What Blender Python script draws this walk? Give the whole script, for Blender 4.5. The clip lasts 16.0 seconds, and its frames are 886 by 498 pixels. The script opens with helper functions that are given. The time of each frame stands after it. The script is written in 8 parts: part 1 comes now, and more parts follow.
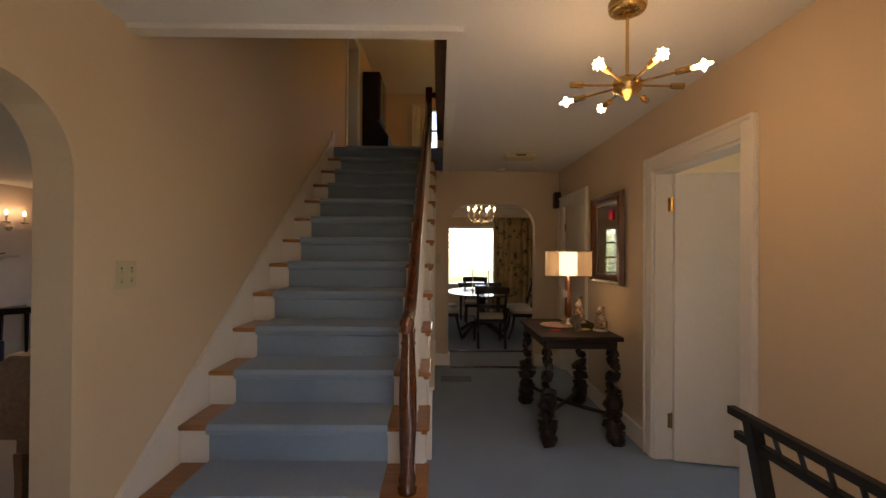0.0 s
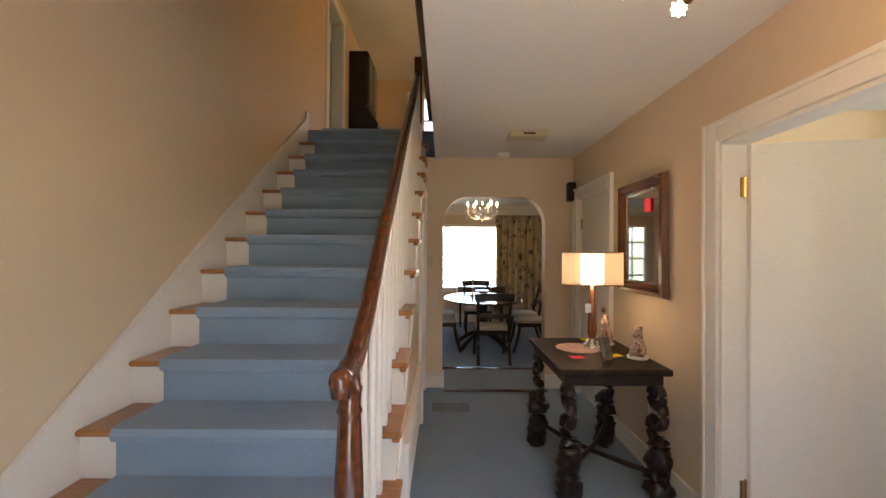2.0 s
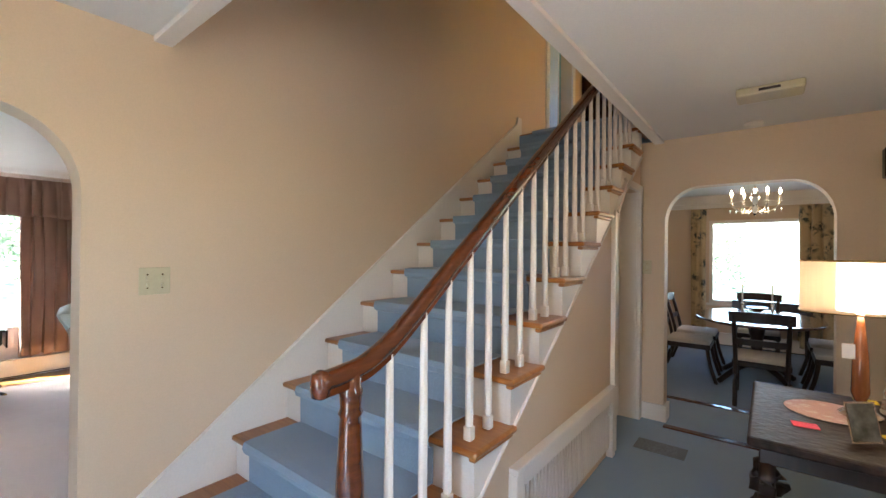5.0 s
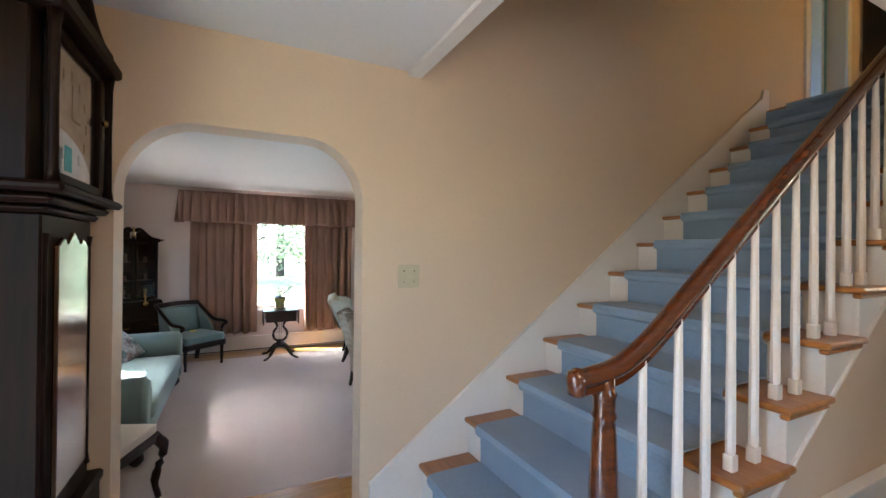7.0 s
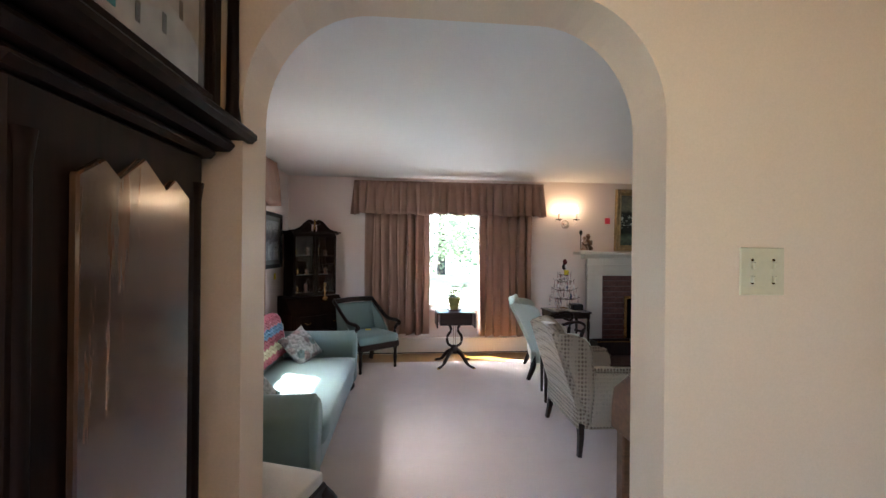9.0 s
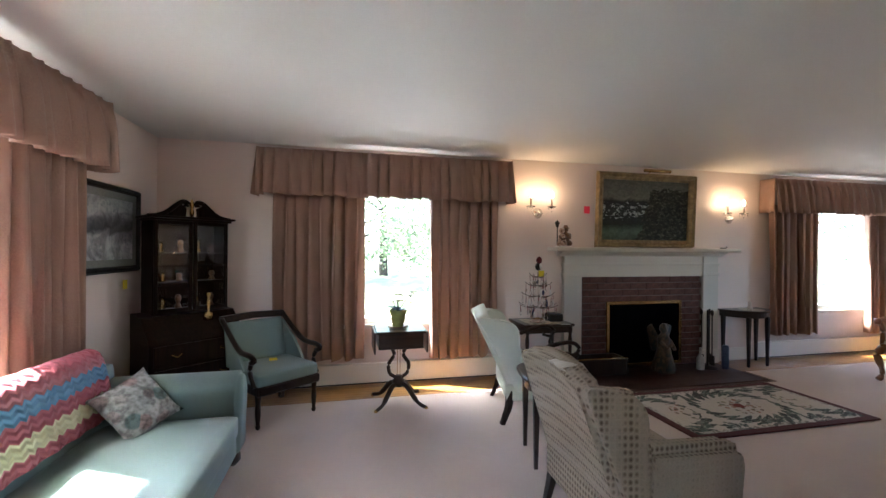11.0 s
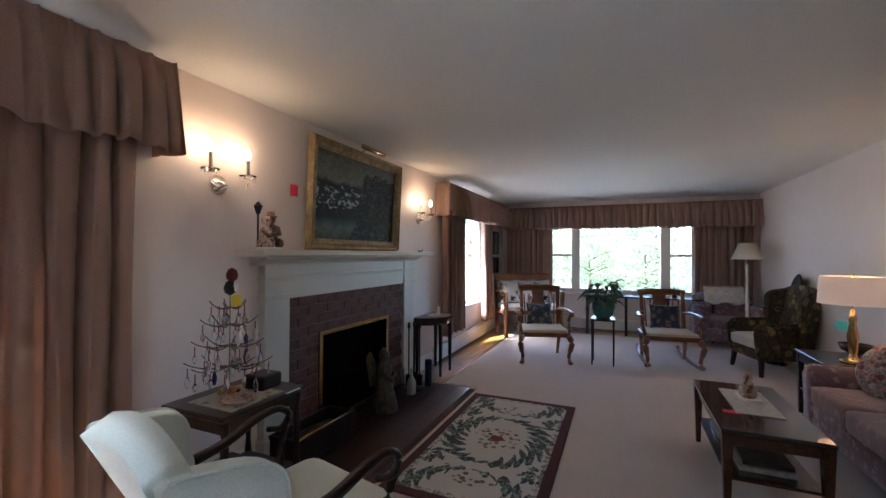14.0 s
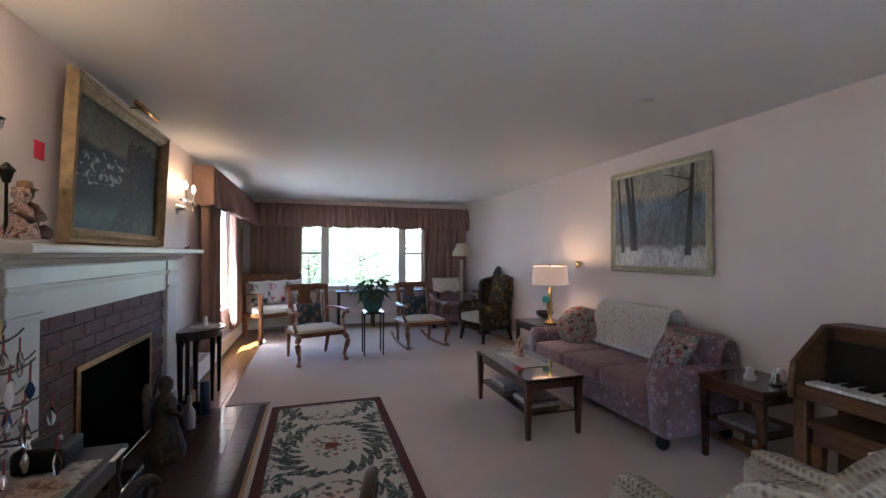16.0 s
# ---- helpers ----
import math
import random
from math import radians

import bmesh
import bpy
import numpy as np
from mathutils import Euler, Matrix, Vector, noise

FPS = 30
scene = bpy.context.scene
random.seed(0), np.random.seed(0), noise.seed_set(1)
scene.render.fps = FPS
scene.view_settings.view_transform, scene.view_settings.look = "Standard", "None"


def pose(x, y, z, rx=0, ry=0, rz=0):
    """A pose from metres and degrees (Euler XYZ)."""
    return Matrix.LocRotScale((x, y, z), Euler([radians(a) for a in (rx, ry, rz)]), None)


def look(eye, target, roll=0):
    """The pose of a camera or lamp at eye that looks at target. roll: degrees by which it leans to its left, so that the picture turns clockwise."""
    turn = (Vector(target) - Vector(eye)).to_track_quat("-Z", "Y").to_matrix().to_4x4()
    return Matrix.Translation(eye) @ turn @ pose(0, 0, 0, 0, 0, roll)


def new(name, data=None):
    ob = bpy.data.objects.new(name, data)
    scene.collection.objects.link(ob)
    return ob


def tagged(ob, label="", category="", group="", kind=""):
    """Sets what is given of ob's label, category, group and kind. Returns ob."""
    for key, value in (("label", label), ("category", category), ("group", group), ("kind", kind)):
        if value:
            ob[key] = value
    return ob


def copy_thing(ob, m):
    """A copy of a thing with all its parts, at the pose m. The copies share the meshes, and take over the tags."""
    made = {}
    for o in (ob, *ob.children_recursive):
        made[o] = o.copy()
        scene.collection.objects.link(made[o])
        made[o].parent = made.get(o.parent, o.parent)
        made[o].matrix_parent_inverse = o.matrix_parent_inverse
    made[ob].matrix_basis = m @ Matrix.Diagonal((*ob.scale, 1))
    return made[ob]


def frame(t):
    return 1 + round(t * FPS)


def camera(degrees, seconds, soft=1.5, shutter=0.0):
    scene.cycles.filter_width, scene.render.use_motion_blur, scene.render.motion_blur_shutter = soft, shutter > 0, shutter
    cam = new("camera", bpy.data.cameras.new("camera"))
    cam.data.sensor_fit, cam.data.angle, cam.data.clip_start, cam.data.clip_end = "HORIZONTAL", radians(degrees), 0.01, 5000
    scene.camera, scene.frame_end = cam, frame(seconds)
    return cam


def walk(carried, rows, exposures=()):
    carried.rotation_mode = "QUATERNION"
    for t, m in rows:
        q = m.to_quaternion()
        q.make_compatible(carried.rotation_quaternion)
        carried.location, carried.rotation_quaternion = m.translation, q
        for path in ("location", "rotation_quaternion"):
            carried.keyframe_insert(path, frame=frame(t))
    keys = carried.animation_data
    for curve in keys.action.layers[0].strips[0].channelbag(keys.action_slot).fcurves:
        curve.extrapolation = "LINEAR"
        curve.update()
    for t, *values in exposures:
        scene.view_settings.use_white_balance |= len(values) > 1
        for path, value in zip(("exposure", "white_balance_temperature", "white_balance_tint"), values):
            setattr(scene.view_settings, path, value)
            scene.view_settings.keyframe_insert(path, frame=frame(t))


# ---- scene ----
cam = camera(94.0, 16.0)
METRES, EYE, TILT, LEAN, TURN = 7.5, 1.43, 0.0, 0.0, -0.4
ROWS = [
    (0.0, 0.0, 0.0, 0.0, -0.0, 0.35, -0.42),
    (0.5, 0.0, 0.0228, -0.0003, 0.01, 0.34, -0.45),
    (1.0, -0.0027, 0.0538, 0.0017, -0.0, 0.35, -0.43),
    (1.5, -0.0006, 0.0802, 0.0012, 0.04, 0.4, -0.42),
    (2.0, 0.0144, 0.1083, 0.0013, 0.43, 0.4, -0.36),
    (2.5, 0.0318, 0.1352, 0.0032, 2.79, 0.41, -0.36),
    (3.0, 0.0471, 0.1596, 0.0045, 7.42, 0.37, -0.4),
    (3.6, 0.0650, 0.1690, 0.0048, 15.6, 0.33, -0.45),
    (4.3, 0.0890, 0.1680, 0.0050, 27.2, 0.28, -0.50),
    (5.0, 0.1080, 0.1600, 0.0050, 38.6, 0.25, -0.55),
    (5.5, 0.1117, 0.1546, 0.005, 45.36, 0.23, -0.58),
    (6.0, 0.1094, 0.151, 0.0044, 51.33, 0.33, -0.64),
    (6.5, 0.1051, 0.1466, 0.0046, 57.75, 0.26, -0.63),
    (7.0, 0.0954, 0.1386, 0.004, 64.29, 0.21, -0.62),
    (7.5, 0.0704, 0.1293, 0.0007, 71.21, 0.1, -0.64),
    (8.0, 0.0305, 0.1233, -0.0033, 77.4, 0.16, -0.63),
    (8.6, -0.0200, 0.1235, -0.0068, 82.6, 0.1, -0.60),
    (9.3, -0.0830, 0.1275, -0.0100, 86.0, 0.05, -0.55),
    (10.0, -0.1440, 0.1335, -0.0120, 85.6, 0.0, -0.5),
    (10.5, -0.1869, 0.1381, -0.0128, 82.8, -0.02, -0.48),
    (11.0, -0.2296, 0.1434, -0.0151, 77.31, 0.12, -0.45),
    (11.5, -0.2752, 0.1509, -0.0126, 69.72, 0.26, -0.54),
    (12.0, -0.3219, 0.1615, -0.0122, 61.6, 0.34, -0.48),
    (12.5, -0.3645, 0.1683, -0.0124, 52.46, 0.41, -0.46),
    (13.0, -0.4085, 0.175, -0.0103, 43.44, 0.43, -0.49),
    (13.5, -0.4553, 0.1842, -0.0121, 34.03, 0.64, -0.23),
    (14.0, -0.4993, 0.1891, -0.0123, 23.65, 0.63, -0.29),
    (14.5, -0.5357, 0.197, -0.0151, 12.36, 0.71, -0.09),
    (15.0, -0.5701, 0.2061, -0.0136, 1.09, 0.68, -0.1),
    (15.5, -0.6027, 0.2008, -0.0132, -8.86, 0.62, -0.02),
    (16.0, -0.624, 0.1835, -0.0147, -16.93, 0.64, -0.12),
]
EXPOSURES = [(0.0, 2.43, 7850, 18), (1.5, 3.48, 6750, 13), (3.0, 3.84, 6150, 11), (5.5, 4.05, 5600, 8), (6.5, 3.78, 5570, 8), (7.0, 3.78, 5560, 8), (8.0, 3.8, 5450, 8), (10.5, 3.85, 5700, 9), (11.5, 3.6, 5600, 9), (13.0, 3.36, 5400, 10), (14.0, 3.42, 5300, 11), (15.0, 3.54, 5250, 12), (16.0, 3.6, 5200, 12)]
walk(cam, [(t, pose(0, 0, EYE, TILT, LEAN, TURN) @ pose(METRES * x, METRES * y, METRES * z, 90 + pitch, roll, yaw)) for t, x, y, z, yaw, pitch, roll in ROWS], EXPOSURES)

# ---- daylight ----
world = bpy.data.worlds.new("sky")
scene.world = world
world.use_nodes = True
wn = world.node_tree.nodes
sky = wn.new("ShaderNodeTexSky")
sky.sky_type, sky.sun_disc = "NISHITA", False
sky.sun_elevation, sky.sun_rotation = radians(56), radians(206.6)
wn["Background"].inputs["Strength"].default_value = 0.15
world.node_tree.links.new(sky.outputs[0], wn["Background"].inputs["Color"])
sun_data = bpy.data.lights.new("sun", "SUN")
sun_data.energy, sun_data.angle, sun_data.color = 5.0, radians(0.5), (1.0, 0.93, 0.82)
sun_ob = new("sun", sun_data)
sun_ob.matrix_world = look((-3, -6, 10), (0, 0, 0))


def portal(x, y, z, yaw, w, h):
    """A sampling portal in an opening, facing in."""
    d = bpy.data.lights.new("window_portal", "AREA")
    d.shape, d.size, d.size_y = "RECTANGLE", w, h
    d.cycles.is_portal = True
    new("window_portal", d).matrix_world = pose(x, y, z, 90, 0, yaw)


def bulb(x, y, z, power, color=(1.0, 0.62, 0.3), r=0.02):
    d = bpy.data.lights.new("bulb_light", "POINT")
    d.energy, d.color, d.shadow_soft_size = power, color, r
    new("bulb_light", d).location = (x, y, z)


# ---- materials ----
def nodes_of(name):
    m = bpy.data.materials.new(name)
    m.use_nodes = True
    nt = m.node_tree
    return m, nt, nt.nodes["Principled BSDF"]


def ramp(nt, fac, stops):
    r = nt.nodes.new("ShaderNodeValToRGB")
    r.color_ramp.elements[0].position, r.color_ramp.elements[0].color = stops[0][0], (*stops[0][1], 1)
    r.color_ramp.elements[1].position, r.color_ramp.elements[1].color = stops[-1][0], (*stops[-1][1], 1)
    for p, c in stops[1:-1]:
        r.color_ramp.elements.new(p).color = (*c, 1)
    nt.links.new(fac, r.inputs[0])
    return r.outputs[0]


def tex(nt, kind, scale, stretch=(1, 1, 1), **kw):
    co = nt.nodes.new("ShaderNodeTexCoord")
    mp = nt.nodes.new("ShaderNodeMapping")
    mp.inputs["Scale"].default_value = stretch
    nt.links.new(co.outputs["Object"], mp.inputs[0])
    t = nt.nodes.new(kind)
    t.inputs["Scale"].default_value = scale
    for k, v in kw.items():
        t.inputs[k].default_value = v
    nt.links.new(mp.outputs[0], t.inputs["Vector"])
    return t


def mixed(nt, a, b, fac, mode="MIX"):
    x = nt.nodes.new("ShaderNodeMix")
    x.data_type, x.blend_type = "RGBA", mode
    for s, v in ((0, fac), (6, a), (7, b)):
        if hasattr(v, "links"):
            nt.links.new(v, x.inputs[s])
        else:
            x.inputs[s].default_value = v if s == 0 else (*v, 1)
    return x.outputs[2]


def shade(c, k):
    return tuple(min(1, v * k) for v in c)


def bumped(nt, bsdf, h, strength, dist=0.01):
    b = nt.nodes.new("ShaderNodeBump")
    b.inputs["Strength"].default_value, b.inputs["Distance"].default_value = strength, dist
    nt.links.new(h, b.inputs["Height"])
    nt.links.new(b.outputs[0], bsdf.inputs["Normal"])


def surface(name, c, rough=0.5, metal=0.0, fine=60, coarse=3, var=0.12, bump=0.1, coat=0.0, stretch=(1, 1, 1), dist=0.004, sheen=0.0):
    """Base colour with grain at two sizes and a fine relief."""
    m, nt, b = nodes_of(name)
    a = tex(nt, "ShaderNodeTexNoise", fine, stretch, Detail=4)
    k = tex(nt, "ShaderNodeTexNoise", coarse, (1, 1, 1), Detail=3)
    c1 = ramp(nt, a.outputs[0], [(0.3, shade(c, 1 - var)), (0.7, shade(c, 1 + var))])
    c2 = ramp(nt, k.outputs[0], [(0.35, shade((1, 1, 1), 1 - var)), (0.65, (1, 1, 1))])
    nt.links.new(mixed(nt, c1, c2, 1.0, "MULTIPLY"), b.inputs["Base Color"])
    b.inputs["Roughness"].default_value, b.inputs["Metallic"].default_value = rough, metal
    b.inputs["Coat Weight"].default_value = coat
    b.inputs["Sheen Weight"].default_value = sheen
    if bump:
        bumped(nt, b, a.outputs[0], bump, dist)
    return m


def wood(name, dark, light, rough=0.35, along="z", scale=1.0, coat=0.3):
    m, nt, b = nodes_of(name)
    st = {"x": (2, 26, 26), "y": (26, 2, 26), "z": (26, 26, 2)}[along]
    a = tex(nt, "ShaderNodeTexNoise", 1.6 * scale, st, Detail=6, Roughness=0.65)
    k = tex(nt, "ShaderNodeTexNoise", 2.5, (1, 1, 1), Detail=2)
    c = ramp(nt, a.outputs[0], [(0.3, dark), (0.52, tuple((p + q) / 2 for p, q in zip(dark, light))), (0.72, light)])
    info = nt.nodes.new("ShaderNodeObjectInfo")
    v = ramp(nt, info.outputs["Random"], [(0.0, (0.8, 0.8, 0.8)), (1.0, (1, 1, 1))])
    c = mixed(nt, c, v, 1.0, "MULTIPLY")
    c = mixed(nt, c, ramp(nt, k.outputs[0], [(0.35, (0.75, 0.75, 0.75)), (0.65, (1, 1, 1))]), 1.0, "MULTIPLY")
    nt.links.new(c, b.inputs["Base Color"])
    b.inputs["Roughness"].default_value, b.inputs["Coat Weight"].default_value = rough, coat
    b.inputs["Coat Roughness"].default_value = 0.15
    bumped(nt, b, a.outputs[0], 0.08, 0.003)
    return m


def glass(name, c=(1, 1, 1), rough=0.0):
    m, nt, b = nodes_of(name)
    b.inputs["Base Color"].default_value = (*c, 1)
    b.inputs["Transmission Weight"].default_value, b.inputs["Roughness"].default_value = 1.0, rough
    b.inputs["IOR"].default_value = 1.45
    return m


def glow(name, c, strength, base=(0.9, 0.85, 0.75)):
    m, nt, b = nodes_of(name)
    b.inputs["Base Color"].default_value = (*base, 1)
    b.inputs["Emission Color"].default_value, b.inputs["Emission Strength"].default_value = (*c, 1), strength
    return m


def fabric(name, c, c2=None, scale=90, bump=0.5, pattern=None, rough=0.85, stretch=(1, 1, 1)):
    """Woven cloth; pattern: scale of large floral blotches in c2."""
    m, nt, b = nodes_of(name)
    a = tex(nt, "ShaderNodeTexNoise", scale * 3, (1, 1, 1), Detail=3)
    k = tex(nt, "ShaderNodeTexNoise", 2.2, (1, 1, 1), Detail=3)
    col = ramp(nt, a.outputs[0], [(0.3, shade(c, 0.84)), (0.7, shade(c, 1.1))])
    if c2 and pattern:
        v = tex(nt, "ShaderNodeTexVoronoi", pattern, stretch)
        n = tex(nt, "ShaderNodeTexNoise", pattern * 1.7, stretch, Detail=5, Distortion=1.4)
        f = nt.nodes.new("ShaderNodeMath")
        f.operation = "MULTIPLY"
        nt.links.new(ramp(nt, v.outputs["Distance"], [(0.25, (1, 1, 1)), (0.55, (0, 0, 0))]), f.inputs[0])
        nt.links.new(ramp(nt, n.outputs[0], [(0.45, (0, 0, 0)), (0.56, (1, 1, 1))]), f.inputs[1])
        col = mixed(nt, col, c2, f.outputs[0])
    elif c2:
        col = mixed(nt, col, c2, ramp(nt, k.outputs[0], [(0.4, (0, 0, 0)), (0.7, (1, 1, 1))]))
    col = mixed(nt, col, ramp(nt, k.outputs[0], [(0.3, (0.86, 0.86, 0.86)), (0.65, (1, 1, 1))]), 1.0, "MULTIPLY")
    nt.links.new(col, b.inputs["Base Color"])
    b.inputs["Roughness"].default_value, b.inputs["Sheen Weight"].default_value = rough, 0.15
    bumped(nt, b, a.outputs[0], bump, 0.002)
    return m


M_HALL = surface("peach_paint", (0.63, 0.485, 0.335), 0.55, fine=180, coarse=1.2, var=0.03, bump=0.08)
M_LIV = surface("blush_paint", (0.74, 0.63, 0.575), 0.6, fine=180, coarse=1.2, var=0.03, bump=0.08)
M_CEIL = surface("ceiling_paint", (0.72, 0.70, 0.66), 0.75, fine=150, coarse=0.9, var=0.03, bump=0.1)
M_CEIL_L = surface("flat_ceiling_paint", (0.66, 0.645, 0.62), 0.7, fine=150, coarse=0.9, var=0.03, bump=0.1)
M_WHITE = surface("white_trim_paint", (0.74, 0.69, 0.62), 0.35, fine=90, coarse=2, var=0.03, bump=0.04)
M_BLUE = fabric("blue_carpet", (0.235, 0.33, 0.44), (0.185, 0.26, 0.35), 70, 1.0)
M_BLUE_R = fabric("blue_stair_carpet", (0.26, 0.345, 0.44), (0.205, 0.275, 0.355), 60, 1.0)
M_PINK = fabric("rose_beige_carpet", (0.62, 0.515, 0.455), (0.50, 0.41, 0.36), 100, 0.9)
M_OAK = wood("oak_floor", (0.36, 0.165, 0.035), (0.58, 0.30, 0.075), 0.3, "y")
M_TREAD = wood("orange_oak", (0.34, 0.12, 0.022), (0.54, 0.23, 0.05), 0.3, "x")
M_RAIL = wood("red_mahogany", (0.075, 0.020, 0.007), (0.19, 0.055, 0.016), 0.22, "y", coat=0.6)
M_DARK = wood("dark_walnut", (0.012, 0.007, 0.006), (0.038, 0.019, 0.013), 0.42, "z", coat=0.12)
M_DARK.node_tree.nodes["Principled BSDF"].inputs["Specular IOR Level"].default_value = 0.3
M_CASE = wood("black_brown_mahogany", (0.006, 0.003, 0.002), (0.024, 0.009, 0.005), 0.5, "z", coat=0.0)
M_CASE.node_tree.nodes["Principled BSDF"].inputs["Specular IOR Level"].default_value = 0.12
M_DARKX = wood("dark_walnut_long", (0.016, 0.009, 0.007), (0.055, 0.027, 0.018), 0.28, "y", coat=0.4)
M_MAH = wood("brown_mahogany", (0.05, 0.018, 0.01), (0.13, 0.05, 0.025), 0.25, "y", coat=0.5)
M_GOLDOAK = wood("golden_oak", (0.16, 0.06, 0.02), (0.34, 0.14, 0.05), 0.28, "z", coat=0.4)
M_OAKDK = wood("brown_oak_veneer", (0.085, 0.036, 0.015), (0.20, 0.09, 0.036), 0.4, "y", coat=0.2)
M_CURT = fabric("dusty_rose_drapery", (0.43, 0.265, 0.20), (0.35, 0.21, 0.155), 45, 0.8)


def backlit(m, c, f):
    """Thin cloth or leaf: some light comes through."""
    nt = m.node_tree
    t = nt.nodes.new("ShaderNodeBsdfTranslucent")
    t.inputs[0].default_value = (*c, 1)
    x = nt.nodes.new("ShaderNodeMixShader")
    x.inputs[0].default_value = f
    nt.links.new(nt.nodes["Principled BSDF"].outputs[0], x.inputs[1])
    nt.links.new(t.outputs[0], x.inputs[2])
    nt.links.new(x.outputs[0], nt.nodes["Material Output"].inputs[0])


backlit(M_CURT, (0.40, 0.26, 0.20), 0.2)
M_SAGE = fabric("sage_green_velvet", (0.20, 0.275, 0.255), (0.16, 0.225, 0.215), 80, 0.3)
M_MINT = fabric("pale_mint_damask", (0.60, 0.63, 0.53), (0.53, 0.57, 0.47), 80, 0.4)
M_CREAM = fabric("cream_upholstery", (0.62, 0.55, 0.46), (0.54, 0.47, 0.39), 80, 0.4)
M_BRASS = surface("polished_brass", (0.55, 0.36, 0.14), 0.25, 1.0, fine=50, var=0.1, bump=0.03)
M_CHROME = surface("silver_plate", (0.75, 0.72, 0.68), 0.15, 1.0, fine=40, var=0.05, bump=0.02)
M_BLACK = surface("black_iron", (0.012, 0.011, 0.010), 0.5, 0.3, var=0.2)
M_GLASS = glass("clear_glass")
M_PAPER = surface("white_paper", (0.75, 0.73, 0.70), 0.8, fine=30, var=0.04, bump=0.02)
M_YELLOW = surface("yellow_note", (0.80, 0.62, 0.02), 0.7, var=0.04, bump=0)
M_REDTAG = surface("pink_note", (0.85, 0.05, 0.10), 0.7, var=0.04, bump=0)
M_BULB = glow("lit_bulb", (1.0, 0.72, 0.42), 5)
M_PORC, nt0, b0 = nodes_of("painted_porcelain")
n0 = tex(nt0, "ShaderNodeTexNoise", 34, (1, 1, 1), Detail=3, Distortion=0.8)
nt0.links.new(ramp(nt0, n0.outputs[0], [(0.34, (0.09, 0.05, 0.03)), (0.43, (0.30, 0.15, 0.08)), (0.5, (0.62, 0.50, 0.38)), (0.57, (0.45, 0.20, 0.15)), (0.63, (0.22, 0.25, 0.22)), (0.7, (0.66, 0.58, 0.46))]), b0.inputs["Base Color"])
b0.inputs["Roughness"].default_value = 0.3
bumped(nt0, b0, n0.outputs[0], 0.5, 0.01)
M_IVORY = surface("ivory_plastic", (0.50, 0.44, 0.28), 0.4, var=0.04, bump=0)
M_BARKLOG = surface("dry_log_bark", (0.075, 0.05, 0.035), 0.9, fine=24, var=0.4, bump=0.7, stretch=(1, 0.3, 1), dist=0.01)
M_SOOT = surface("sooty_firebrick", (0.02, 0.017, 0.015), 0.9, fine=25, var=0.4, bump=0.4)


# ---- mesh helpers ----
def link(name, bm, mat, smooth=False):
    bmesh.ops.recalc_face_normals(bm, faces=bm.faces)
    me = bpy.data.meshes.new(name)
    bm.to_mesh(me)
    bm.free()
    for p in me.polygons:
        p.use_smooth = smooth
    me.materials.append(mat)
    return new(name, me)


def part(name, bm, mat, parent, label="", smooth=False):
    ob = link(name, bm, mat, smooth)
    ob.parent = parent
    if label:
        ob["label"] = label
    return ob


def thing(name, label, category, group="", at=(0, 0, 0), rz=0):
    ob = new(name)
    ob.empty_display_size = 0.1
    ob.matrix_world = pose(*at, 0, 0, rz)
    return tagged(ob, label, category, group)


def structure(ob, label, category="structure"):
    return tagged(ob, label, category, kind="structure")


def box(x0, x1, y0, y1, z0, z1, bev=0.0, bm=None, seg=1):
    b = bmesh.new()
    vs = [b.verts.new((x, y, z)) for z in (z0, z1) for y in (y0, y1) for x in (x0, x1)]
    for f in ((0, 1, 3, 2), (4, 6, 7, 5), (0, 4, 5, 1), (2, 3, 7, 6), (0, 2, 6, 4), (1, 5, 7, 3)):
        b.faces.new([vs[i] for i in f])
    if bev:
        bmesh.ops.bevel(b, geom=b.edges[:], offset=bev, segments=seg, affect="EDGES", profile=0.5)
    return merged(bm, b) if bm is not None else b


def merged(a, *others):
    for o in others:
        me = bpy.data.meshes.new("tmp")
        o.to_mesh(me)
        o.free()
        a.from_mesh(me)
        bpy.data.meshes.remove(me)
    return a


def moved(bm, m):
    bmesh.ops.transform(bm, matrix=m, verts=bm.verts)
    return bm


def rings(loops, cap=True):
    """Skin through closed loops of equal count."""
    b = bmesh.new()
    rows = [[b.verts.new(p) for p in lp] for lp in loops]
    n = len(rows[0])
    for r0, r1 in zip(rows, rows[1:]):
        for i in range(n):
            b.faces.new((r0[i], r0[(i + 1) % n], r1[(i + 1) % n], r1[i]))
    if cap:
        b.faces.new(rows[0][::-1])
        b.faces.new(rows[-1])
    return b


def lathe(profile, x=0, y=0, z=0, n=16):
    return rings([[(x + r * math.cos(i * math.tau / n), y + r * math.sin(i * math.tau / n), z + h) for i in range(n)] for r, h in profile])


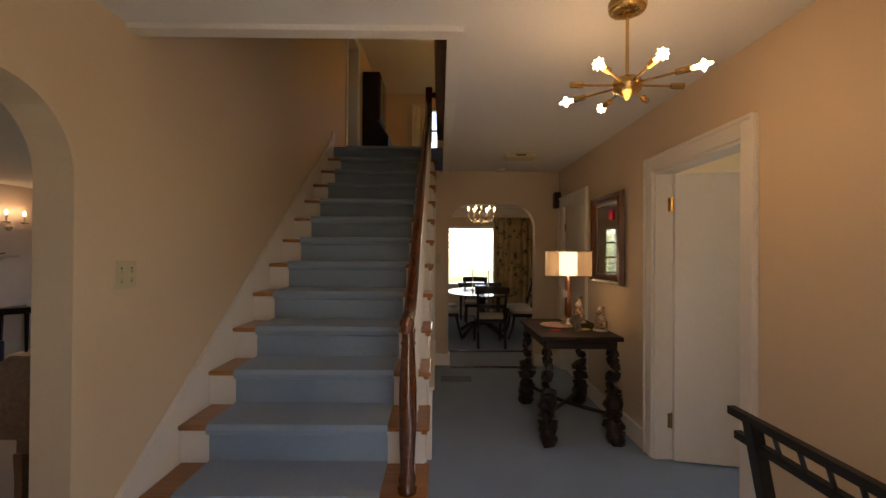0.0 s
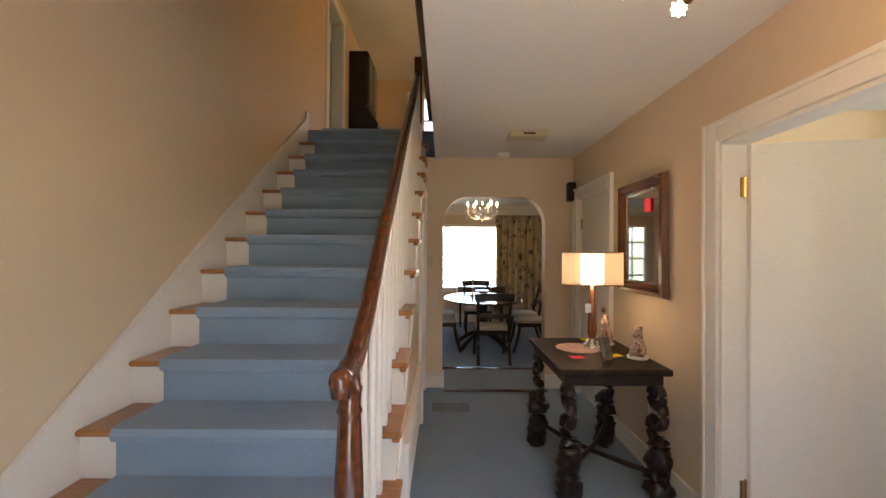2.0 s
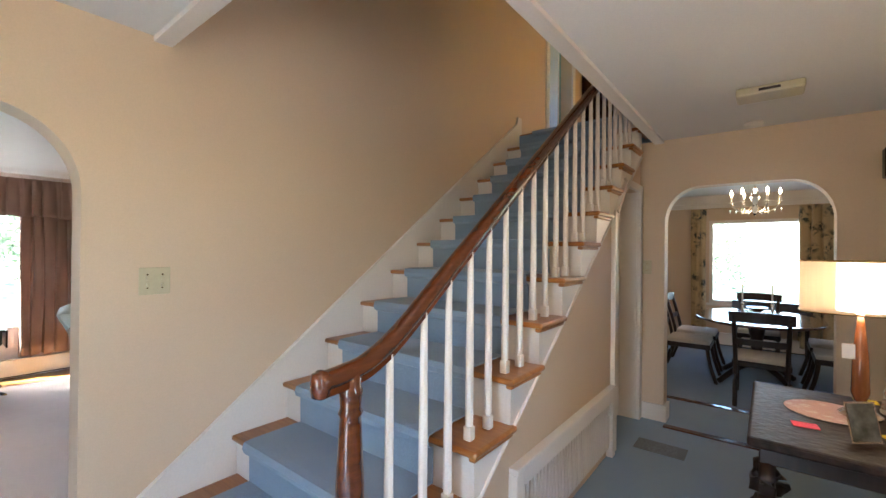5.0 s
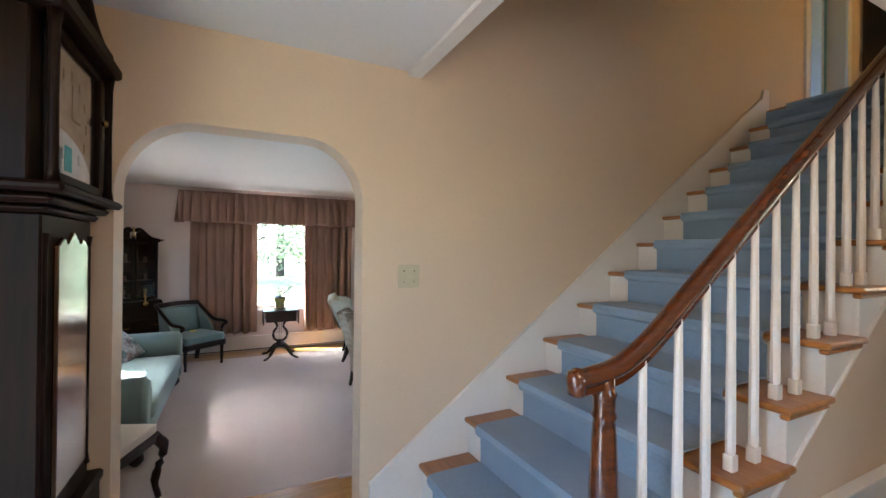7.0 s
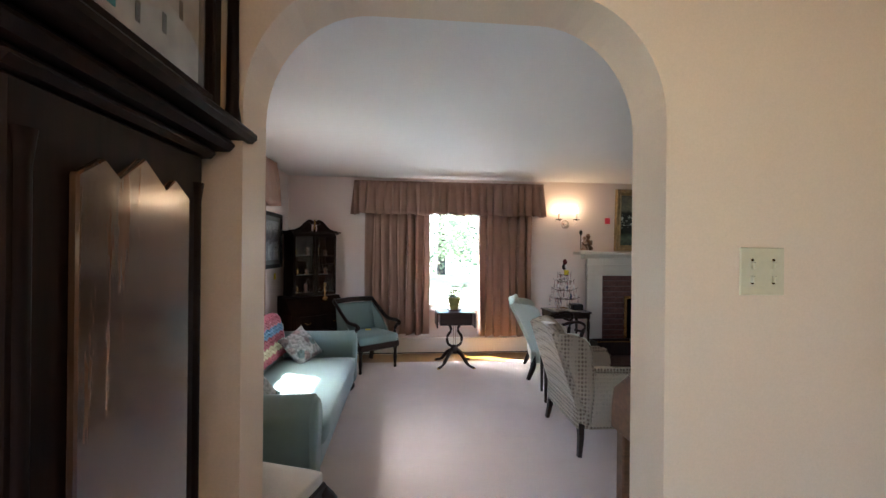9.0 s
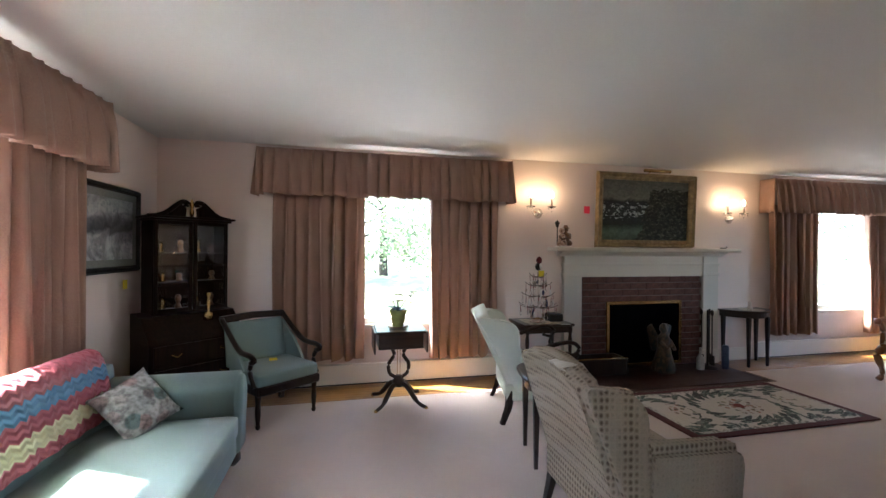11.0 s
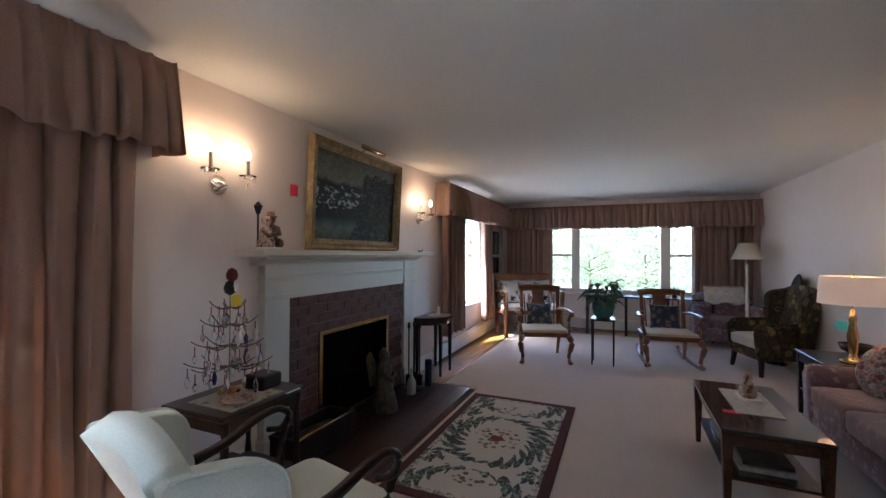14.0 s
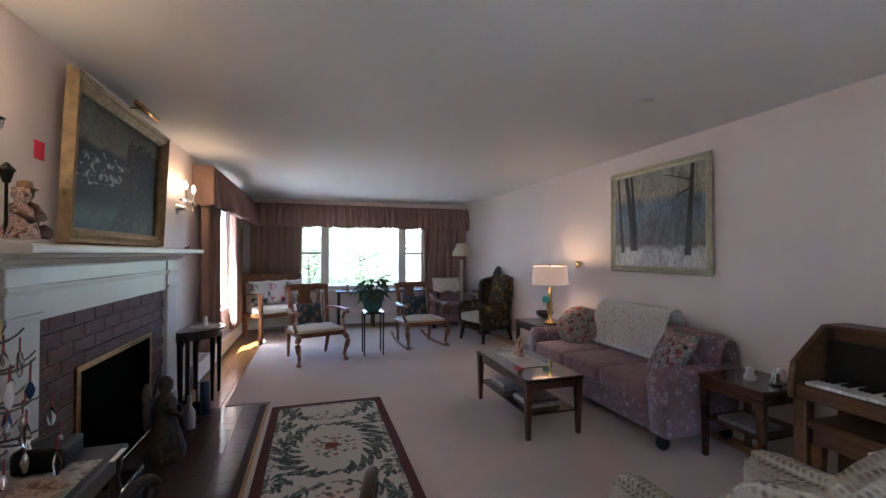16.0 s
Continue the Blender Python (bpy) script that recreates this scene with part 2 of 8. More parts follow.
def sweep(pts, size, n=8, square=False):
    """A bar along a polyline. size: a radius, or a list of radii or (across, upright) pairs."""
    pts = [Vector(p) for p in pts]
    loops = []
    for i, p in enumerate(pts):
        d = (pts[min(i + 1, len(pts) - 1)] - pts[max(i - 1, 0)]).normalized()
        up = Vector((0, 0, 1)) if abs(d.z) < 0.97 else Vector((0, 1, 0))
        u = d.cross(up).normalized()
        v = u.cross(d).normalized()
        s = size[i] if isinstance(size, (list, tuple)) and isinstance(size[0], (list, tuple)) else (size[i] if isinstance(size, list) else size)
        a, c = s if isinstance(s, (list, tuple)) else (s, s)
        if square:
            loops.append([p + u * sx * a + v * sy * c for sx, sy in ((-1, -1), (1, -1), (1, 1), (-1, 1))])
        else:
            loops.append([p + u * a * math.cos(k * math.tau / n) + v * c * math.sin(k * math.tau / n) for k in range(n)])
    return rings(loops)


def arc(pts, steps=6):
    """A smooth line through points (Catmull-Rom)."""
    ps = [Vector(p) for p in pts]
    ps = [2 * ps[0] - ps[1]] + ps + [2 * ps[-1] - ps[-2]]
    out = []
    for i in range(1, len(ps) - 2):
        a, b, c, d = ps[i - 1:i + 3]
        for k in range(steps):
            t = k / steps
            out.append(0.5 * (2 * b + (c - a) * t + (2 * a - 5 * b + 4 * c - d) * t * t + (3 * b - a - 3 * c + d) * t ** 3))
    out.append(ps[-2])
    return out


def prism(poly, axis, a, b, bev=0.0):
    """A flat outline (u, v) pushed from a to b along axis: x takes (y, z), y takes (x, z), z takes (x, y)."""
    put = {"x": lambda u, v, w: (w, u, v), "y": lambda u, v, w: (u, w, v), "z": lambda u, v, w: (u, v, w)}[axis]
    bm = rings([[put(u, v, w) for u, v in poly] for w in (a, b)])
    if bev:
        bmesh.ops.bevel(bm, geom=bm.edges[:], offset=bev, segments=1, affect="EDGES")
    return bm


def cushion(x0, x1, y0, y1, z0, z1, puff=0.35, n=10, e=0.35, wave=0.0):
    """A stuffed block: rounded on all sides, swollen in the middle."""
    b = bmesh.new()
    bmesh.ops.create_cube(b, size=2)
    bmesh.ops.subdivide_edges(b, edges=b.edges[:], cuts=n, use_grid_fill=True)
    c = Vector(((x0 + x1) / 2, (y0 + y1) / 2, (z0 + z1) / 2))
    h = Vector(((x1 - x0) / 2, (y1 - y0) / 2, (z1 - z0) / 2))
    r = min(h) * e
    for v in b.verts:
        p = Vector((v.co.x * h.x, v.co.y * h.y, v.co.z * h.z))
        q = Vector([max(-k + r, min(k - r, t)) for k, t in zip(h, p)])
        d = p - q
        if d.length > 1e-9:
            p = q + d.normalized() * r
        sw = (1 - v.co.x ** 2) * (1 - v.co.y ** 2) * puff * 0.3 * h.z
        p.z += sw if v.co.z > 0.5 else (-sw * 0.3 if v.co.z < -0.5 else 0)
        if wave:
            p += Vector((noise.noise(p * 6), noise.noise(p * 6 + Vector((7, 0, 0))), noise.noise(p * 6 + Vector((0, 7, 0))))) * wave
        v.co = c + p
    return b


def sheet(fn, nu, nv, thick=0.006):
    """A bent cloth of some thickness: fn(u, v) gives its place, u and v from 0 to 1."""
    b = bmesh.new()
    g = [[Vector(fn(i / nu, j / nv)) for j in range(nv + 1)] for i in range(nu + 1)]
    lay = []
    for side in (0.5, -0.5):
        rows = []
        for i in range(nu + 1):
            row = []
            for j in range(nv + 1):
                du = g[min(i + 1, nu)][j] - g[max(i - 1, 0)][j]
                dv = g[i][min(j + 1, nv)] - g[i][max(j - 1, 0)]
                nrm = du.cross(dv)
                nrm = nrm.normalized() if nrm.length > 1e-9 else Vector((0, 0, 1))
                row.append(b.verts.new(g[i][j] + nrm * thick * side))
            rows.append(row)
        lay.append(rows)
    for s, rows in enumerate(lay):
        for i in range(nu):
            for j in range(nv):
                f = (rows[i][j], rows[i + 1][j], rows[i + 1][j + 1], rows[i][j + 1])
                b.faces.new(f if s == 0 else f[::-1])
    a, c = lay
    rim = [(i, 0) for i in range(nu)] + [(nu, j) for j in range(nv)] + [(i, nv) for i in range(nu, 0, -1)] + [(0, j) for j in range(nv, 0, -1)]
    for (i, j), (k, l) in zip(rim, rim[1:] + rim[:1]):
        b.faces.new((a[i][j], c[i][j], c[k][l], a[k][l]))
    return b


def arch_outline(u0, u1, top, a0, a1, spring, crown, ru, base=0.0):
    """Outline of a wall from u0 to u1 with a doorway that has rounded upper corners."""
    pts = [(u0, base), (a0, base)]
    for i in range(13):
        t = i / 12 * math.pi / 2
        pts.append((a0 + ru * (1 - math.cos(t)), spring + (crown - spring) * math.sin(t)))
    for i in range(13):
        t = (1 - i / 12) * math.pi / 2
        pts.append((a1 - ru * (1 - math.cos(t)), spring + (crown - spring) * math.sin(t)))
    return pts + [(a1, base), (u1, base), (u1, top), (u0, top)]

# ---- the large structure ----
XW, XE, YF, YB, LC = -5.84, -1.75, -0.55, 9.25, 2.29       # living room
HX0, HX1, HY0, HY1, HC = -1.42, 1.5, 0.2, 5.22, 2.45      # hall
UP, UC = 2.77, 5.1                                        # upper floor and its ceiling


def slab(name, label, mat, *boxes_):
    bm = bmesh.new()
    for b in boxes_:
        box(*b, bm=bm)
    return structure(link(name, bm, mat), label)


slab("floor_hall", "blue carpeted entrance hall floor", M_BLUE, (-1.42, 1.5, -0.4, 5.9, -0.2, 0.0), (-1.42, 3.6, 5.95, 9.2, -0.2, 0.0), (-1.42, 3.6, 5.9, 5.95, -0.2, -0.01), (1.5, 3.6, 1.0, 5.9, -0.2, 0.0))
slab("floor_living", "subfloor beneath the living room boards and carpet", M_OAK, (-5.9, -1.42, -0.65, 9.4, -0.2, -0.012))
slab("carpet_living", "wall to wall rose beige carpet with oak border", M_PINK, (-5.39, -1.95, -0.3, 5.36 - 2.0, -0.012, 0.008), (-5.03, -1.95, 3.36, 5.36, -0.012, 0.008), (-5.39, -1.95, 5.36, 8.75, -0.012, 0.008))

# hall and living room walls
structure(link("wall_west_arch", prism(arch_outline(0.2, 1.95, HC, 0.56, 1.61, 1.70, 2.015, 0.29), "x", -1.58, -1.42), M_HALL), "peach plaster wall with a rounded archway")
slab("wall_west_stairs", "tall peach stairwell wall", M_HALL, (-1.58, -1.42, 1.95, 9.4, 0, UP), (-1.58, -1.42, 1.95, 6.2, UP, UC), (-1.58, -1.42, 7.0, 9.8, UP, UC), (-1.58, -1.42, 6.2, 7.0, 4.85, UC))
slab("wall_living_east", "blush living room wall behind the sofa", M_LIV, (-1.75, -1.585, 1.9, 9.4, 0, LC), (-1.6, -1.585, -0.55, 0.5, 0, LC), (-1.59, -1.582, 0.5, 1.9, 2.035, LC))
slab("wall_front", "peach front wall of the hall beside the entrance", M_HALL, (-1.42, -0.55, -0.05, 0.2, 0, HC), (0.55, 1.5, -0.05, 0.2, 0, HC), (-0.55, 0.55, -0.05, 0.2, 2.1, HC), (-1.75, -1.42, -0.6, 0.2, 0, HC))
structure(link("wall_dining_arch", prism(arch_outline(-0.2, 1.5, HC, 0.11, 1.2, 1.73, 2.03, 0.26), "y", 5.22, 5.36), M_HALL), "peach wall with rounded archway to the dining room")
slab("wall_hall_east", "peach hall wall with two doors", M_HALL, (1.5, 1.62, 0.0, 2.03, 0, HC), (1.5, 1.62, 2.88, 4.27, 0, HC), (1.5, 1.62, 5.06, 5.36, 0, HC), (1.5, 1.62, 2.03, 2.88, 2.0, HC), (1.5, 1.62, 4.27, 5.06, 2.0, HC))
slab("ceiling_hall", "white hall ceiling with a stairwell opening", M_CEIL, (-1.42, 1.62, -0.05, 1.92, HC, UP - 0.02), (0.04, 1.62, 1.92, 5.36, HC, UP - 0.02))
slab("ceiling_trim", "thin white moulding round the stairwell opening", M_WHITE, (-1.42, 0.10, 1.86, 1.935, HC - 0.025, HC + 0.02), (0.025, 0.10, 1.936, 5.22, HC - 0.025, HC + 0.02))
slab("wall_stairwell", "upper walls closing the stairwell", M_HALL, (-1.42, 0.04, 1.74, 1.92, UP - 0.02, UC), (-1.58, -1.425, 1.6, 1.95, HC + 0.002, UC), (0.04, 0.16, 1.74, 5.0, UP - 0.02, UC))
slab("ceiling_upper", "upper hall ceiling", M_CEIL, (-3.6, 1.8, 1.7, 9.9, UC, UC + 0.15))
slab("floor_upper", "blue carpeted upper hall floor", M_BLUE, (-1.42, 1.62, 5.39, 9.8, UP - 0.3, UP), (-3.5, -1.58, 5.5, 8.0, UP - 0.3, UP), (0.16, 1.62, 1.8, 5.39, UP - 0.018, UP))
# Unseen east opening, added to bring light into the upper hall.
slab("wall_upper", "walls of the upper hall", M_HALL, (-1.42, -0.6, 9.6, 9.8, UP, UC), (-0.05, 1.7, 9.6, 9.8, UP, UC), (-0.6, -0.05, 9.6, 9.8, UP, 3.75), (-0.6, -0.05, 9.6, 9.8, 4.75, UC), (1.62, 1.75, 1.7, 6.2, UP, UC), (1.62, 1.75, 8.2, 9.8, UP, UC), (1.62, 1.75, 6.2, 8.2, UP, 3.3), (1.62, 1.75, 6.2, 8.2, 4.85, UC), (0.04, 1.62, 1.6, 1.74, UP, UC))
# West opening is out of sight, added to send daylight to the stairwell.
slab("wall_green_room", "pale green bedroom walls upstairs", surface("green_paint", (0.30, 0.42, 0.33), 0.6, var=0.03), (-3.6, -3.5, 5.4, 5.75, UP, UC), (-3.6, -3.5, 6.35, 8.1, UP, UC), (-3.6, -3.5, 5.75, 6.35, UP, 3.7), (-3.6, -3.5, 5.75, 6.35, 4.5, UC), (-3.5, -1.58, 5.4, 5.5, UP, UC), (-3.5, -1.58, 8.0, 8.1, UP, UC))
# Unseen east opening added for light; paint yellowed to carry the warm glow.
slab("wall_side_room", "cream walls of the side room", surface("glow_yellowed_cream_paint", (0.74, 0.58, 0.36), 0.6, fine=150, coarse=1.2, var=0.04, bump=0.08), (3.5, 3.6, 1.0, 1.8, 0, HC), (3.5, 3.6, 3.0, 3.8, 0, HC), (3.5, 3.6, 1.8, 3.0, 0, 0.9), (3.5, 3.6, 1.8, 3.0, 2.1, HC), (1.62, 3.5, 1.0, 1.1, 0, HC), (1.62, 3.5, 3.7, 3.8, 0, HC))
slab("ceiling_side_room", "side room ceiling", M_CEIL, (1.62, 3.6, 1.0, 3.8, HC, HC + 0.1))
slab("wall_dining", "dining room walls with a cornice", M_HALL, (-1.42, -1.28, 9.2, 9.35, 0, 2.4), (-1.28, -0.72, 9.2, 9.35, 0, 0.66), (-1.28, -0.72, 9.2, 9.35, 2.0, 2.4), (-0.72, 0.06, 9.2, 9.35, 0, 2.4), (2.5, 3.7, 9.2, 9.35, 0, 2.4), (0.06, 2.5, 9.2, 9.35, 0, 0.66), (0.06, 2.5, 9.2, 9.35, 2.0, 2.4), (3.5, 3.65, 5.36, 9.2, 0, 2.4), (1.62, 3.6, 5.22, 5.36, 0, 2.4), (-1.42, -0.2, 5.22, 5.36, 0, 2.4))
slab("ceiling_dining", "dining room ceiling", M_CEIL, (-1.42, 3.7, 5.36, 9.35, 2.4, 2.46))
slab("cornice_dining", "painted cornice in the dining room", M_WHITE, (-1.42, 3.5, 9.08, 9.195, 2.27, 2.398), (-1.42, 3.5, 9.13, 9.195, 2.2, 2.268))

# living room outer walls: two side windows, a front window and a triple window
WA, WB, WF, WS = (0.95, 2.15), (6.75, 7.95), (-4.15, -2.75), (-4.95, -2.6)
ZS, ZT = 0.58, 2.12
slab("wall_living_west", "blush living room wall with two windows", M_LIV,
     (-6.0, XW, -0.7, WA[0], 0, LC), (-6.0, XW, WA[1], 3.95, 0, LC), (-6.0, XW, 4.88, WB[0], 0, LC), (-6.0, XW, WB[1], 9.45, 0, LC), (-6.0, XW, 3.95, 4.88, 0.74, LC),
     (-6.0, XW, *WA, 0, ZS), (-6.0, XW, *WA, ZT, LC), (-6.0, XW, *WB, 0, ZS), (-6.0, XW, *WB, ZT, LC))
slab("wall_living_front", "blush living room wall with one window", M_LIV,
     (XW, WF[0], -0.7, YF, 0, LC), (WF[1], -1.6, -0.7, YF, 0, LC), (*WF, -0.7, YF, 0, ZS), (*WF, -0.7, YF, ZT, LC))
slab("wall_living_south", "blush wall round the triple picture window", M_LIV,
     (XW, WS[0], YB, 9.45, 0, LC), (WS[1], -1.585, YB, 9.45, 0, LC), (*WS, YB, 9.45, 0, 0.66), (*WS, YB, 9.45, 1.95, LC))
slab("ceiling_living", "smooth off-white living room ceiling", M_CEIL_L, (-6.0, -1.585, -0.7, 9.45, LC, LC + 0.1))
slab("baseboard", "white painted baseboard", M_WHITE,
     (XW, XW + 0.02, -0.53, 3.3, 0, 0.15), (XW, XW + 0.02, 5.5, YB, 0, 0.15), (XW, -1.75, YF, YF + 0.02, 0, 0.15), (XW, -1.75, YB - 0.02, YB, 0, 0.15), (-1.77, -1.75, 1.95, YB, 0, 0.15),
     (1.478, 1.5, 2.98, 4.18, 0, 0.14), (1.478, 1.5, 0.2, 1.96, 0, 0.14), (-0.08, 0.11, 5.2, 5.22, 0, 0.14), (1.2, 1.5, 5.2, 5.22, 0, 0.14), (0.11, 0.13, 5.2, 5.37, 0, 0.14), (-1.44, -1.42, 1.61, 1.7, 0, 0.14))
for hb in ((XW + 0.02, XW + 0.075, 0.2, 2.75, 0.03, 0.21), (XW + 0.02, XW + 0.07, 6.0, 9.0, 0.03, 0.21), (-5.6, -1.9, YB - 0.08, YB - 0.02, 0.03, 0.21), (-0.2, 3.5, 9.13, 9.2, 0.02, 0.2)):
    hx0, hx1, hy0, hy1, hz0, hz1 = hb
    hob = slab("baseboard_heater", "long white baseboard heater under the window", M_WHITE, hb)
    long_y = hy1 - hy0 > hx1 - hx0
    slot = (hx0 + 0.01, hx1 + 0.003, hy0 + 0.03, hy1 - 0.03, hz0 - 0.012, hz0 - 0.001) if long_y else (hx0 + 0.03, hx1 - 0.03, hy0 - 0.003, hy1 - 0.01, hz0 - 0.012, hz0 - 0.001)
    part("air_slot", box(*slot), M_BLACK, hob, "dark slot under the heater")
slab("threshold", "dark wood threshold strips in the dining doorway", M_MAH, (0.13, 1.2, 5.08, 5.14, 0.0, 0.012), (-0.1, 1.5, 5.9, 5.95, -0.01, 0.014))
slab("threshold_arch", "oak threshold of the living room archway", M_OAK, (-1.95, -1.40, 0.56, 1.61, -0.012, 0.004))


def door_casing(name, label, x, y0, y1, top, w=0.1, side=-1):
    bm = bmesh.new()
    d = 0.022
    for a, b, z0, z1 in ((y0 - w, y0, 0, top + w), (y1, y1 + w, 0, top + w), (y0, y1, top, top + w)):
        box(x - d, x, a, b, z0, z1, 0.004, bm)
    for a, b, z0, z1 in ((y0 - w, y0 - w + 0.022, 0, top + w + 0.001), (y1 + w - 0.022, y1 + w, 0, top + w + 0.001), (y0 - w + 0.022, y1 + w - 0.022, top + w - 0.022, top + w + 0.001)):
        box(x - d - 0.012, x - d, a, b, z0, z1, 0.003, bm)
    box(x - 0.005, x + 0.125, y0 - 0.001, y0 + 0.018, 0, top, 0.002, bm)
    box(x - 0.005, x + 0.125, y1 - 0.018, y1 + 0.001, 0, top, 0.002, bm)
    box(x - 0.005, x + 0.125, y0 + 0.018, y1 - 0.018, top - 0.018, top + 0.001, 0.002, bm)
    return structure(link(name, bm, M_WHITE), label, "door frame")


door_casing("door_frame_1", "white painted door casing with moulded edge", 1.5, 2.03, 2.88, 2.0)
door_casing("door_frame_2", "white painted closet door casing", 1.5, 4.27, 5.06, 2.0)
d1 = thing("door_1", "cream painted flush door standing open on brass hinges", "door", at=(1.615, 2.855, 0), rz=-12)
d1["kind"] = "structure"
part("door_panel", box(0.0, 0.80, -0.038, 0.0, 0.012, 1.975, 0.003), M_WHITE, d1)
for hz in (0.22, 1.72):
    h = part("hinge", merged(box(-0.03, 0.038, 0.0, 0.004, hz, hz + 0.1, 0.001), lathe([(0.007, -0.004), (0.008, 0.0), (0.008, 0.1), (0.005, 0.107)], -0.004, 0.006, hz, 8)), M_BRASS, d1, "worn brass butt hinge")
d2 = thing("door_2", "closed white closet door", "door", at=(1.53, 4.29, 0))
d2["kind"] = "structure"
part("door_panel", box(0, 0.035, 0, 0.75, 0.01, 1.98, 0.003), M_WHITE, d2)
part("hinge", box(-0.012, -0.001, 0.715, 0.745, 1.68, 1.78, 0.002), M_BRASS, d2, "brass hinge")
part("doorknob", lathe([(0.008, 0), (0.008, 0.03), (0.026, 0.04), (0.026, 0.055), (0.01, 0.066)], n=12), M_BRASS, d2, smooth=True).matrix_local = pose(0, 0.05, 0.95, 0, -90, 0)

# entrance behind the start of the walk
# Leaf added out of view, its angle set to hold back daylight.
fd = thing("door_4", "white front door leaf, unseen, set ajar to limit daylight", "door", at=(-0.55, -0.10, 0), rz=-16)
fd["kind"] = "structure"
part("door_panel", box(0, 0.72, -0.045, 0.0, 0.01, 2.09, 0.004), M_WHITE, fd)
slab("porch_floor", "stone front step outside the entrance", surface("grey_stone", (0.3, 0.29, 0.27), 0.8, fine=40, var=0.2), (-1.0, 1.0, -2.2, -0.05, -0.12, -0.005))


# ---- windows ----
def window(name, label, w, h, at, rz, cols=1, rails=(), frame_w=0.06, deep=0.12, sill=True, splits=()):
    """A window in the xz plane of its own axes, from (0, 0) to (w, h); rails: heights of cross bars; splits: places of upright posts."""
    ob = thing(name, label, "window", at=at, rz=rz)
    ob["kind"] = "structure"
    fr = bmesh.new()
    box(0, frame_w, 0, deep, 0, h, 0.004, fr)
    box(w - frame_w, w, 0, deep, 0, h, 0.004, fr)
    box(frame_w, w - frame_w, 0, deep, 0, frame_w, 0.004, fr)
    box(frame_w, w - frame_w, 0, deep, h - frame_w, h, 0.004, fr)
    for a, b in splits:
        box(a, b, 0.0, deep, frame_w, h - frame_w, 0.004, fr)
    part("window_frame", fr, M_WHITE, ob)
    edges = [frame_w] + [e for s in splits for e in s] + [w - frame_w]
    for k in range(0, len(edges), 2):
        x0, x1 = edges[k], edges[k + 1]
        hs = [frame_w] + [r for r, which in rails if which in (-1, k // 2)] + [h - frame_w]
        for r in hs[1:-1]:
            part("sash_rail", box(x0, x1, 0.03, 0.07, r - 0.02, r + 0.02, 0.004), M_WHITE, ob)
        for z0, z1 in zip(hs, hs[1:]):
            p = part("pane", box(x0, x1, 0.048, 0.052, z0, z1), M_GLASS, ob)
            p.visible_shadow = False
    if sill:
        part("window_sill", box(-0.04, w + 0.04, -0.045, 0.0, -0.035, 0.0, 0.006), M_WHITE, ob)
    return ob


window("window_1", "white double hung side window with drapes drawn back", WA[1] - WA[0], ZT - ZS, (XW - 0.02, WA[0], ZS), 90, rails=())
window("window_2", "white double hung side window with drapes drawn back", WB[1] - WB[0], ZT - ZS, (XW - 0.02, WB[0], ZS), 90)
window("window_3", "white front window behind the green sofa", WF[1] - WF[0], ZT - ZS, (WF[1], YF - 0.02, ZS), 180)
window("window_4", "wide triple picture window with narrow side sashes", WS[1] - WS[0], 1.29, (WS[0], YB + 0.02, 0.66), 0, splits=((0.40, 0.54), (1.84, 1.98)), rails=((0.66, 0), (0.66, 2)), sill=True)
window("window_5", "large dining room picture window", 2.44, 1.34, (0.06, 9.22, 0.66), 0, frame_w=0.05)
window("window_7", "narrow dining room window with glazing bars", 0.56, 1.34, (-1.28, 9.22, 0.66), 0, frame_w=0.04, rails=((0.33, -1), (0.67, -1), (1.0, -1)), splits=((0.265, 0.295),))
window("window_6", "small upstairs window with a white sash", 0.55, 1.0, (-0.6, 9.62, 3.75), 0, rails=((0.5, -1),), frame_w=0.04)
portal(XW - 0.16, sum(WA) / 2, 1.28, -90, 1.2, 1.4)
portal(XW - 0.16, sum(WB) / 2, 1.28, -90, 1.2, 1.4)
portal(sum(WF) / 2, YF - 0.14, 1.28, 0, 1.4, 1.4)
portal(sum(WS) / 2, YB + 0.18, 1.3, 180, 2.35, 1.29)
portal(-1.0, 9.36, 1.33, 180, 0.56, 1.34)
portal(1.28, 9.36, 1.33, 180, 2.44, 1.34)
portal(-0.33, 9.81, 4.25, 180, 0.55, 1.0)
portal(0, -0.06, 1.05, 0, 1.1, 2.1)
# The last three portals serve openings added out of view.
portal(-3.58, 6.05, 4.1, -90, 0.6, 0.8)
portal(3.58, 2.4, 1.5, 90, 1.2, 1.2)
portal(1.75, 7.2, 4.07, 90, 2.0, 1.55)

# ---- staircase ----
RISE, RUN, S0, Z0 = 0.209, 0.288, 1.935, 0.068
stair = thing("staircase", "straight white and oak staircase with blue carpet runner", "staircase", at=(0, 0, 0))
stair["kind"] = "structure"
NT = 13
for n in range(1, NT + 1):
    y, z = S0 + RUN * (n - 1), Z0 + RISE * n
    zb = 0.0 if n == 1 else z - RISE - 0.002
    part("riser", box(-1.40, -0.095, y + 0.03, y + 0.05, zb, z - 0.028), M_WHITE, stair)
    if n < NT:
        part("tread", box(-1.40, -0.05, y, y + RUN + 0.05, z - 0.028, z, 0.011, seg=2), M_TREAD, stair)
        part("tread_moulding", box(-0.095, -0.062, y + 0.012, y + RUN + 0.028, z - 0.048, z - 0.028, 0.006), M_TREAD, stair)
    else:
        part("tread", box(-1.40, 0.02, y, y + 0.08, z - 0.028, z + 0.002, 0.011, seg=2), M_TREAD, stair)
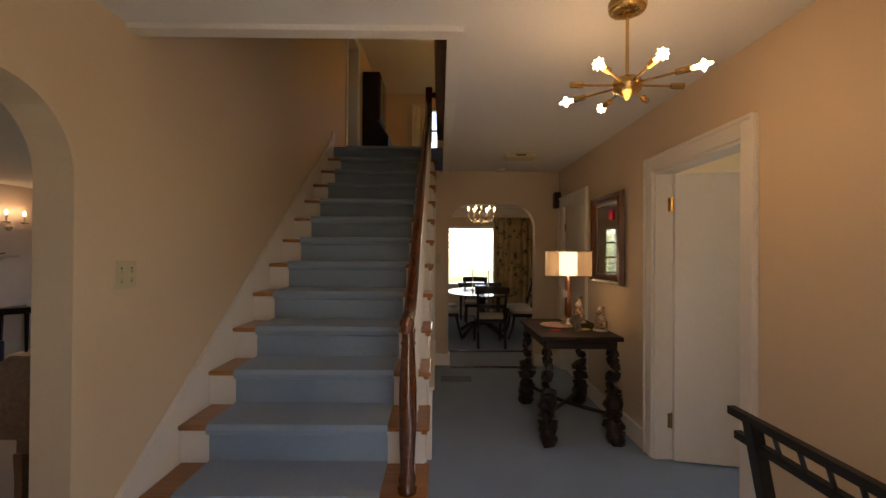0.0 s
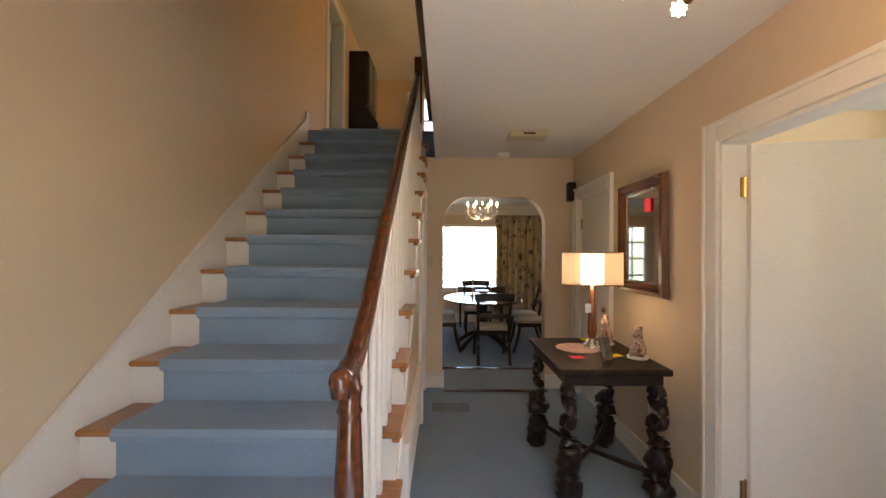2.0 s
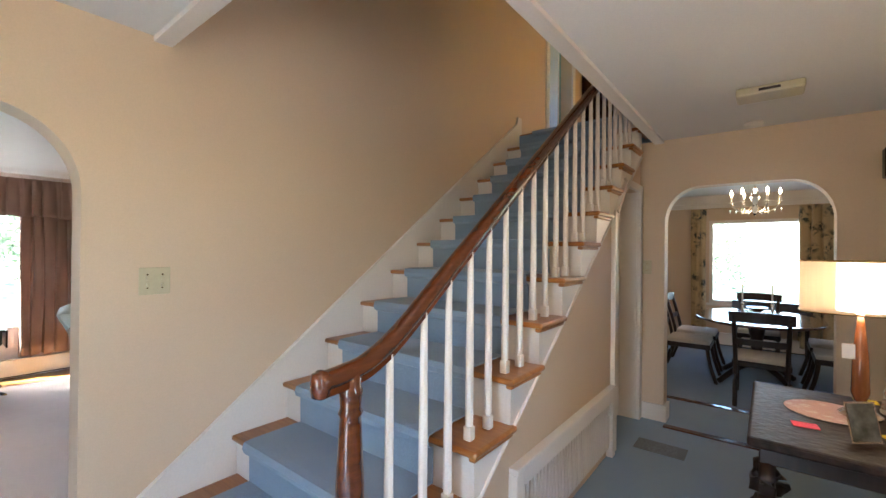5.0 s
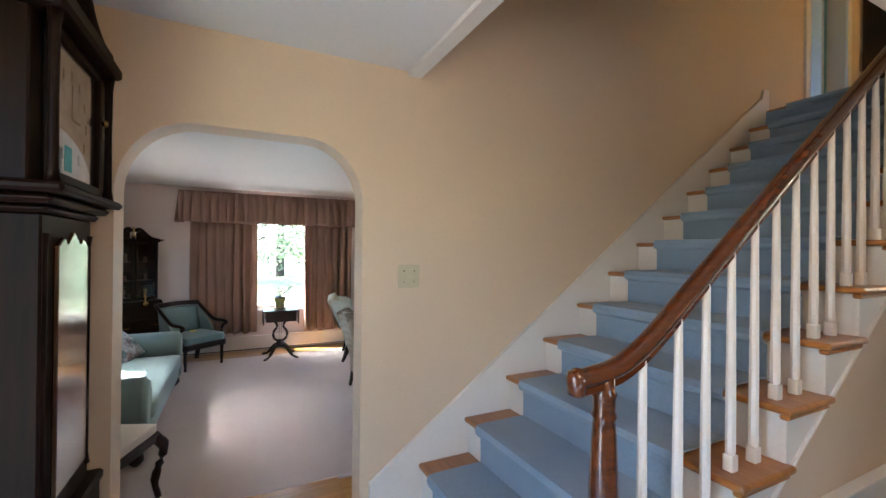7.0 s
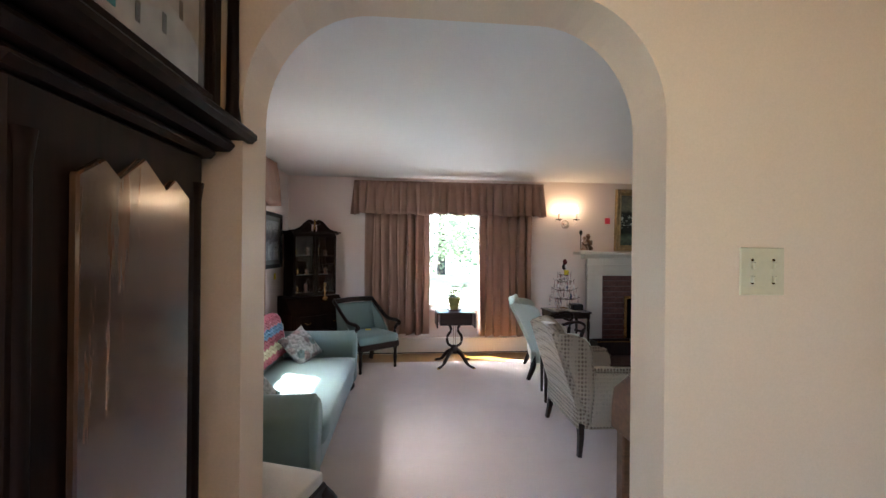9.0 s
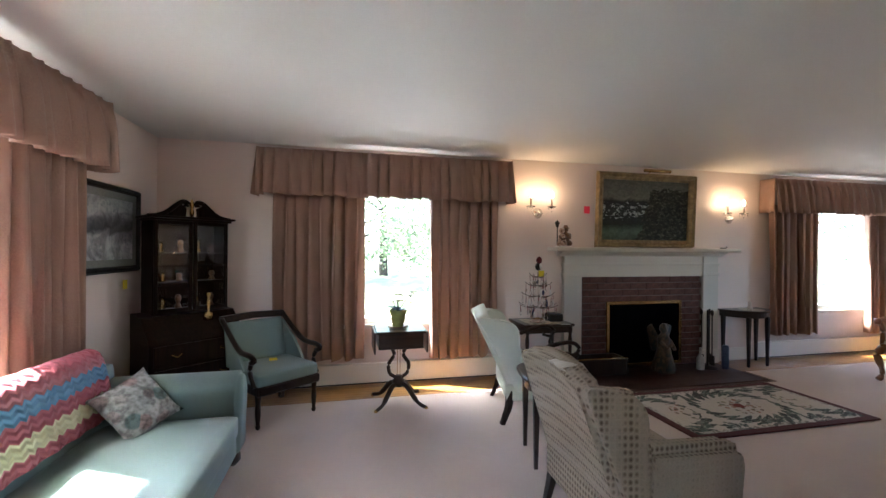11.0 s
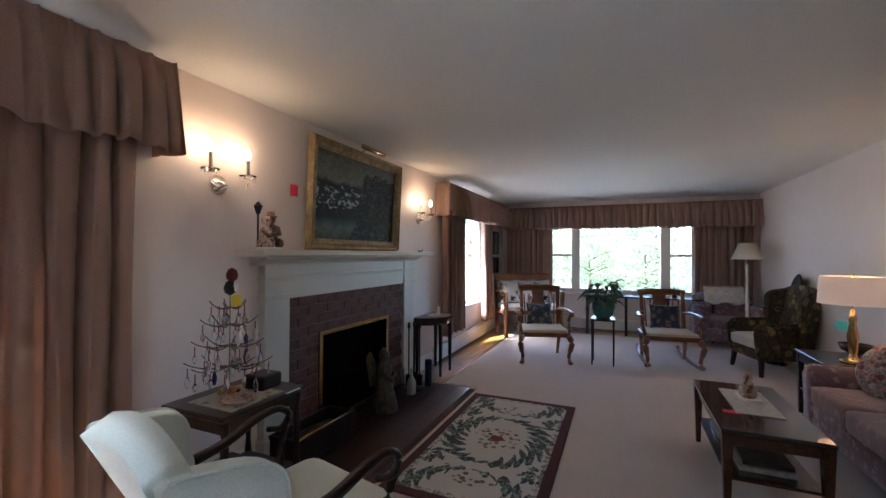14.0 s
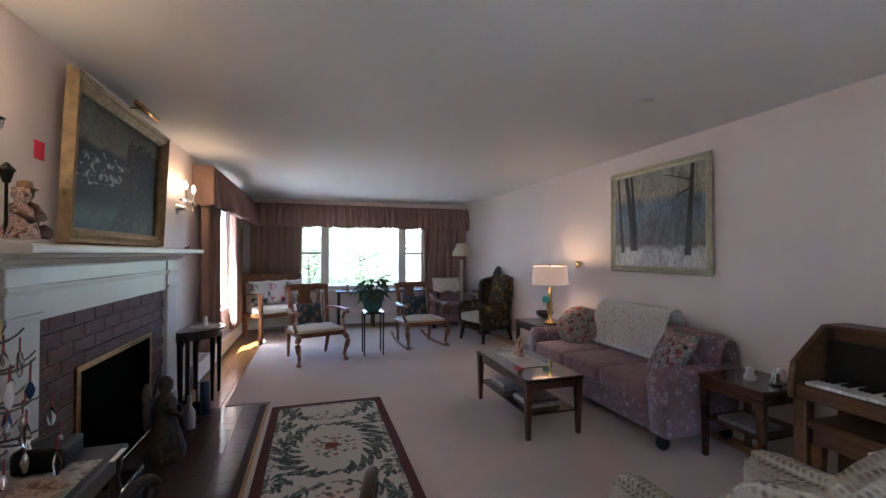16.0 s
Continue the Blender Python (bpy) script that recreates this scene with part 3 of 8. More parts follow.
# stepped outer string and the panelled wall under it
line = lambda y: 0.69 + 0.70 * (y - 2.87)
poly = [(S0 + 0.03, 0.0)]
for n in range(1, NT):
    y, z = S0 + RUN * (n - 1) + 0.03, Z0 + RISE * n - 0.03
    poly += [(y, z), (y + RUN, z)]
poly += [(5.2, Z0 + RISE * 12 - 0.03), (5.2, line(5.2)), (1.97, 0.06), (1.97, 0.0)]
part("outer_string", prism([p for p in poly if True], "x", -0.097, -0.078), M_WHITE, stair)
part("string_bead", sweep([(-0.074, 1.99, line(1.99)), (-0.074, 5.2, line(5.2))], 0.008, 6), M_WHITE, stair)
structure(link("wall_under_stairs", prism([(1.99, 0), (4.42, 0), (4.42, line(4.42) + 0.02), (1.99, line(1.99) + 0.02)], "x", -0.2, -0.092), M_HALL), "peach panel under the stairs")
structure(link("wall_above_closet", prism([(4.42, 1.78), (4.66, 2.0), (5.22, 2.0), (5.22, line(5.22) + 0.1), (4.42, line(4.42) + 0.02)], "x", -0.2, -0.092), M_HALL), "peach wall above the closet under the stairs")
# skirt board along the wall
sk = [(1.66, 0.0), (1.66, 0.22), (5.33, 0.22 + 0.726 * 3.67), (5.36, 2.98), (5.44, 2.98), (5.44, 2.5), (1.98, 0.0)]
part("skirt_board", prism(sk, "x", -1.42, -1.398), M_WHITE, stair)
part("skirt_cap", sweep([(-1.40, 1.66, 0.222), (-1.40, 5.33, 0.222 + 0.726 * 3.67)], [(0.014, 0.008)] * 2, square=True), M_WHITE, stair)


# carpet runner over treads and risers
def runner():
    prof = []
    for n in range(1, NT + 1):
        y, z = S0 + RUN * (n - 1), Z0 + RISE * n
        if n == 1:
            prof.append((y + 0.018, 0.0))
        else:
            prof.append((y + 0.018, z - RISE + 0.016))
        prof += [(y + 0.018, z - 0.05), (y - 0.012, z - 0.034), (y - 0.018, z - 0.012), (y - 0.01, z + 0.012), (y + 0.03, z + 0.016)]
    prof.append((S0 + RUN * 12 + 0.3, Z0 + RISE * 13 + 0.01))
    n = len(prof) - 1
    return sheet(lambda u, v: (-1.235 + 0.96 * u, *prof[int(round(v * n))]), 8, n, 0.008)


tagged(part("carpet_runner", runner(), M_BLUE_R, stair, "pale blue pile carpet runner"))
# handrail: easing at the foot, then parallel to the flight
RX = -0.15
rail_pts = arc([(RX, 1.87, 1.10), (RX, 1.95, 1.105), (RX, 2.06, 1.125), (RX, 2.2, 1.20), (RX, 2.45, 1.385), (RX, 3.0, 1.79)], 5) + [Vector((RX, 4.0, 2.53)), Vector((RX, 5.0, 3.26))]
sizes = [(0.031, 0.03)] * len(rail_pts)
sizes[0], sizes[1] = (0.028, 0.026), (0.033, 0.036)
part("handrail", sweep(rail_pts, sizes, 12), M_RAIL, stair, "polished red mahogany handrail", True)
part("handrail_base", sweep([p - Vector((0, 0, 0.028)) for p in rail_pts], [(0.021, 0.012)] * len(rail_pts), square=True), M_RAIL, stair)
part("rail_scroll", lathe([(0.010, -0.046), (0.026, -0.038), (0.030, 0.0), (0.026, 0.024), (0.01, 0.030)], RX, 1.885, 1.10, 16), M_RAIL, stair, "", True)
part("newel_post", lathe([(0.045, 0), (0.047, 0.02), (0.036, 0.035), (0.043, 0.06), (0.036, 0.09), (0.034, 0.12), (0.043, 0.32), (0.042, 0.5), (0.033, 0.68), (0.031, 0.70), (0.037, 0.71), (0.031, 0.725), (0.033, 0.76), (0.037, 0.775), (0.031, 0.785), (0.029, 0.85)], RX, 1.99, Z0 + RISE, 18), M_RAIL, stair, "turned mahogany newel post", True)


def rail_z(y):
    for a, b in zip(rail_pts, rail_pts[1:]):
        if a.y <= y <= b.y:
            return a.z + (b.z - a.z) * (y - a.y) / (b.y - a.y) - 0.03
    return 3.2


for n in range(1, NT):
    y, z = S0 + RUN * (n - 1), Z0 + RISE * n
    for k, yy in enumerate((y + 0.085, y + 0.085 + RUN / 2) if n > 1 else (y + 0.205,)):
        h = rail_z(yy) - z
        bal = lathe([(0.014, 0.055), (0.017, 0.07), (0.0165, 0.3), (0.0125, h - 0.02), (0.0125, h)], RX + 0.01, yy, z, 8)
        box(RX - 0.008, RX + 0.028, yy - 0.018, yy + 0.018, z, z + 0.058, 0.003, bal)
        part("baluster", bal, M_WHITE, stair, "", False)
part("upper_newel", box(-0.19, -0.11, 4.98, 5.06, 2.75, 3.42, 0.008), M_RAIL, stair)
part("upper_rail", merged(box(-0.11, 0.02, 4.99, 5.05, 3.30, 3.36, 0.01), box(-0.05, 0.038, 1.95, 5.1, 2.80, 4.2, 0.01)), M_RAIL, stair, "dark wood guard beside the upper landing")

# radiator cover and closet frame under the stairs
rad = thing("radiator_cover", "white painted radiator cover with slatted front", "radiator cover", at=(-0.092, 2.84, 0))
rb = bmesh.new()
box(0, 0.05, 0, 1.5, 0.47, 0.5, 0.004, rb); box(0, 0.045, 0, 0.07, 0.0, 0.47, 0.003, rb); box(0, 0.045, 1.43, 1.5, 0.0, 0.47, 0.003, rb); box(0, 0.045, 0.07, 1.43, 0.40, 0.47, 0.003, rb)
part("frame", rb, M_WHITE, rad)
part("backing", box(0.0, 0.008, 0.07, 1.43, 0.07, 0.40), M_WHITE, rad)
sl = box(0.012, 0.026, 0.09, 0.115, 0.07, 0.39, 0.003)
s0 = part("slat", sl, M_WHITE, rad)
for i in range(1, 33):
    o = s0.copy(); scene.collection.objects.link(o); o.location = (0, 0.0408 * i, 0)
part("knob", lathe([(0.006, 0), (0.014, 0.012), (0.01, 0.02)], n=10), M_WHITE, rad).matrix_local = pose(0.05, 1.3, 0.36, 0, 90, 0)
cf = bmesh.new()
box(-0.095, -0.06, 4.36, 4.42, 0, 1.78, 0.004, cf); box(-0.095, -0.06, 5.12, 5.19, 0, 2.06, 0.004, cf)
merged(cf, sweep([(-0.078, 4.39, 1.77), (-0.078, 4.66, 2.03)], [(0.03, 0.017)] * 2, square=True)); box(-0.095, -0.06, 4.64, 5.12, 2.0, 2.06, 0.004, cf)
structure(link("closet_frame", cf, M_WHITE), "white frame of the closet under the stairs", "door frame")
structure(link("closet_door", prism([(4.42, 0.01), (5.12, 0.01), (5.12, 2.0), (4.66, 2.0), (4.42, 1.78)], "x", -0.27, -0.235), M_WHITE), "white sloping closet door under the stairs", "door")
slab("closet_jamb", "white jamb of the closet under the stairs", M_WHITE, (-0.27, -0.095, 4.40, 4.42, 0, 1.78), (-0.27, -0.095, 5.12, 5.22, 0, 2.05))

# ---- drapes ----
def drape(name, label, x, y0, y1, z0, z1, axis, out, mat, pleats, amp=0.052, parent=None, flare=0.0, seed=0):
    """Hanging pleated cloth along a wall. axis: the way it runs; out: the side the room lies on."""
    rng = random.Random(seed)
    ph = [rng.uniform(-0.5, 0.5) for _ in range(8)]

    def f(u, v):
        w = u * pleats * math.tau + 0.9 * math.sin(u * 5 + ph[0]) + 0.35 * math.sin(v * 3 + u * 9 + ph[1])
        a = amp * (0.8 + 0.35 * math.sin(u * 11 + ph[2])) * (0.72 + 0.28 * (1 - v) + flare * (1 - v))
        c = math.sin(w)
        d = a * (2.4 * abs(math.sin(0.5 * w)) ** 0.8 - 1.3 + 0.18 * math.sin(2.3 * w + ph[3] + 0.8 * v)) + flare * 0.06 * (1 - v)
        s = y0 + (y1 - y0) * u + 0.020 * math.cos(w) + 0.008 * math.sin(w * 0.5 + v * 4 + ph[4])
        z = z0 + (z1 - z0) * v + (0.010 * math.sin(w * 0.7 + ph[5]) if v == 0 else 0)
        p = x + out * (0.06 + d)
        return (p, s, z) if axis == "y" else (s, p, z)

    b = sheet(f, max(24, int(pleats * 14)), 12, 0.004)
    if parent:
        return part(name, b, mat, parent, "", True)
    return tagged(link(name, b, mat, True), label, "curtain")


def swag(label, x, y0, y1, zt, zb, axis, out, mat, pleats, depth=0.18, seed=0, ends=(True, True)):
    """A pinch-pleated valance on a board: tight folds at the heading that open to a loose hem, with returns at its ends."""
    o = thing("valance", label, "valance")
    w = lambda p, s, z: (p, s, z) if axis == "y" else (s, p, z)
    rng = random.Random(seed)
    ph = [rng.uniform(-1.5, 1.5) for _ in range(pleats + 2)]
    L = y1 - y0

    def skirt(u, v):
        k = u * pleats
        i = int(k)
        jog = ph[i] * (1 - (k - i)) + ph[i + 1] * (k - i)
        t = k * math.tau + 0.45 * jog
        tight = v ** 4
        pinch = max(0.0, math.cos(t)) ** 4
        fold = abs(math.cos(0.5 * t + 0.55 * jog * (1 - v))) ** 0.7
        d = 0.018 * pinch * tight + (0.074 + 0.020 * jog) * fold * (1 - tight) * (0.8 + 0.2 * (1 - v)) + 0.012 * (1 - v)
        d += 0.007 * math.sin(1.7 * t + 2.0 * jog) * (1 - v) - 0.020 * max(0.0, 1 - abs(v - 0.86) / 0.08) * (1 - pinch)
        s = y0 + L * u - 0.020 * math.cos(t + jog) * (1 - 0.5 * v) * min(1.0, 20 * u, 20 * (1 - u))
        z = zb + (zt - zb) * v + (0.004 * math.cos(t) + 0.005 * jog if v < 0.01 else 0)
        return w(x + out * (depth - 0.012 + d), s, z)
    part("skirt", sheet(skirt, pleats * 12, 9, 0.004), mat, o, "", True)
    for e, s in zip(ends, (y0, y1)):
        if e:
            def f(u, v, s=s):
                sway = 0.022 * math.sin(u * 8.5 + 0.6) * (1 - v) + 0.03 * (1 - v) * u
                return w(x + out * (0.002 + (depth + 0.012 + 0.02 * (1 - v)) * u), s + sway * (1 if s == y1 else -1), zb + 0.006 * math.sin(u * 8) * (1 - v) + (zt - zb) * v)
            part("return", sheet(f, 14, 8, 0.004), mat, o, "", True)
    part("rod", sweep([w(x + out * (depth - 0.03), y0 + 0.01, zt - 0.03), w(x + out * (depth - 0.03), y1 - 0.01, zt - 0.03)], 0.009, 8), M_WHITE, o)
    for k in range(3):
        s = y0 + 0.06 + (L - 0.12) * k / 2
        part("bracket", sweep([w(x, s, zt - 0.03), w(x + out * (depth - 0.03), s, zt - 0.03)], 0.007, 6), M_WHITE, o)
    return o


swag("dusty rose gathered valance over a side window", XW, 0.30, 2.72, 2.225, 1.80, "y", 1, M_CURT, 24, seed=1)
drape("curtain", "dusty rose pleated drape drawn beside the window", XW + 0.03, 0.42, 1.24, 0.27, 1.9, "y", 1, M_CURT, 8, seed=2)
drape("curtain", "dusty rose pleated drape drawn beside the window", XW + 0.03, 1.88, 2.60, 0.24, 1.9, "y", 1, M_CURT, 7, seed=3)
swag("dusty rose gathered valance over the far side window", XW, 6.10, 8.95, 2.215, 1.80, "y", 1, M_CURT, 26, seed=4, ends=(True, False))
drape("curtain", "dusty rose drape at the far side window", XW + 0.03, 6.15, 6.92, 0.3, 1.9, "y", 1, M_CURT, 7, seed=5)
drape("curtain", "sunlit dusty rose drape at the far side window", XW + 0.03, 7.72, 8.25, 0.27, 1.9, "y", 1, M_CURT, 6, seed=6)
swag("dusty rose gathered valance over the front window", YF, -4.72, -1.75, 2.225, 1.79, "x", 1, M_CURT, 30, seed=7, ends=(True, False))
drape("curtain", "backlit dusty rose drape at the front window", YF + 0.03, -4.58, -3.98, 0.3, 1.9, "x", 1, M_CURT, 7, seed=8)
drape("curtain", "dusty rose drape at the front window", YF + 0.03, -3.42, -2.3, 0.3, 1.9, "x", 1, M_CURT, 10, seed=9)
swag("long dusty rose valance over the picture window", YB, -5.72, -1.76, 2.19, 1.78, "x", -1, M_CURT, 40, seed=10, ends=(False, False))
drape("curtain", "dusty rose drape beside the picture window", YB - 0.03, -5.72, -4.88, 0.25, 1.9, "x", -1, M_CURT, 9, seed=11)
drape("curtain", "dusty rose drape beside the picture window", YB - 0.03, -2.66, -1.80, 0.25, 1.9, "x", -1, M_CURT, 9, seed=12)

# ---- fireplace ----
fp = thing("fireplace", "white mantel fireplace with red brick face", "fireplace", at=(0, 0, 0))
M_MORTAR = surface("pale_mortar", (0.17, 0.125, 0.10), 0.9, fine=80, var=0.15, bump=0.3)
M_BRICK = surface("dark_red_brick", (0.115, 0.042, 0.030), 0.8, fine=45, coarse=9, var=0.35, bump=0.4)
part("brick_backing", merged(box(XW, XW + 0.022, 3.58, 3.95, 0, 1.03), box(XW, XW + 0.022, 4.88, 5.22, 0, 1.03), box(XW, XW + 0.022, 3.95, 4.88, 0.73, 1.03)), M_MORTAR, fp)
# Greyer than the white trim: the mantel's shade is put into its colour.
M_MANTEL = surface("shade_toned_cream_paint", (0.60, 0.555, 0.48), 0.4, fine=90, coarse=2, var=0.05, bump=0.06)
for y0, y1 in ((3.385, 3.60), (5.20, 5.415)):
    mb = bmesh.new()
    box(XW, XW + 0.06, y0, y1, 0, 1.26, 0.004, mb)
    box(XW, XW + 0.075, y0 - 0.012, y1 + 0.012, 0, 0.16, 0.004, mb)
    for z0, z1, e in ((1.035, 1.05, 0.006), (1.05, 1.068, 0.012), (1.15, 1.164, 0.005), (1.164, 1.185, 0.012)):
        box(XW, XW + 0.062 + e, y0 - e, y1 + e, z0, z1, 0.003, mb)
    part("pilaster", mb, M_MANTEL, fp)
part("frieze", box(XW, XW + 0.05, 3.60, 5.20, 1.03, 1.26, 0.003), M_MANTEL, fp)
part("frieze_moulding", moved(prism([(0.0, 0.0), (0.007, 0.0), (0.009, 0.014), (0.016, 0.016), (0.017, 0.032), (0.0, 0.035)], "y", 3.60, 5.20), Matrix.Translation((XW + 0.05, 0, 1.15))), M_MANTEL, fp, "stepped moulding along the frieze")
shelf_edge = [(0.0, 0.0), (0.225, 0.0), (0.232, 0.006), (0.232, 0.034), (0.225, 0.04), (0.0, 0.04)]
part("mantel_shelf", moved(prism(shelf_edge, "y", 3.21, 5.555, 0.003), Matrix.Translation((XW, 0, 1.314))), M_MANTEL, fp, "deep painted mantel shelf")
cove = [(0.0, 0.0), (0.06, 0.0), (0.064, 0.012), (0.085, 0.018), (0.10, 0.034), (0.135, 0.042), (0.14, 0.056), (0.0, 0.056)]
part("cove_moulding", moved(prism(cove, "y", 3.32, 5.465), Matrix.Translation((XW, 0, 1.257))), M_MANTEL, fp, "cove moulding under the shelf")
part("firebox", merged(box(XW - 0.5, XW - 0.46, 3.9, 4.93, 0, 0.9), box(XW - 0.5, XW + 0.01, 3.9, 3.95, 0, 0.74), box(XW - 0.5, XW + 0.01, 4.88, 4.93, 0, 0.74), box(XW - 0.5, XW + 0.01, 3.9, 4.93, 0.735, 0.9), box(XW - 0.5, XW, 3.9, 4.93, -0.1, 0.0)), M_SOOT, fp)
sf = merged(box(XW + 0.03, XW + 0.05, 3.92, 3.955, 0.02, 0.75, 0.003), box(XW + 0.03, XW + 0.05, 4.875, 4.91, 0.02, 0.75, 0.003), box(XW + 0.03, XW + 0.05, 3.955, 4.875, 0.715, 0.75, 0.003), box(XW + 0.03, XW + 0.05, 3.955, 4.875, 0.02, 0.05, 0.003))
M_MESH = surface("black_mesh", (0.004, 0.004, 0.004), 0.6, fine=300, var=0.4, bump=0.6)
M_MESH.node_tree.nodes["Principled BSDF"].inputs["Specular IOR Level"].default_value = 0.0
scr = thing("fire_screen", "brass framed black mesh fire screen", "fire screen", at=(0, 0, 0))
part("frame", sf, M_BRASS, scr)
part("mesh_panel", box(XW + 0.034, XW + 0.044, 3.956, 4.874, 0.05, 0.715), M_MESH, scr)
# hearth slab with tiles
structure(link("hearth", box(XW, -5.06, 3.40, 5.34, -0.012, -0.002), surface("dark_grout", (0.040, 0.014, 0.011), 0.7)), "dark red tiled hearth", "hearth")


def table_legs(o, xs, ys, z, mat, top=0.022, foot=0.012, n=4, name="leg"):
    for x in xs:
        for y in ys:
            part(name, sweep([(x, y, 0), (x, y, z * 0.6), (x, y, z)], [(foot, foot), (top * 0.8, top * 0.8), (top, top)], square=True), mat, o)


# rug before the hearth
def rug_material():
    m, nt, b = nodes_of("floral_needlepoint")
    co = nt.nodes.new("ShaderNodeTexCoord")
    sep = nt.nodes.new("ShaderNodeSeparateXYZ")
    nt.links.new(co.outputs["Object"], sep.inputs[0])

    def op(kind, a, c=None):
        n = nt.nodes.new("ShaderNodeMath")
        n.operation = kind
        for i, v in enumerate((a, c)):
            if v is None:
                continue
            if hasattr(v, "links"):
                nt.links.new(v, n.inputs[i])
            else:
                n.inputs[i].default_value = v
        return n.outputs[0]
    ax, ay = op("ABSOLUTE", sep.outputs[0]), op("ABSOLUTE", sep.outputs[1])
    edge = op("MINIMUM", op("SUBTRACT", 0.455, ax), op("SUBTRACT", 0.86, ay))
    nz = tex(nt, "ShaderNodeTexNoise", 6, (1, 1, 1), Detail=2, Distortion=2.2)
    fine = tex(nt, "ShaderNodeTexNoise", 30, (1, 1, 1), Detail=2, Distortion=1.5)
    vor = tex(nt, "ShaderNodeTexVoronoi", 22, (1, 1, 1))
    cream, maroon, dark, green = (0.62, 0.59, 0.52), (0.085, 0.022, 0.028), (0.045, 0.055, 0.055), (0.12, 0.17, 0.15)
    px, py = sep.outputs[0], sep.outputs[1]

    def feathered(a, c, cx, cy, rx, ry, lobes, width):
        """A leafy scroll round an ellipse: lobes on both sides of its line."""
        u, v = op("DIVIDE", op("SUBTRACT", a, cx), rx), op("DIVIDE", op("SUBTRACT", c, cy), ry)
        th = op("ARCTAN2", v, u)
        rad = op("MULTIPLY", op("SUBTRACT", op("SQRT", op("ADD", op("MULTIPLY", u, u), op("MULTIPLY", v, v))), 1.0), min(rx, ry))
        rad = op("ADD", rad, op("MULTIPLY", op("SUBTRACT", nz.outputs[0], 0.5), 0.10))
        lobe = op("ABSOLUTE", op("SINE", op("ADD", op("MULTIPLY", th, lobes), op("MULTIPLY", rad, 38.0))))
        side = op("ADD", op("ABSOLUTE", op("COSINE", th)), 0.12)
        reach = op("MULTIPLY", op("MULTIPLY", op("ADD", op("MULTIPLY", lobe, 1.1), 0.12), side), width)
        return op("LESS_THAN", op("ABSOLUTE", rad), reach)
    scroll = feathered(px, py, 0, 0, 0.30, 0.37, 11.0, 0.075)
    scroll = op("MAXIMUM", scroll, feathered(ax, ay, 0.0, 0.80, 0.33, 0.32, 9.0, 0.07))
    scroll = op("MAXIMUM", scroll, feathered(ax, ay, 0.36, 0.40, 0.055, 0.08, 4.0, 0.045))
    rim = op("LESS_THAN", edge, op("ADD", 0.072, op("MULTIPLY", op("ABSOLUTE", op("SINE", op("ADD", op("MULTIPLY", op("ADD", px, py), 44.0), op("MULTIPLY", nz.outputs[0], 6.0)))), 0.03)))
    leafc = mixed(nt, dark, green, op("GREATER_THAN", fine.outputs[0], 0.5))
    leafc = mixed(nt, leafc, (0.30, 0.33, 0.29), op("GREATER_THAN", fine.outputs[0], 0.60))
    col = mixed(nt, cream, leafc, scroll)
    col = mixed(nt, col, (0.22, 0.22, 0.19), op("MULTIPLY", rim, op("GREATER_THAN", fine.outputs[0], 0.5)))
    # blossoms along the middle
    r0 = op("SQRT", op("ADD", op("MULTIPLY", ax, ax), op("MULTIPLY", ay, ay)))
    dy = op("SUBTRACT", ay, 0.56)
    r1 = op("SQRT", op("ADD", op("MULTIPLY", ax, ax), op("MULTIPLY", op("MULTIPLY", dy, dy), 4.0)))
    wav = op("MULTIPLY", op("SUBTRACT", nz.outputs[0], 0.5), 0.12)
    near = op("LESS_THAN", op("ADD", op("MINIMUM", r0, op("MULTIPLY", r1, 1.0)), wav), 0.165)
    vsep = nt.nodes.new("ShaderNodeSeparateColor")
    nt.links.new(vor.outputs["Color"], vsep.inputs[0])
    petal = ramp(nt, vsep.outputs[0], [(0.0, (0.10, 0.12, 0.09)), (0.25, (0.30, 0.20, 0.13)), (0.45, (0.36, 0.16, 0.12)), (0.6, (0.08, 0.10, 0.11)), (0.8, (0.32, 0.30, 0.20)), (1.0, (0.14, 0.17, 0.13))])
    petal = mixed(nt, petal, cream, op("GREATER_THAN", vor.outputs["Distance"], 0.40))
    col = mixed(nt, col, petal, near)
    col = mixed(nt, col, (0.19, 0.04, 0.035), op("LESS_THAN", op("ADD", r0, op("MULTIPLY", wav, 0.5)), 0.045))
    col = mixed(nt, col, maroon, op("LESS_THAN", edge, 0.062))
    weave = tex(nt, "ShaderNodeTexNoise", 260, (1, 1, 1), Detail=2)
    col = mixed(nt, col, ramp(nt, weave.outputs[0], [(0.3, (0.7, 0.7, 0.7)), (0.7, (1, 1, 1))]), 1.0, "MULTIPLY")
    nt.links.new(col, b.inputs["Base Color"])
    b.inputs["Roughness"].default_value = 0.95
    bumped(nt, b, weave.outputs[0], 0.6, 0.003)
    return m


rug = tagged(link("rug", box(-0.455, 0.455, -0.86, 0.86, 0, 0.012, 0.004), rug_material()), "cream floral needlepoint rug with maroon border", "rug")
rug.location = (-4.545, 4.32, 0.009)


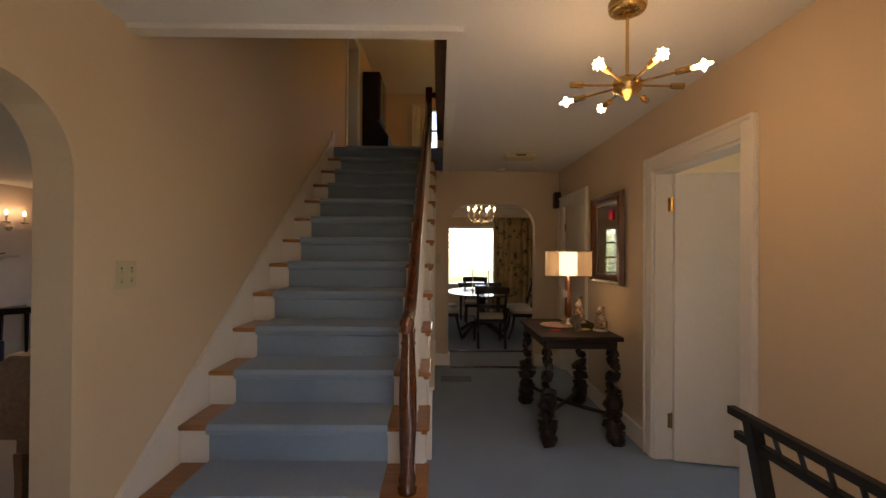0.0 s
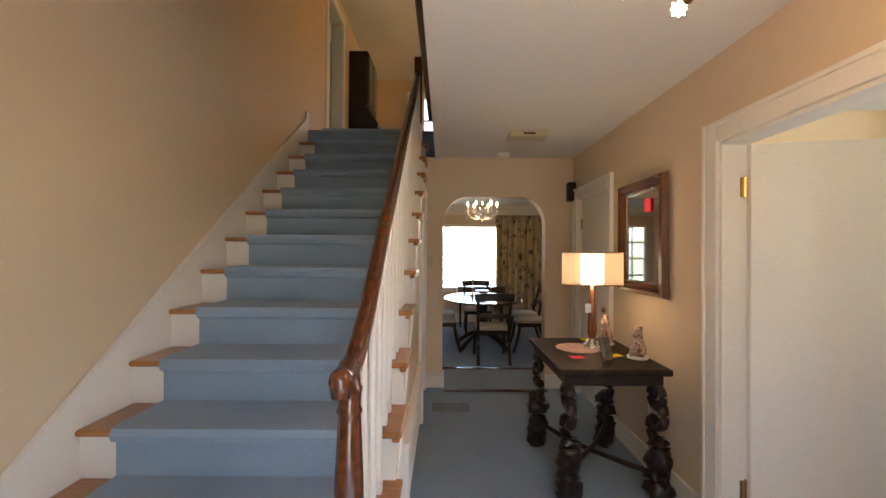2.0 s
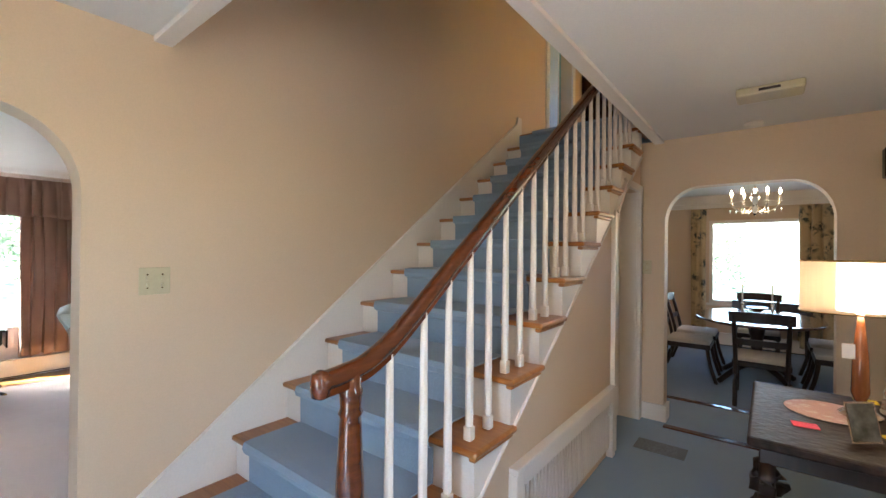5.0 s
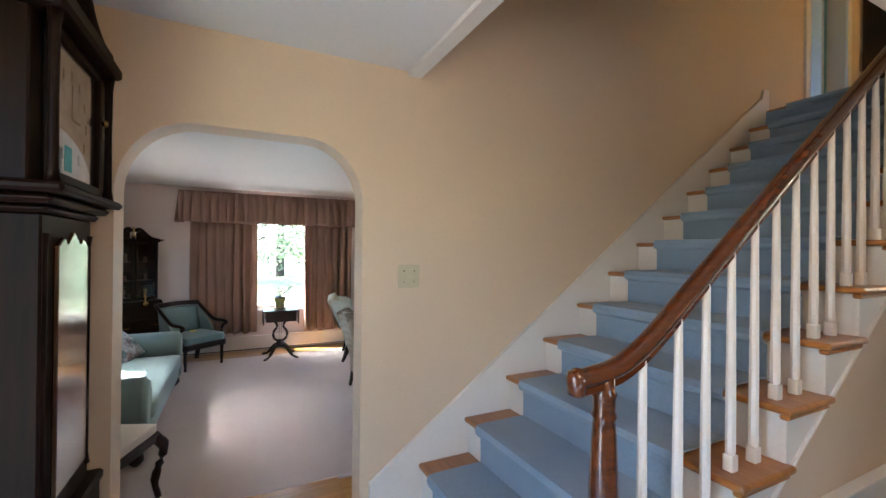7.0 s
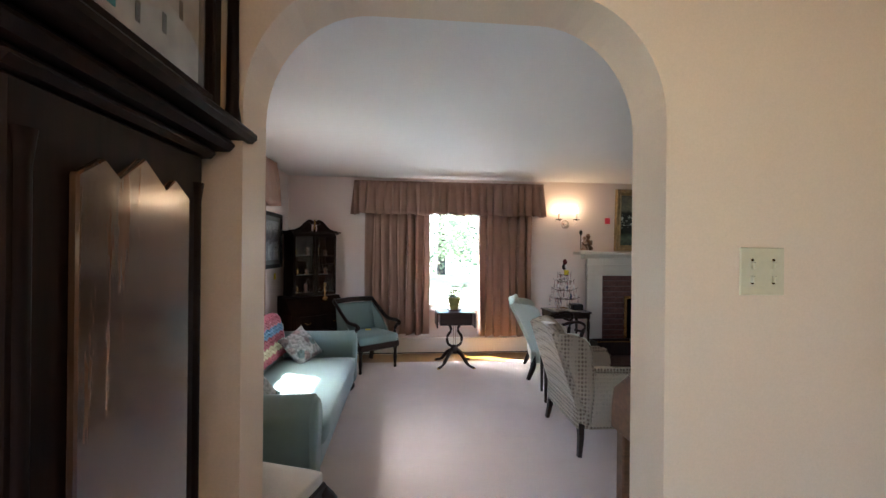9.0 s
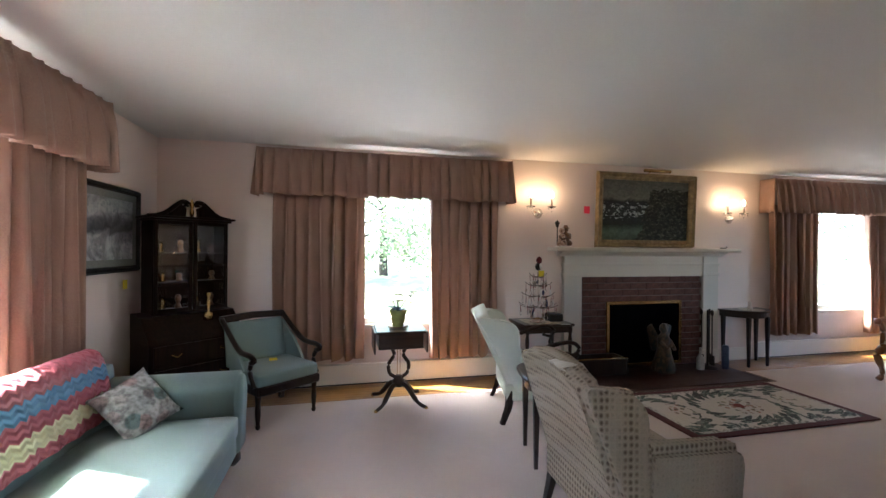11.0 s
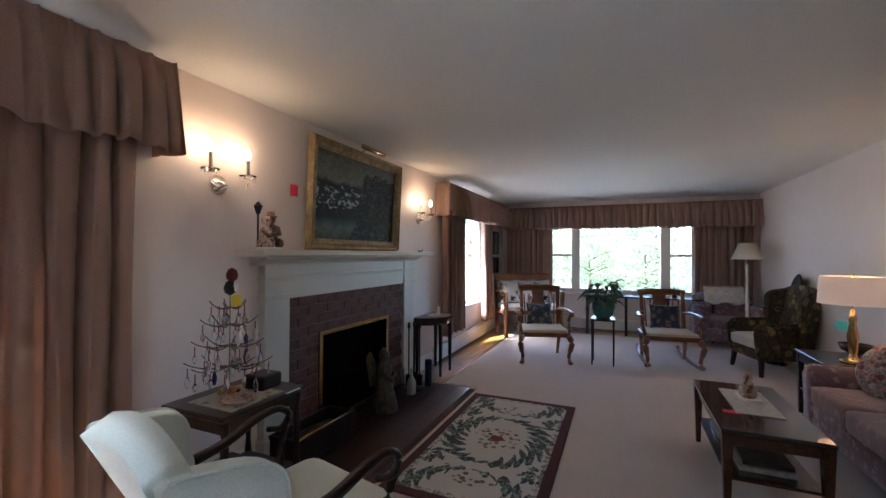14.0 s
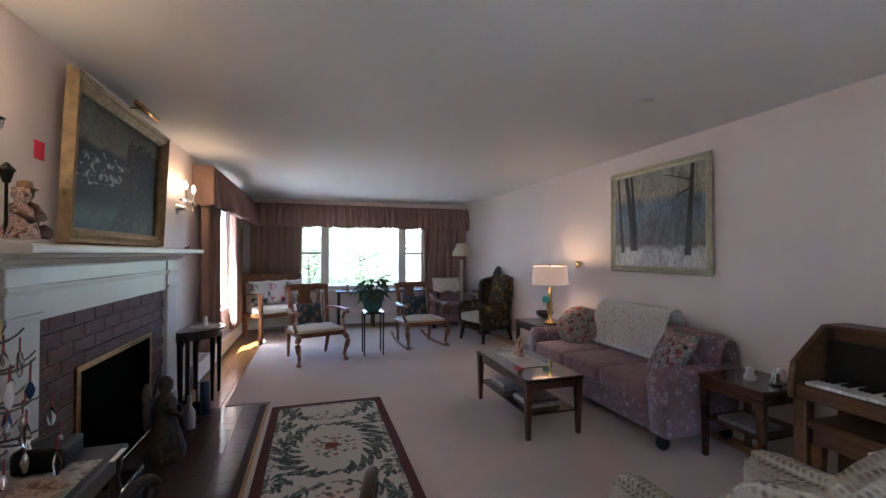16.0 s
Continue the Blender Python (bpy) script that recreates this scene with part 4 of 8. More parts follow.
# ---- seating ----
def roll_arm(y0, y1, z0, z1, x0, x1, mat, o, name="arm"):
    """A scrolled arm running along x from x0 to x1."""
    r = (y1 - y0) / 2
    cy = (y0 + y1) / 2
    loop = [(cy - r * 0.8, z0), (cy + r * 0.8, z0), (cy + r * 0.82, z1 - r)] + [(cy + r * math.cos(t), z1 - r + r * math.sin(t)) for t in [k * math.pi / 10 for k in range(1, 10)]] + [(cy - r * 0.82, z1 - r)]
    b = prism(loop, "x", x0, x1)
    bmesh.ops.bevel(b, geom=[e for e in b.edges if abs(e.verts[0].co.x - e.verts[1].co.x) < 1e-6], offset=0.02, segments=2, affect="EDGES")
    return part(name, b, mat, o, "", True)


def sofa(label, L, D, at, rz, mat, seat_z, back_z, arm_z, foot_mat, cushions=1, group="", arm_w=0.2, name="sofa", seat_mat=None):
    """Faces its own +x; runs along y from -L/2 to L/2; back at x = 0."""
    o = thing(name, label, name, group, at, rz)
    h = L / 2
    part("base", cushion(0.05, D - 0.03, -h + 0.04, h - 0.04, 0.10, seat_z - 0.12, 0.0, 6, 0.25), mat, o, "", True)
    w = (L - 2 * arm_w) / cushions
    for k in range(cushions):
        y = -h + arm_w + w * k
        part("seat_cushion", cushion(0.18, D + 0.0, y + 0.004, y + w - 0.004, seat_z - 0.14, seat_z, 0.5, 9, 0.5), seat_mat or mat, o, "", True)

    def crest(u, v):
        y = -h + 0.05 + (L - 0.1) * u
        hump = 0.06 * math.sin(math.pi * u) ** 0.6
        t = v * math.pi
        z = seat_z - 0.1 + (back_z - seat_z + hump) * min(1, v * 2 if v < 0.5 else 2 - 2 * v)
        x = 0.24 - 0.10 * min(1, v * 2) if v < 0.5 else 0.02 + 0.02 * (1 - v)
        if 0.42 < v < 0.58:
            x = 0.08 + 0.06 * math.cos((v - 0.42) / 0.16 * math.pi)
            z = seat_z - 0.1 + (back_z - seat_z + hump) * 0.84 + 0.05 * math.sin((v - 0.42) / 0.16 * math.pi) + 0.03
        return (x, y, z)
    part("backrest", merged(sheet(crest, 20, 24, 0.02), cushion(0.03, 0.2, -h + 0.1, h - 0.1, 0.12, back_z - 0.04, 0, 8, 0.4)), mat, o, "", True)
    for s in (-1, 1):
        y0, y1 = sorted((s * h, s * (h - arm_w)))
        roll_arm(y0, y1, 0.1, arm_z, 0.04, D - 0.02, mat, o)
        for x in (0.08, D - 0.08):
            part("foot", lathe([(0.02, 0), (0.045, 0.03), (0.045, 0.06), (0.03, 0.10)], x, s * (h - 0.09), 0, 12), foot_mat, o, "dark turned bun foot", True)
    return o


def pillow(name, label, at, rot, size, mat, t=0.13, spin=0):
    """A soft cushion with pinched corners, its face along its own z."""
    b = bmesh.new()
    n = 14
    top, bot = [], []
    for s, rows in ((1, top), (-1, bot)):
        for i in range(n + 1):
            r = []
            for j in range(n + 1):
                u, v = i / n * 2 - 1, j / n * 2 - 1
                k = ((1 - u ** 2) * (1 - v ** 2)) ** 0.45
                sx = 1 - 0.10 * (1 - abs(v) ** 2) * abs(u) ** 3
                sy = 1 - 0.10 * (1 - abs(u) ** 2) * abs(v) ** 3
                p = (u * sx * size[0] / 2, v * sy * size[1] / 2, s * t / 2 * k + 0.012 * noise.noise(Vector((u * 2, v * 2, size[0] * 9))))
                r.append(b.verts.new(p))
            rows.append(r)
    for i in range(n):
        for j in range(n):
            b.faces.new((top[i][j], top[i + 1][j], top[i + 1][j + 1], top[i][j + 1]))
            b.faces.new((bot[i][j], bot[i][j + 1], bot[i + 1][j + 1], bot[i + 1][j]))
    bmesh.ops.remove_doubles(b, verts=b.verts, dist=0.002)
    o = tagged(link(name, b, mat, True), label, "cushion")
    o.matrix_world = pose(*at, *rot) @ pose(0, 0, 0, 0, 0, spin)
    return o


M_ROSEFLOR = fabric("mauve_floral_tapestry", (0.235, 0.135, 0.135), (0.42, 0.31, 0.32), 70, 0.4, 17)
M_MAUVE = fabric("mauve_velvet", (0.25, 0.14, 0.13), (0.31, 0.20, 0.19), 70, 0.3, 13)
def blossoms(name, ground, colours, scale):
    """Cloth sewn with many small blossoms in several colours."""
    m, nt, b = nodes_of(name)
    v = tex(nt, "ShaderNodeTexVoronoi", scale, (1, 1, 1))
    n = tex(nt, "ShaderNodeTexNoise", scale * 3, (1, 1, 1), Detail=3)
    sep = nt.nodes.new("ShaderNodeSeparateColor")
    nt.links.new(v.outputs["Color"], sep.inputs[0])
    pick = ramp(nt, sep.outputs[0], [(k / (len(colours) - 1), c) for k, c in enumerate(colours)])
    mask = ramp(nt, v.outputs["Distance"], [(0.38, (1, 1, 1)), (0.5, (0, 0, 0))])
    c = mixed(nt, ground, pick, mask)
    c = mixed(nt, c, ramp(nt, n.outputs[0], [(0.35, (0.45, 0.45, 0.45)), (0.6, (1.1, 1.1, 1.1))]), 1.0, "MULTIPLY")
    nt.links.new(c, b.inputs["Base Color"])
    b.inputs["Roughness"].default_value = 0.9
    bumped(nt, b, n.outputs[0], 0.5, 0.004)
    return m


M_ROSES = blossoms("rose_needlepoint", (0.30, 0.25, 0.22), [(0.42, 0.05, 0.05), (0.05, 0.07, 0.05), (0.50, 0.16, 0.14), (0.55, 0.45, 0.36), (0.10, 0.13, 0.09), (0.36, 0.04, 0.05)], 24)
M_PILLOW = blossoms("teal_rose_print", (0.34, 0.345, 0.32), [(0.06, 0.13, 0.13), (0.40, 0.39, 0.36), (0.24, 0.12, 0.11), (0.09, 0.17, 0.16), (0.12, 0.20, 0.19)], 11)
M_LEAF = blossoms("brown_leaf_tapestry", (0.06, 0.042, 0.022), [(0.24, 0.14, 0.05), (0.05, 0.04, 0.02), (0.30, 0.20, 0.08), (0.08, 0.08, 0.035), (0.20, 0.09, 0.03)], 12)
M_LACE = fabric("cream_lace", (0.62, 0.57, 0.50), (0.38, 0.32, 0.29), 120, 0.8, 30)


def waffle_material():
    m, nt, b = nodes_of("white_waffle_weave")
    v = tex(nt, "ShaderNodeTexVoronoi", 46, (1, 1, 0.8), Randomness=0.12)
    n = tex(nt, "ShaderNodeTexNoise", 200, (1, 1, 1), Detail=3)
    k = tex(nt, "ShaderNodeTexNoise", 3, (1, 1, 1), Detail=3)
    c = ramp(nt, v.outputs["Distance"], [(0.16, (0.15, 0.112, 0.076)), (0.34, (0.31, 0.252, 0.185)), (0.5, (0.42, 0.35, 0.265))])
    c = mixed(nt, c, ramp(nt, n.outputs[0], [(0.3, (0.84, 0.84, 0.84)), (0.7, (1, 1, 1))]), 1.0, "MULTIPLY")
    c = mixed(nt, c, ramp(nt, k.outputs[0], [(0.35, (0.86, 0.85, 0.83)), (0.65, (1, 1, 1))]), 1.0, "MULTIPLY")
    nt.links.new(c, b.inputs["Base Color"])
    b.inputs["Roughness"].default_value = 0.9
    bumped(nt, b, v.outputs["Distance"], 0.8, 0.008)
    return m


M_WAFFLE = waffle_material()

gs = sofa("sage green upholstered sofa under the front window", 1.98, 0.885, (-3.535, -0.38, 0.008), 90, M_SAGE, 0.37, 0.70, 0.575, M_DARK, 1, arm_w=0.25)


def afghan_material():
    m, nt, b = nodes_of("striped_crochet")
    co = nt.nodes.new("ShaderNodeTexCoord")
    sep = nt.nodes.new("ShaderNodeSeparateXYZ")
    nt.links.new(co.outputs["UV"], sep.inputs[0])
    z = nt.nodes.new("ShaderNodeMath"); z.operation = "PINGPONG"; z.inputs[1].default_value = 0.03
    nt.links.new(sep.outputs[0], z.inputs[0])
    a = nt.nodes.new("ShaderNodeMath"); a.operation = "MULTIPLY_ADD"; a.inputs[1].default_value = 0.55
    nt.links.new(z.outputs[0], a.inputs[0]); nt.links.new(sep.outputs[1], a.inputs[2])
    s = nt.nodes.new("ShaderNodeMath"); s.operation = "MULTIPLY_ADD"; s.inputs[1].default_value, s.inputs[2].default_value = 3.0, 0.69
    nt.links.new(a.outputs[0], s.inputs[0])
    f = nt.nodes.new("ShaderNodeMath"); f.operation = "FRACT"
    nt.links.new(s.outputs[0], f.inputs[0])
    red, cream, blue = (0.36, 0.09, 0.11), (0.58, 0.52, 0.32), (0.13, 0.25, 0.40)
    col = ramp(nt, f.outputs[0], [(0.0, red), (0.19, (0.40, 0.11, 0.13)), (0.2, cream), (0.39, cream), (0.4, red), (0.59, red), (0.6, blue), (0.79, blue), (0.8, (0.42, 0.16, 0.17)), (0.99, red)])
    nt.links.new(col, b.inputs["Base Color"])
    b.inputs["Roughness"].default_value = 0.95
    w = nt.nodes.new("ShaderNodeMath"); w.operation = "SINE"
    w2 = nt.nodes.new("ShaderNodeMath"); w2.operation = "MULTIPLY"; w2.inputs[1].default_value = 200
    nt.links.new(a.outputs[0], w2.inputs[0]); nt.links.new(w2.outputs[0], w.inputs[0])
    bumped(nt, b, w.outputs[0], 0.7, 0.006)
    return m


def afghan():
    path = [(-0.355, 0.50), (-0.36, 0.62), (-0.335, 0.72), (-0.28, 0.765), (-0.215, 0.745), (-0.18, 0.66), (-0.15, 0.53), (-0.125, 0.43)]
    pts = arc([(0, y, z) for y, z in path], 3)
    b = sheet(lambda u, v: (-4.33 + 1.62 * u + 0.06 * v, pts[int(round(v * (len(pts) - 1)))].y + 0.006 * math.sin(u * 70) + 0.01, pts[int(round(v * (len(pts) - 1)))].z + 0.015 * math.sin(u * math.pi)), 60, len(pts) - 1, 0.012)
    uv = b.loops.layers.uv.new("UVMap")
    for f in b.faces:
        for l in f.loops:
            c = l.vert.co
            l[uv].uv = (c.x, c.z if c.y > -0.27 else 1.53 - c.z)
    return b


tagged(link("afghan", afghan(), afghan_material(), True), "crocheted zigzag throw in red, cream and blue stripes", "throw blanket")
pillow("throw_pillow", "teal and rose printed pillow on the green sofa", (-4.17, 0.03, 0.495), (50, 0, 140), (0.32, 0.32), M_PILLOW, 0.11, 20)
pillow("throw_pillow", "pale floral pillow leaning on the green sofa", (-2.84, 0.02, 0.555), (58, 0, 145), (0.36, 0.36), M_PILLOW, 0.13, 25)
nt_ = link("note", box(-0.04, 0.04, -0.03, 0.03, 0, 0.002), M_YELLOW)
nt_.matrix_world = pose(-3.50, 0.22, 0.392, 0, 0, 25)
tagged(nt_, "yellow paper sticker on the sofa seat", "note")

sf2 = sofa("mauve floral three seat sofa against the wall", 1.80, 0.72, (-1.79, 4.44, 0.008), 180, M_ROSEFLOR, 0.42, 0.775, 0.545, M_BLACK, 3, arm_w=0.17, seat_mat=M_MAUVE)
rpl = tagged(link("round_pillow", lathe([(0.02, -0.07), (0.12, -0.06), (0.19, -0.03), (0.215, 0.0), (0.19, 0.03), (0.12, 0.06), (0.02, 0.07)], n=28), M_ROSES, True), "round pillow with embroidered red roses", "cushion")
rpl.matrix_world = pose(-2.12, 4.99, 0.60, 0, -58, 38)
pillow("throw_pillow", "ruffled rose print pillow on the mauve sofa", (-2.12, 3.85, 0.585), (60, 0, -112), (0.44, 0.40), M_ROSES, 0.15)


def lace_throw():
    path = [(-1.79, 0.62), (-1.80, 0.77), (-1.85, 0.858), (-1.935, 0.845), (-1.985, 0.74), (-2.015, 0.60), (-2.04, 0.46)]
    pts = arc([(x, 0, z) for x, z in path], 3)
    n = len(pts) - 1
    return sheet(lambda u, v: (pts[int(round(v * n))].x - 0.012, 4.02 + 0.86 * u, pts[int(round(v * n))].z + 0.01), 20, n, 0.008)


tagged(link("lace_throw", lace_throw(), M_LACE, True), "cream lace throw over the mauve sofa back", "throw blanket")


def wing_chair(name, label, at, rz, mat, wood_arms=False, seat_z=0.42, W=0.66, back_z=1.02, leg=M_DARK, lean=0.16, seat_mat=None, ear=0.19, depth=1.0):
    """Faces its own +y; the back stands at y = 0."""
    o = thing(name, label, "armchair", "", at, rz)
    h = W / 2
    seat_mat = seat_mat or mat
    lz = lambda z: 0.11 - lean * (z - 0.25) / (back_z - 0.25)

    def back(u, v):
        wide = h * (1.76 - 0.20 * v)
        z = 0.20 + (back_z - 0.20 + 0.045 * math.sin(math.pi * u)) * v
        return (wide * (u - 0.5), lz(z) - 0.03 + 0.03 * math.sin(math.pi * u) * v, z)
    bk = sheet(back, 16, 14, 0.095)
    bmesh.ops.bevel(bk, geom=[e for e in bk.edges if e.calc_face_angle(0) > 1.0], offset=0.035, segments=4, affect="EDGES")
    part("backrest", bk, mat, o, "", True)
    part("seat_cushion", cushion(-h * 0.80, h * 0.80, 0.11, 0.62, seat_z - 0.13, seat_z, 0.6, 8, 0.6), seat_mat, o, "", True)
    part("seat_frame", cushion(-h * 0.90, h * 0.90, 0.0, 0.58, 0.17, seat_z - 0.10, 0, 5, 0.2), mat, o, "", True)
    for s in (-1, 1):
        yf = lz(back_z) + ear
        prof = [(lz(0.25) - 0.03, 0.24), (lz(0.25) + 0.06, 0.24), (yf + 0.03, seat_z), (yf + 0.012, seat_z + 0.17), (yf + 0.004, back_z - 0.22), (yf - 0.004, back_z - 0.10), (yf - 0.06, back_z - 0.035), (lz(back_z) + 0.06, back_z - 0.012), (lz(back_z) - 0.055, back_z - 0.02), (lz(0.6) - 0.055, 0.6)]
        outline = [(p.x, p.y) for p in arc([(y, z, 0) for y, z in prof + prof[:1]], 4)[:-1]]
        cy, cz = sum(p[0] for p in outline) / len(outline), sum(p[1] for p in outline) / len(outline)
        out_x = lambda y, z: s * (h * (0.86 - 0.10 * (z - 0.25) / (back_z - 0.25)) + 0.22 * max(0.0, y - lz(z)))
        loops = []
        for dx, k in ((-0.036, 0.78), (-0.033, 0.90), (-0.020, 0.975), (0.0, 1.0), (0.020, 0.975), (0.033, 0.90), (0.036, 0.78)):
            loops.append([(out_x(y, z) + dx, cy + (y - cy) * (1 - (1 - k) * 0.6), cz + (z - cz) * (1 - (1 - k) * 0.22)) for y, z in outline])
        part("wing", rings(loops, True), mat, o, "", True)
        edge = [(out_x(y, z) + s * 0.034, cy + (y - cy) * 0.965, cz + (z - cz) * 0.985) for y, z in outline[6:33]]
        part("piping", sweep([Vector(p) for p in edge], 0.006, 6), mat, o, "", True)
        if wood_arms:
            path = arc([(s * h * 0.92, 0.11, seat_z + 0.15), (s * h * 0.98, 0.24, seat_z + 0.165), (s * h * 1.02, 0.38, seat_z + 0.215), (s * h * 1.03, 0.48, seat_z + 0.225), (s * h * 1.03, 0.535, seat_z + 0.185), (s * h * 1.03, 0.50, seat_z + 0.135), (s * h * 1.02, 0.43, seat_z + 0.15)], 5)
            part("armrest", sweep(path, [(0.026 - 0.012 * k / (len(path) - 1), 0.019 - 0.007 * k / (len(path) - 1)) for k in range(len(path))], 8), leg, o, "curved dark wood arm ending in a loop", True)
            part("arm_post", sweep(arc([(s * h * 1.03, 0.52, seat_z + 0.15), (s * h * 0.99, 0.49, seat_z + 0.05), (s * h * 0.93, 0.47, seat_z - 0.12)], 4), [(0.014, 0.020)] * 9, 8), leg, o, "", True)
        else:
            y0, y1 = sorted((s * h * 0.72, s * h * 1.04))
            ab = prism([(0.06, 0.18), (0.60, 0.18), (0.635, seat_z + 0.07), (0.62, seat_z + 0.13), (0.56, seat_z + 0.155), (0.1, seat_z + 0.165)], "x", y0, y1)
            bmesh.ops.bevel(ab, geom=ab.edges[:], offset=0.045, segments=4, affect="EDGES", clamp_overlap=True)
            part("arm", ab, mat, o, "", True)
        for y, k in ((0.04, -0.07 if wood_arms else -0.03), (0.55, 0.02)):
            part("leg", sweep([(s * h * 0.94, y + k, 0), (s * h * 0.88, y + k * 0.3, 0.12), (s * h * 0.80, y, 0.24)], [(0.015, 0.015), (0.02, 0.02), (0.026, 0.026)], square=True), leg, o)
    for piece in o.children:
        for v in piece.data.vertices:
            v.co.y *= depth
    return o


wing_chair("wing_chair", "pale mint upholstered chair with curved wooden arms", (-4.93, 2.33, 0.008), -12.7, M_MINT, True, W=0.66, back_z=0.80, lean=0.27, seat_z=0.40, ear=0.25)
wing_chair("wing_chair", "wing chair in a white waffle weave cover", (-3.36, 2.09, 0.008), -1, M_WAFFLE, False, W=0.69, back_z=0.81, lean=0.23, ear=0.22, depth=0.82)
cloth = link("chair_cloth", sheet(lambda u, v: (0.04 + 0.11 * u, (-0.165 if v < 0.5 else -0.062) + 0.16 * (abs(v - 0.5) if v > 0.5 else abs(v - 0.5) * 0.9) + 0.006 * math.sin(u * 7), 0.878 - 0.24 * abs(v - 0.5) * (0.4 + 0.8 * u if v > 0.5 else 0.5)), 12, 12, 0.004), M_CREAM, True)
cloth.matrix_world = pose(-3.36, 2.08, -0.018, 0, 0, -1)
tagged(cloth, "cream cloth laid over the wing chair back", "cloth")
fc = wing_chair("wing_chair", "wing chair in brown leaf tapestry with cream seat", (-1.87, 7.37, 0.008), 108, M_LEAF, False, W=0.56, back_z=0.94, lean=0.15, seat_mat=M_CREAM, ear=0.22)
pc = sofa("mauve floral armchair with a lace chair back", 0.86, 0.74, (-2.32, 9.02, 0.008), -90, M_ROSEFLOR, 0.42, 0.78, 0.58, M_BLACK, 1, arm_w=0.17, name="armchair")
tagged(link("chair_doily", sheet(lambda u, v: (-2.58 + 0.52 * u, 8.80 - 0.03 * math.sin(v * 3) - 0.10 * (1 - v), 0.62 + 0.25 * v + 0.02 * math.cos(u * 12) * (1 - v)), 20, 8, 0.006), M_LACE, True), "cream lace antimacassar over the armchair back", "doily")

# ---- wooden furniture of the living room ----
def open_armchair(label, at, rz, mat, cloth):
    """Low upholstered armchair with a show-wood frame; faces its own +y."""
    o = thing("armchair", label, "armchair", "", at, rz)
    part("seat", cushion(-0.27, 0.27, 0.02, 0.52, 0.32, 0.43, 0.5, 8, 0.5), cloth, o, "", True)
    part("seat_rail", box(-0.28, 0.28, 0.0, 0.53, 0.26, 0.335, 0.012), mat, o)
    part("backrest", sheet(lambda u, v: (-0.25 + 0.5 * u, 0.02 - 0.09 * v, 0.40 + 0.36 * v), 8, 8, 0.05), cloth, o, "", True)
    part("top_rail", sweep([(-0.29, -0.085, 0.79), (0, -0.10, 0.80), (0.29, -0.085, 0.79)], [(0.02, 0.028)] * 3, square=True), mat, o)
    for s in (-1, 1):
        part("side_panel", prism([(0.0, 0.40), (0.30, 0.42), (0.16, 0.58), (0.0, 0.70), (-0.05, 0.74)], "x", s * 0.265 - 0.012, s * 0.265 + 0.012), cloth, o)
        part("armrest", sweep(arc([(s * 0.28, -0.09, 0.80), (s * 0.285, 0.08, 0.68), (s * 0.29, 0.26, 0.58), (s * 0.295, 0.44, 0.57), (s * 0.295, 0.50, 0.545), (s * 0.295, 0.46, 0.52)], 5), 0.022, 8), mat, o, "", True)
        part("arm_post", sweep(arc([(s * 0.29, 0.46, 0.53), (s * 0.285, 0.42, 0.44), (s * 0.28, 0.48, 0.33)], 4), 0.018, 8), mat, o, "", True)
        part("leg", lathe([(0.012, 0), (0.02, 0.02), (0.014, 0.04), (0.022, 0.12), (0.018, 0.2), (0.026, 0.27)], s * 0.25, 0.48, 0, 10), mat, o, "", True)
        part("leg", sweep([(s * 0.25, -0.04, 0), (s * 0.25, 0.03, 0.28)], 0.02, square=True), mat, o)
    return o


open_armchair("sage green armchair with a carved dark frame", (-5.43, 0.37, 0.008), -52.5, M_DARK, M_SAGE).scale = (0.92, 0.97, 0.93)
n2 = link("note", box(-0.04, 0.04, -0.03, 0.03, 0, 0.002), M_YELLOW)
n2.matrix_world = pose(-5.24, 0.52, 0.432, 0, 0, 10)
tagged(n2, "yellow sticker on the green armchair", "note")

# drop leaf stand on a lyre base
st = thing("drop_leaf_stand", "dark drop leaf stand on a lyre pedestal", "side table", at=(-5.27, 1.53, -0.005))
part("tabletop", box(-0.19, 0.19, -0.205, 0.205, 0.63, 0.65, 0.006), M_DARKX, st)
part("drawer_case", box(-0.17, 0.17, -0.185, 0.185, 0.50, 0.628, 0.004), M_DARKX, st)
for s in (-1, 1):
    part("leaf", box(-0.19, 0.19, *sorted((s * 0.208, s * 0.222)), 0.47, 0.645, 0.004), M_DARKX, st)
    part("lyre", sweep(arc([(0, s * 0.02, 0.22), (0, s * 0.075, 0.26), (0, s * 0.085, 0.34), (0, s * 0.04, 0.42), (0, s * 0.075, 0.50)], 5), [(0.014, 0.016)] * 21, 8), M_DARK, st, "", True)
    part("string", sweep([(0, s * 0.012, 0.24), (0, s * 0.012, 0.49)], 0.003, 6), M_BRASS, st)
part("pedestal", lathe([(0.05, 0.15), (0.06, 0.19), (0.035, 0.22), (0.03, 0.24)], 0, 0, 0, 12), M_DARK, st, "", True)
for a in (45, 135, 225, 315):
    c, s = math.cos(radians(a)), math.sin(radians(a))
    part("leg", sweep(arc([(0.02 * c, 0.02 * s, 0.18), (0.10 * c, 0.10 * s, 0.15), (0.20 * c, 0.20 * s, 0.05), (0.29 * c, 0.29 * s, 0.02)], 5), [(0.02, 0.022)] * 10 + [(0.014, 0.016)] * 6, 8), M_DARK, st, "", True)
    part("caster", lathe([(0.008, 0), (0.016, 0.008), (0.016, 0.02), (0.008, 0.03)], 0.29 * c, 0.29 * s, 0.0, 8), M_BRASS, st, "brass caster")


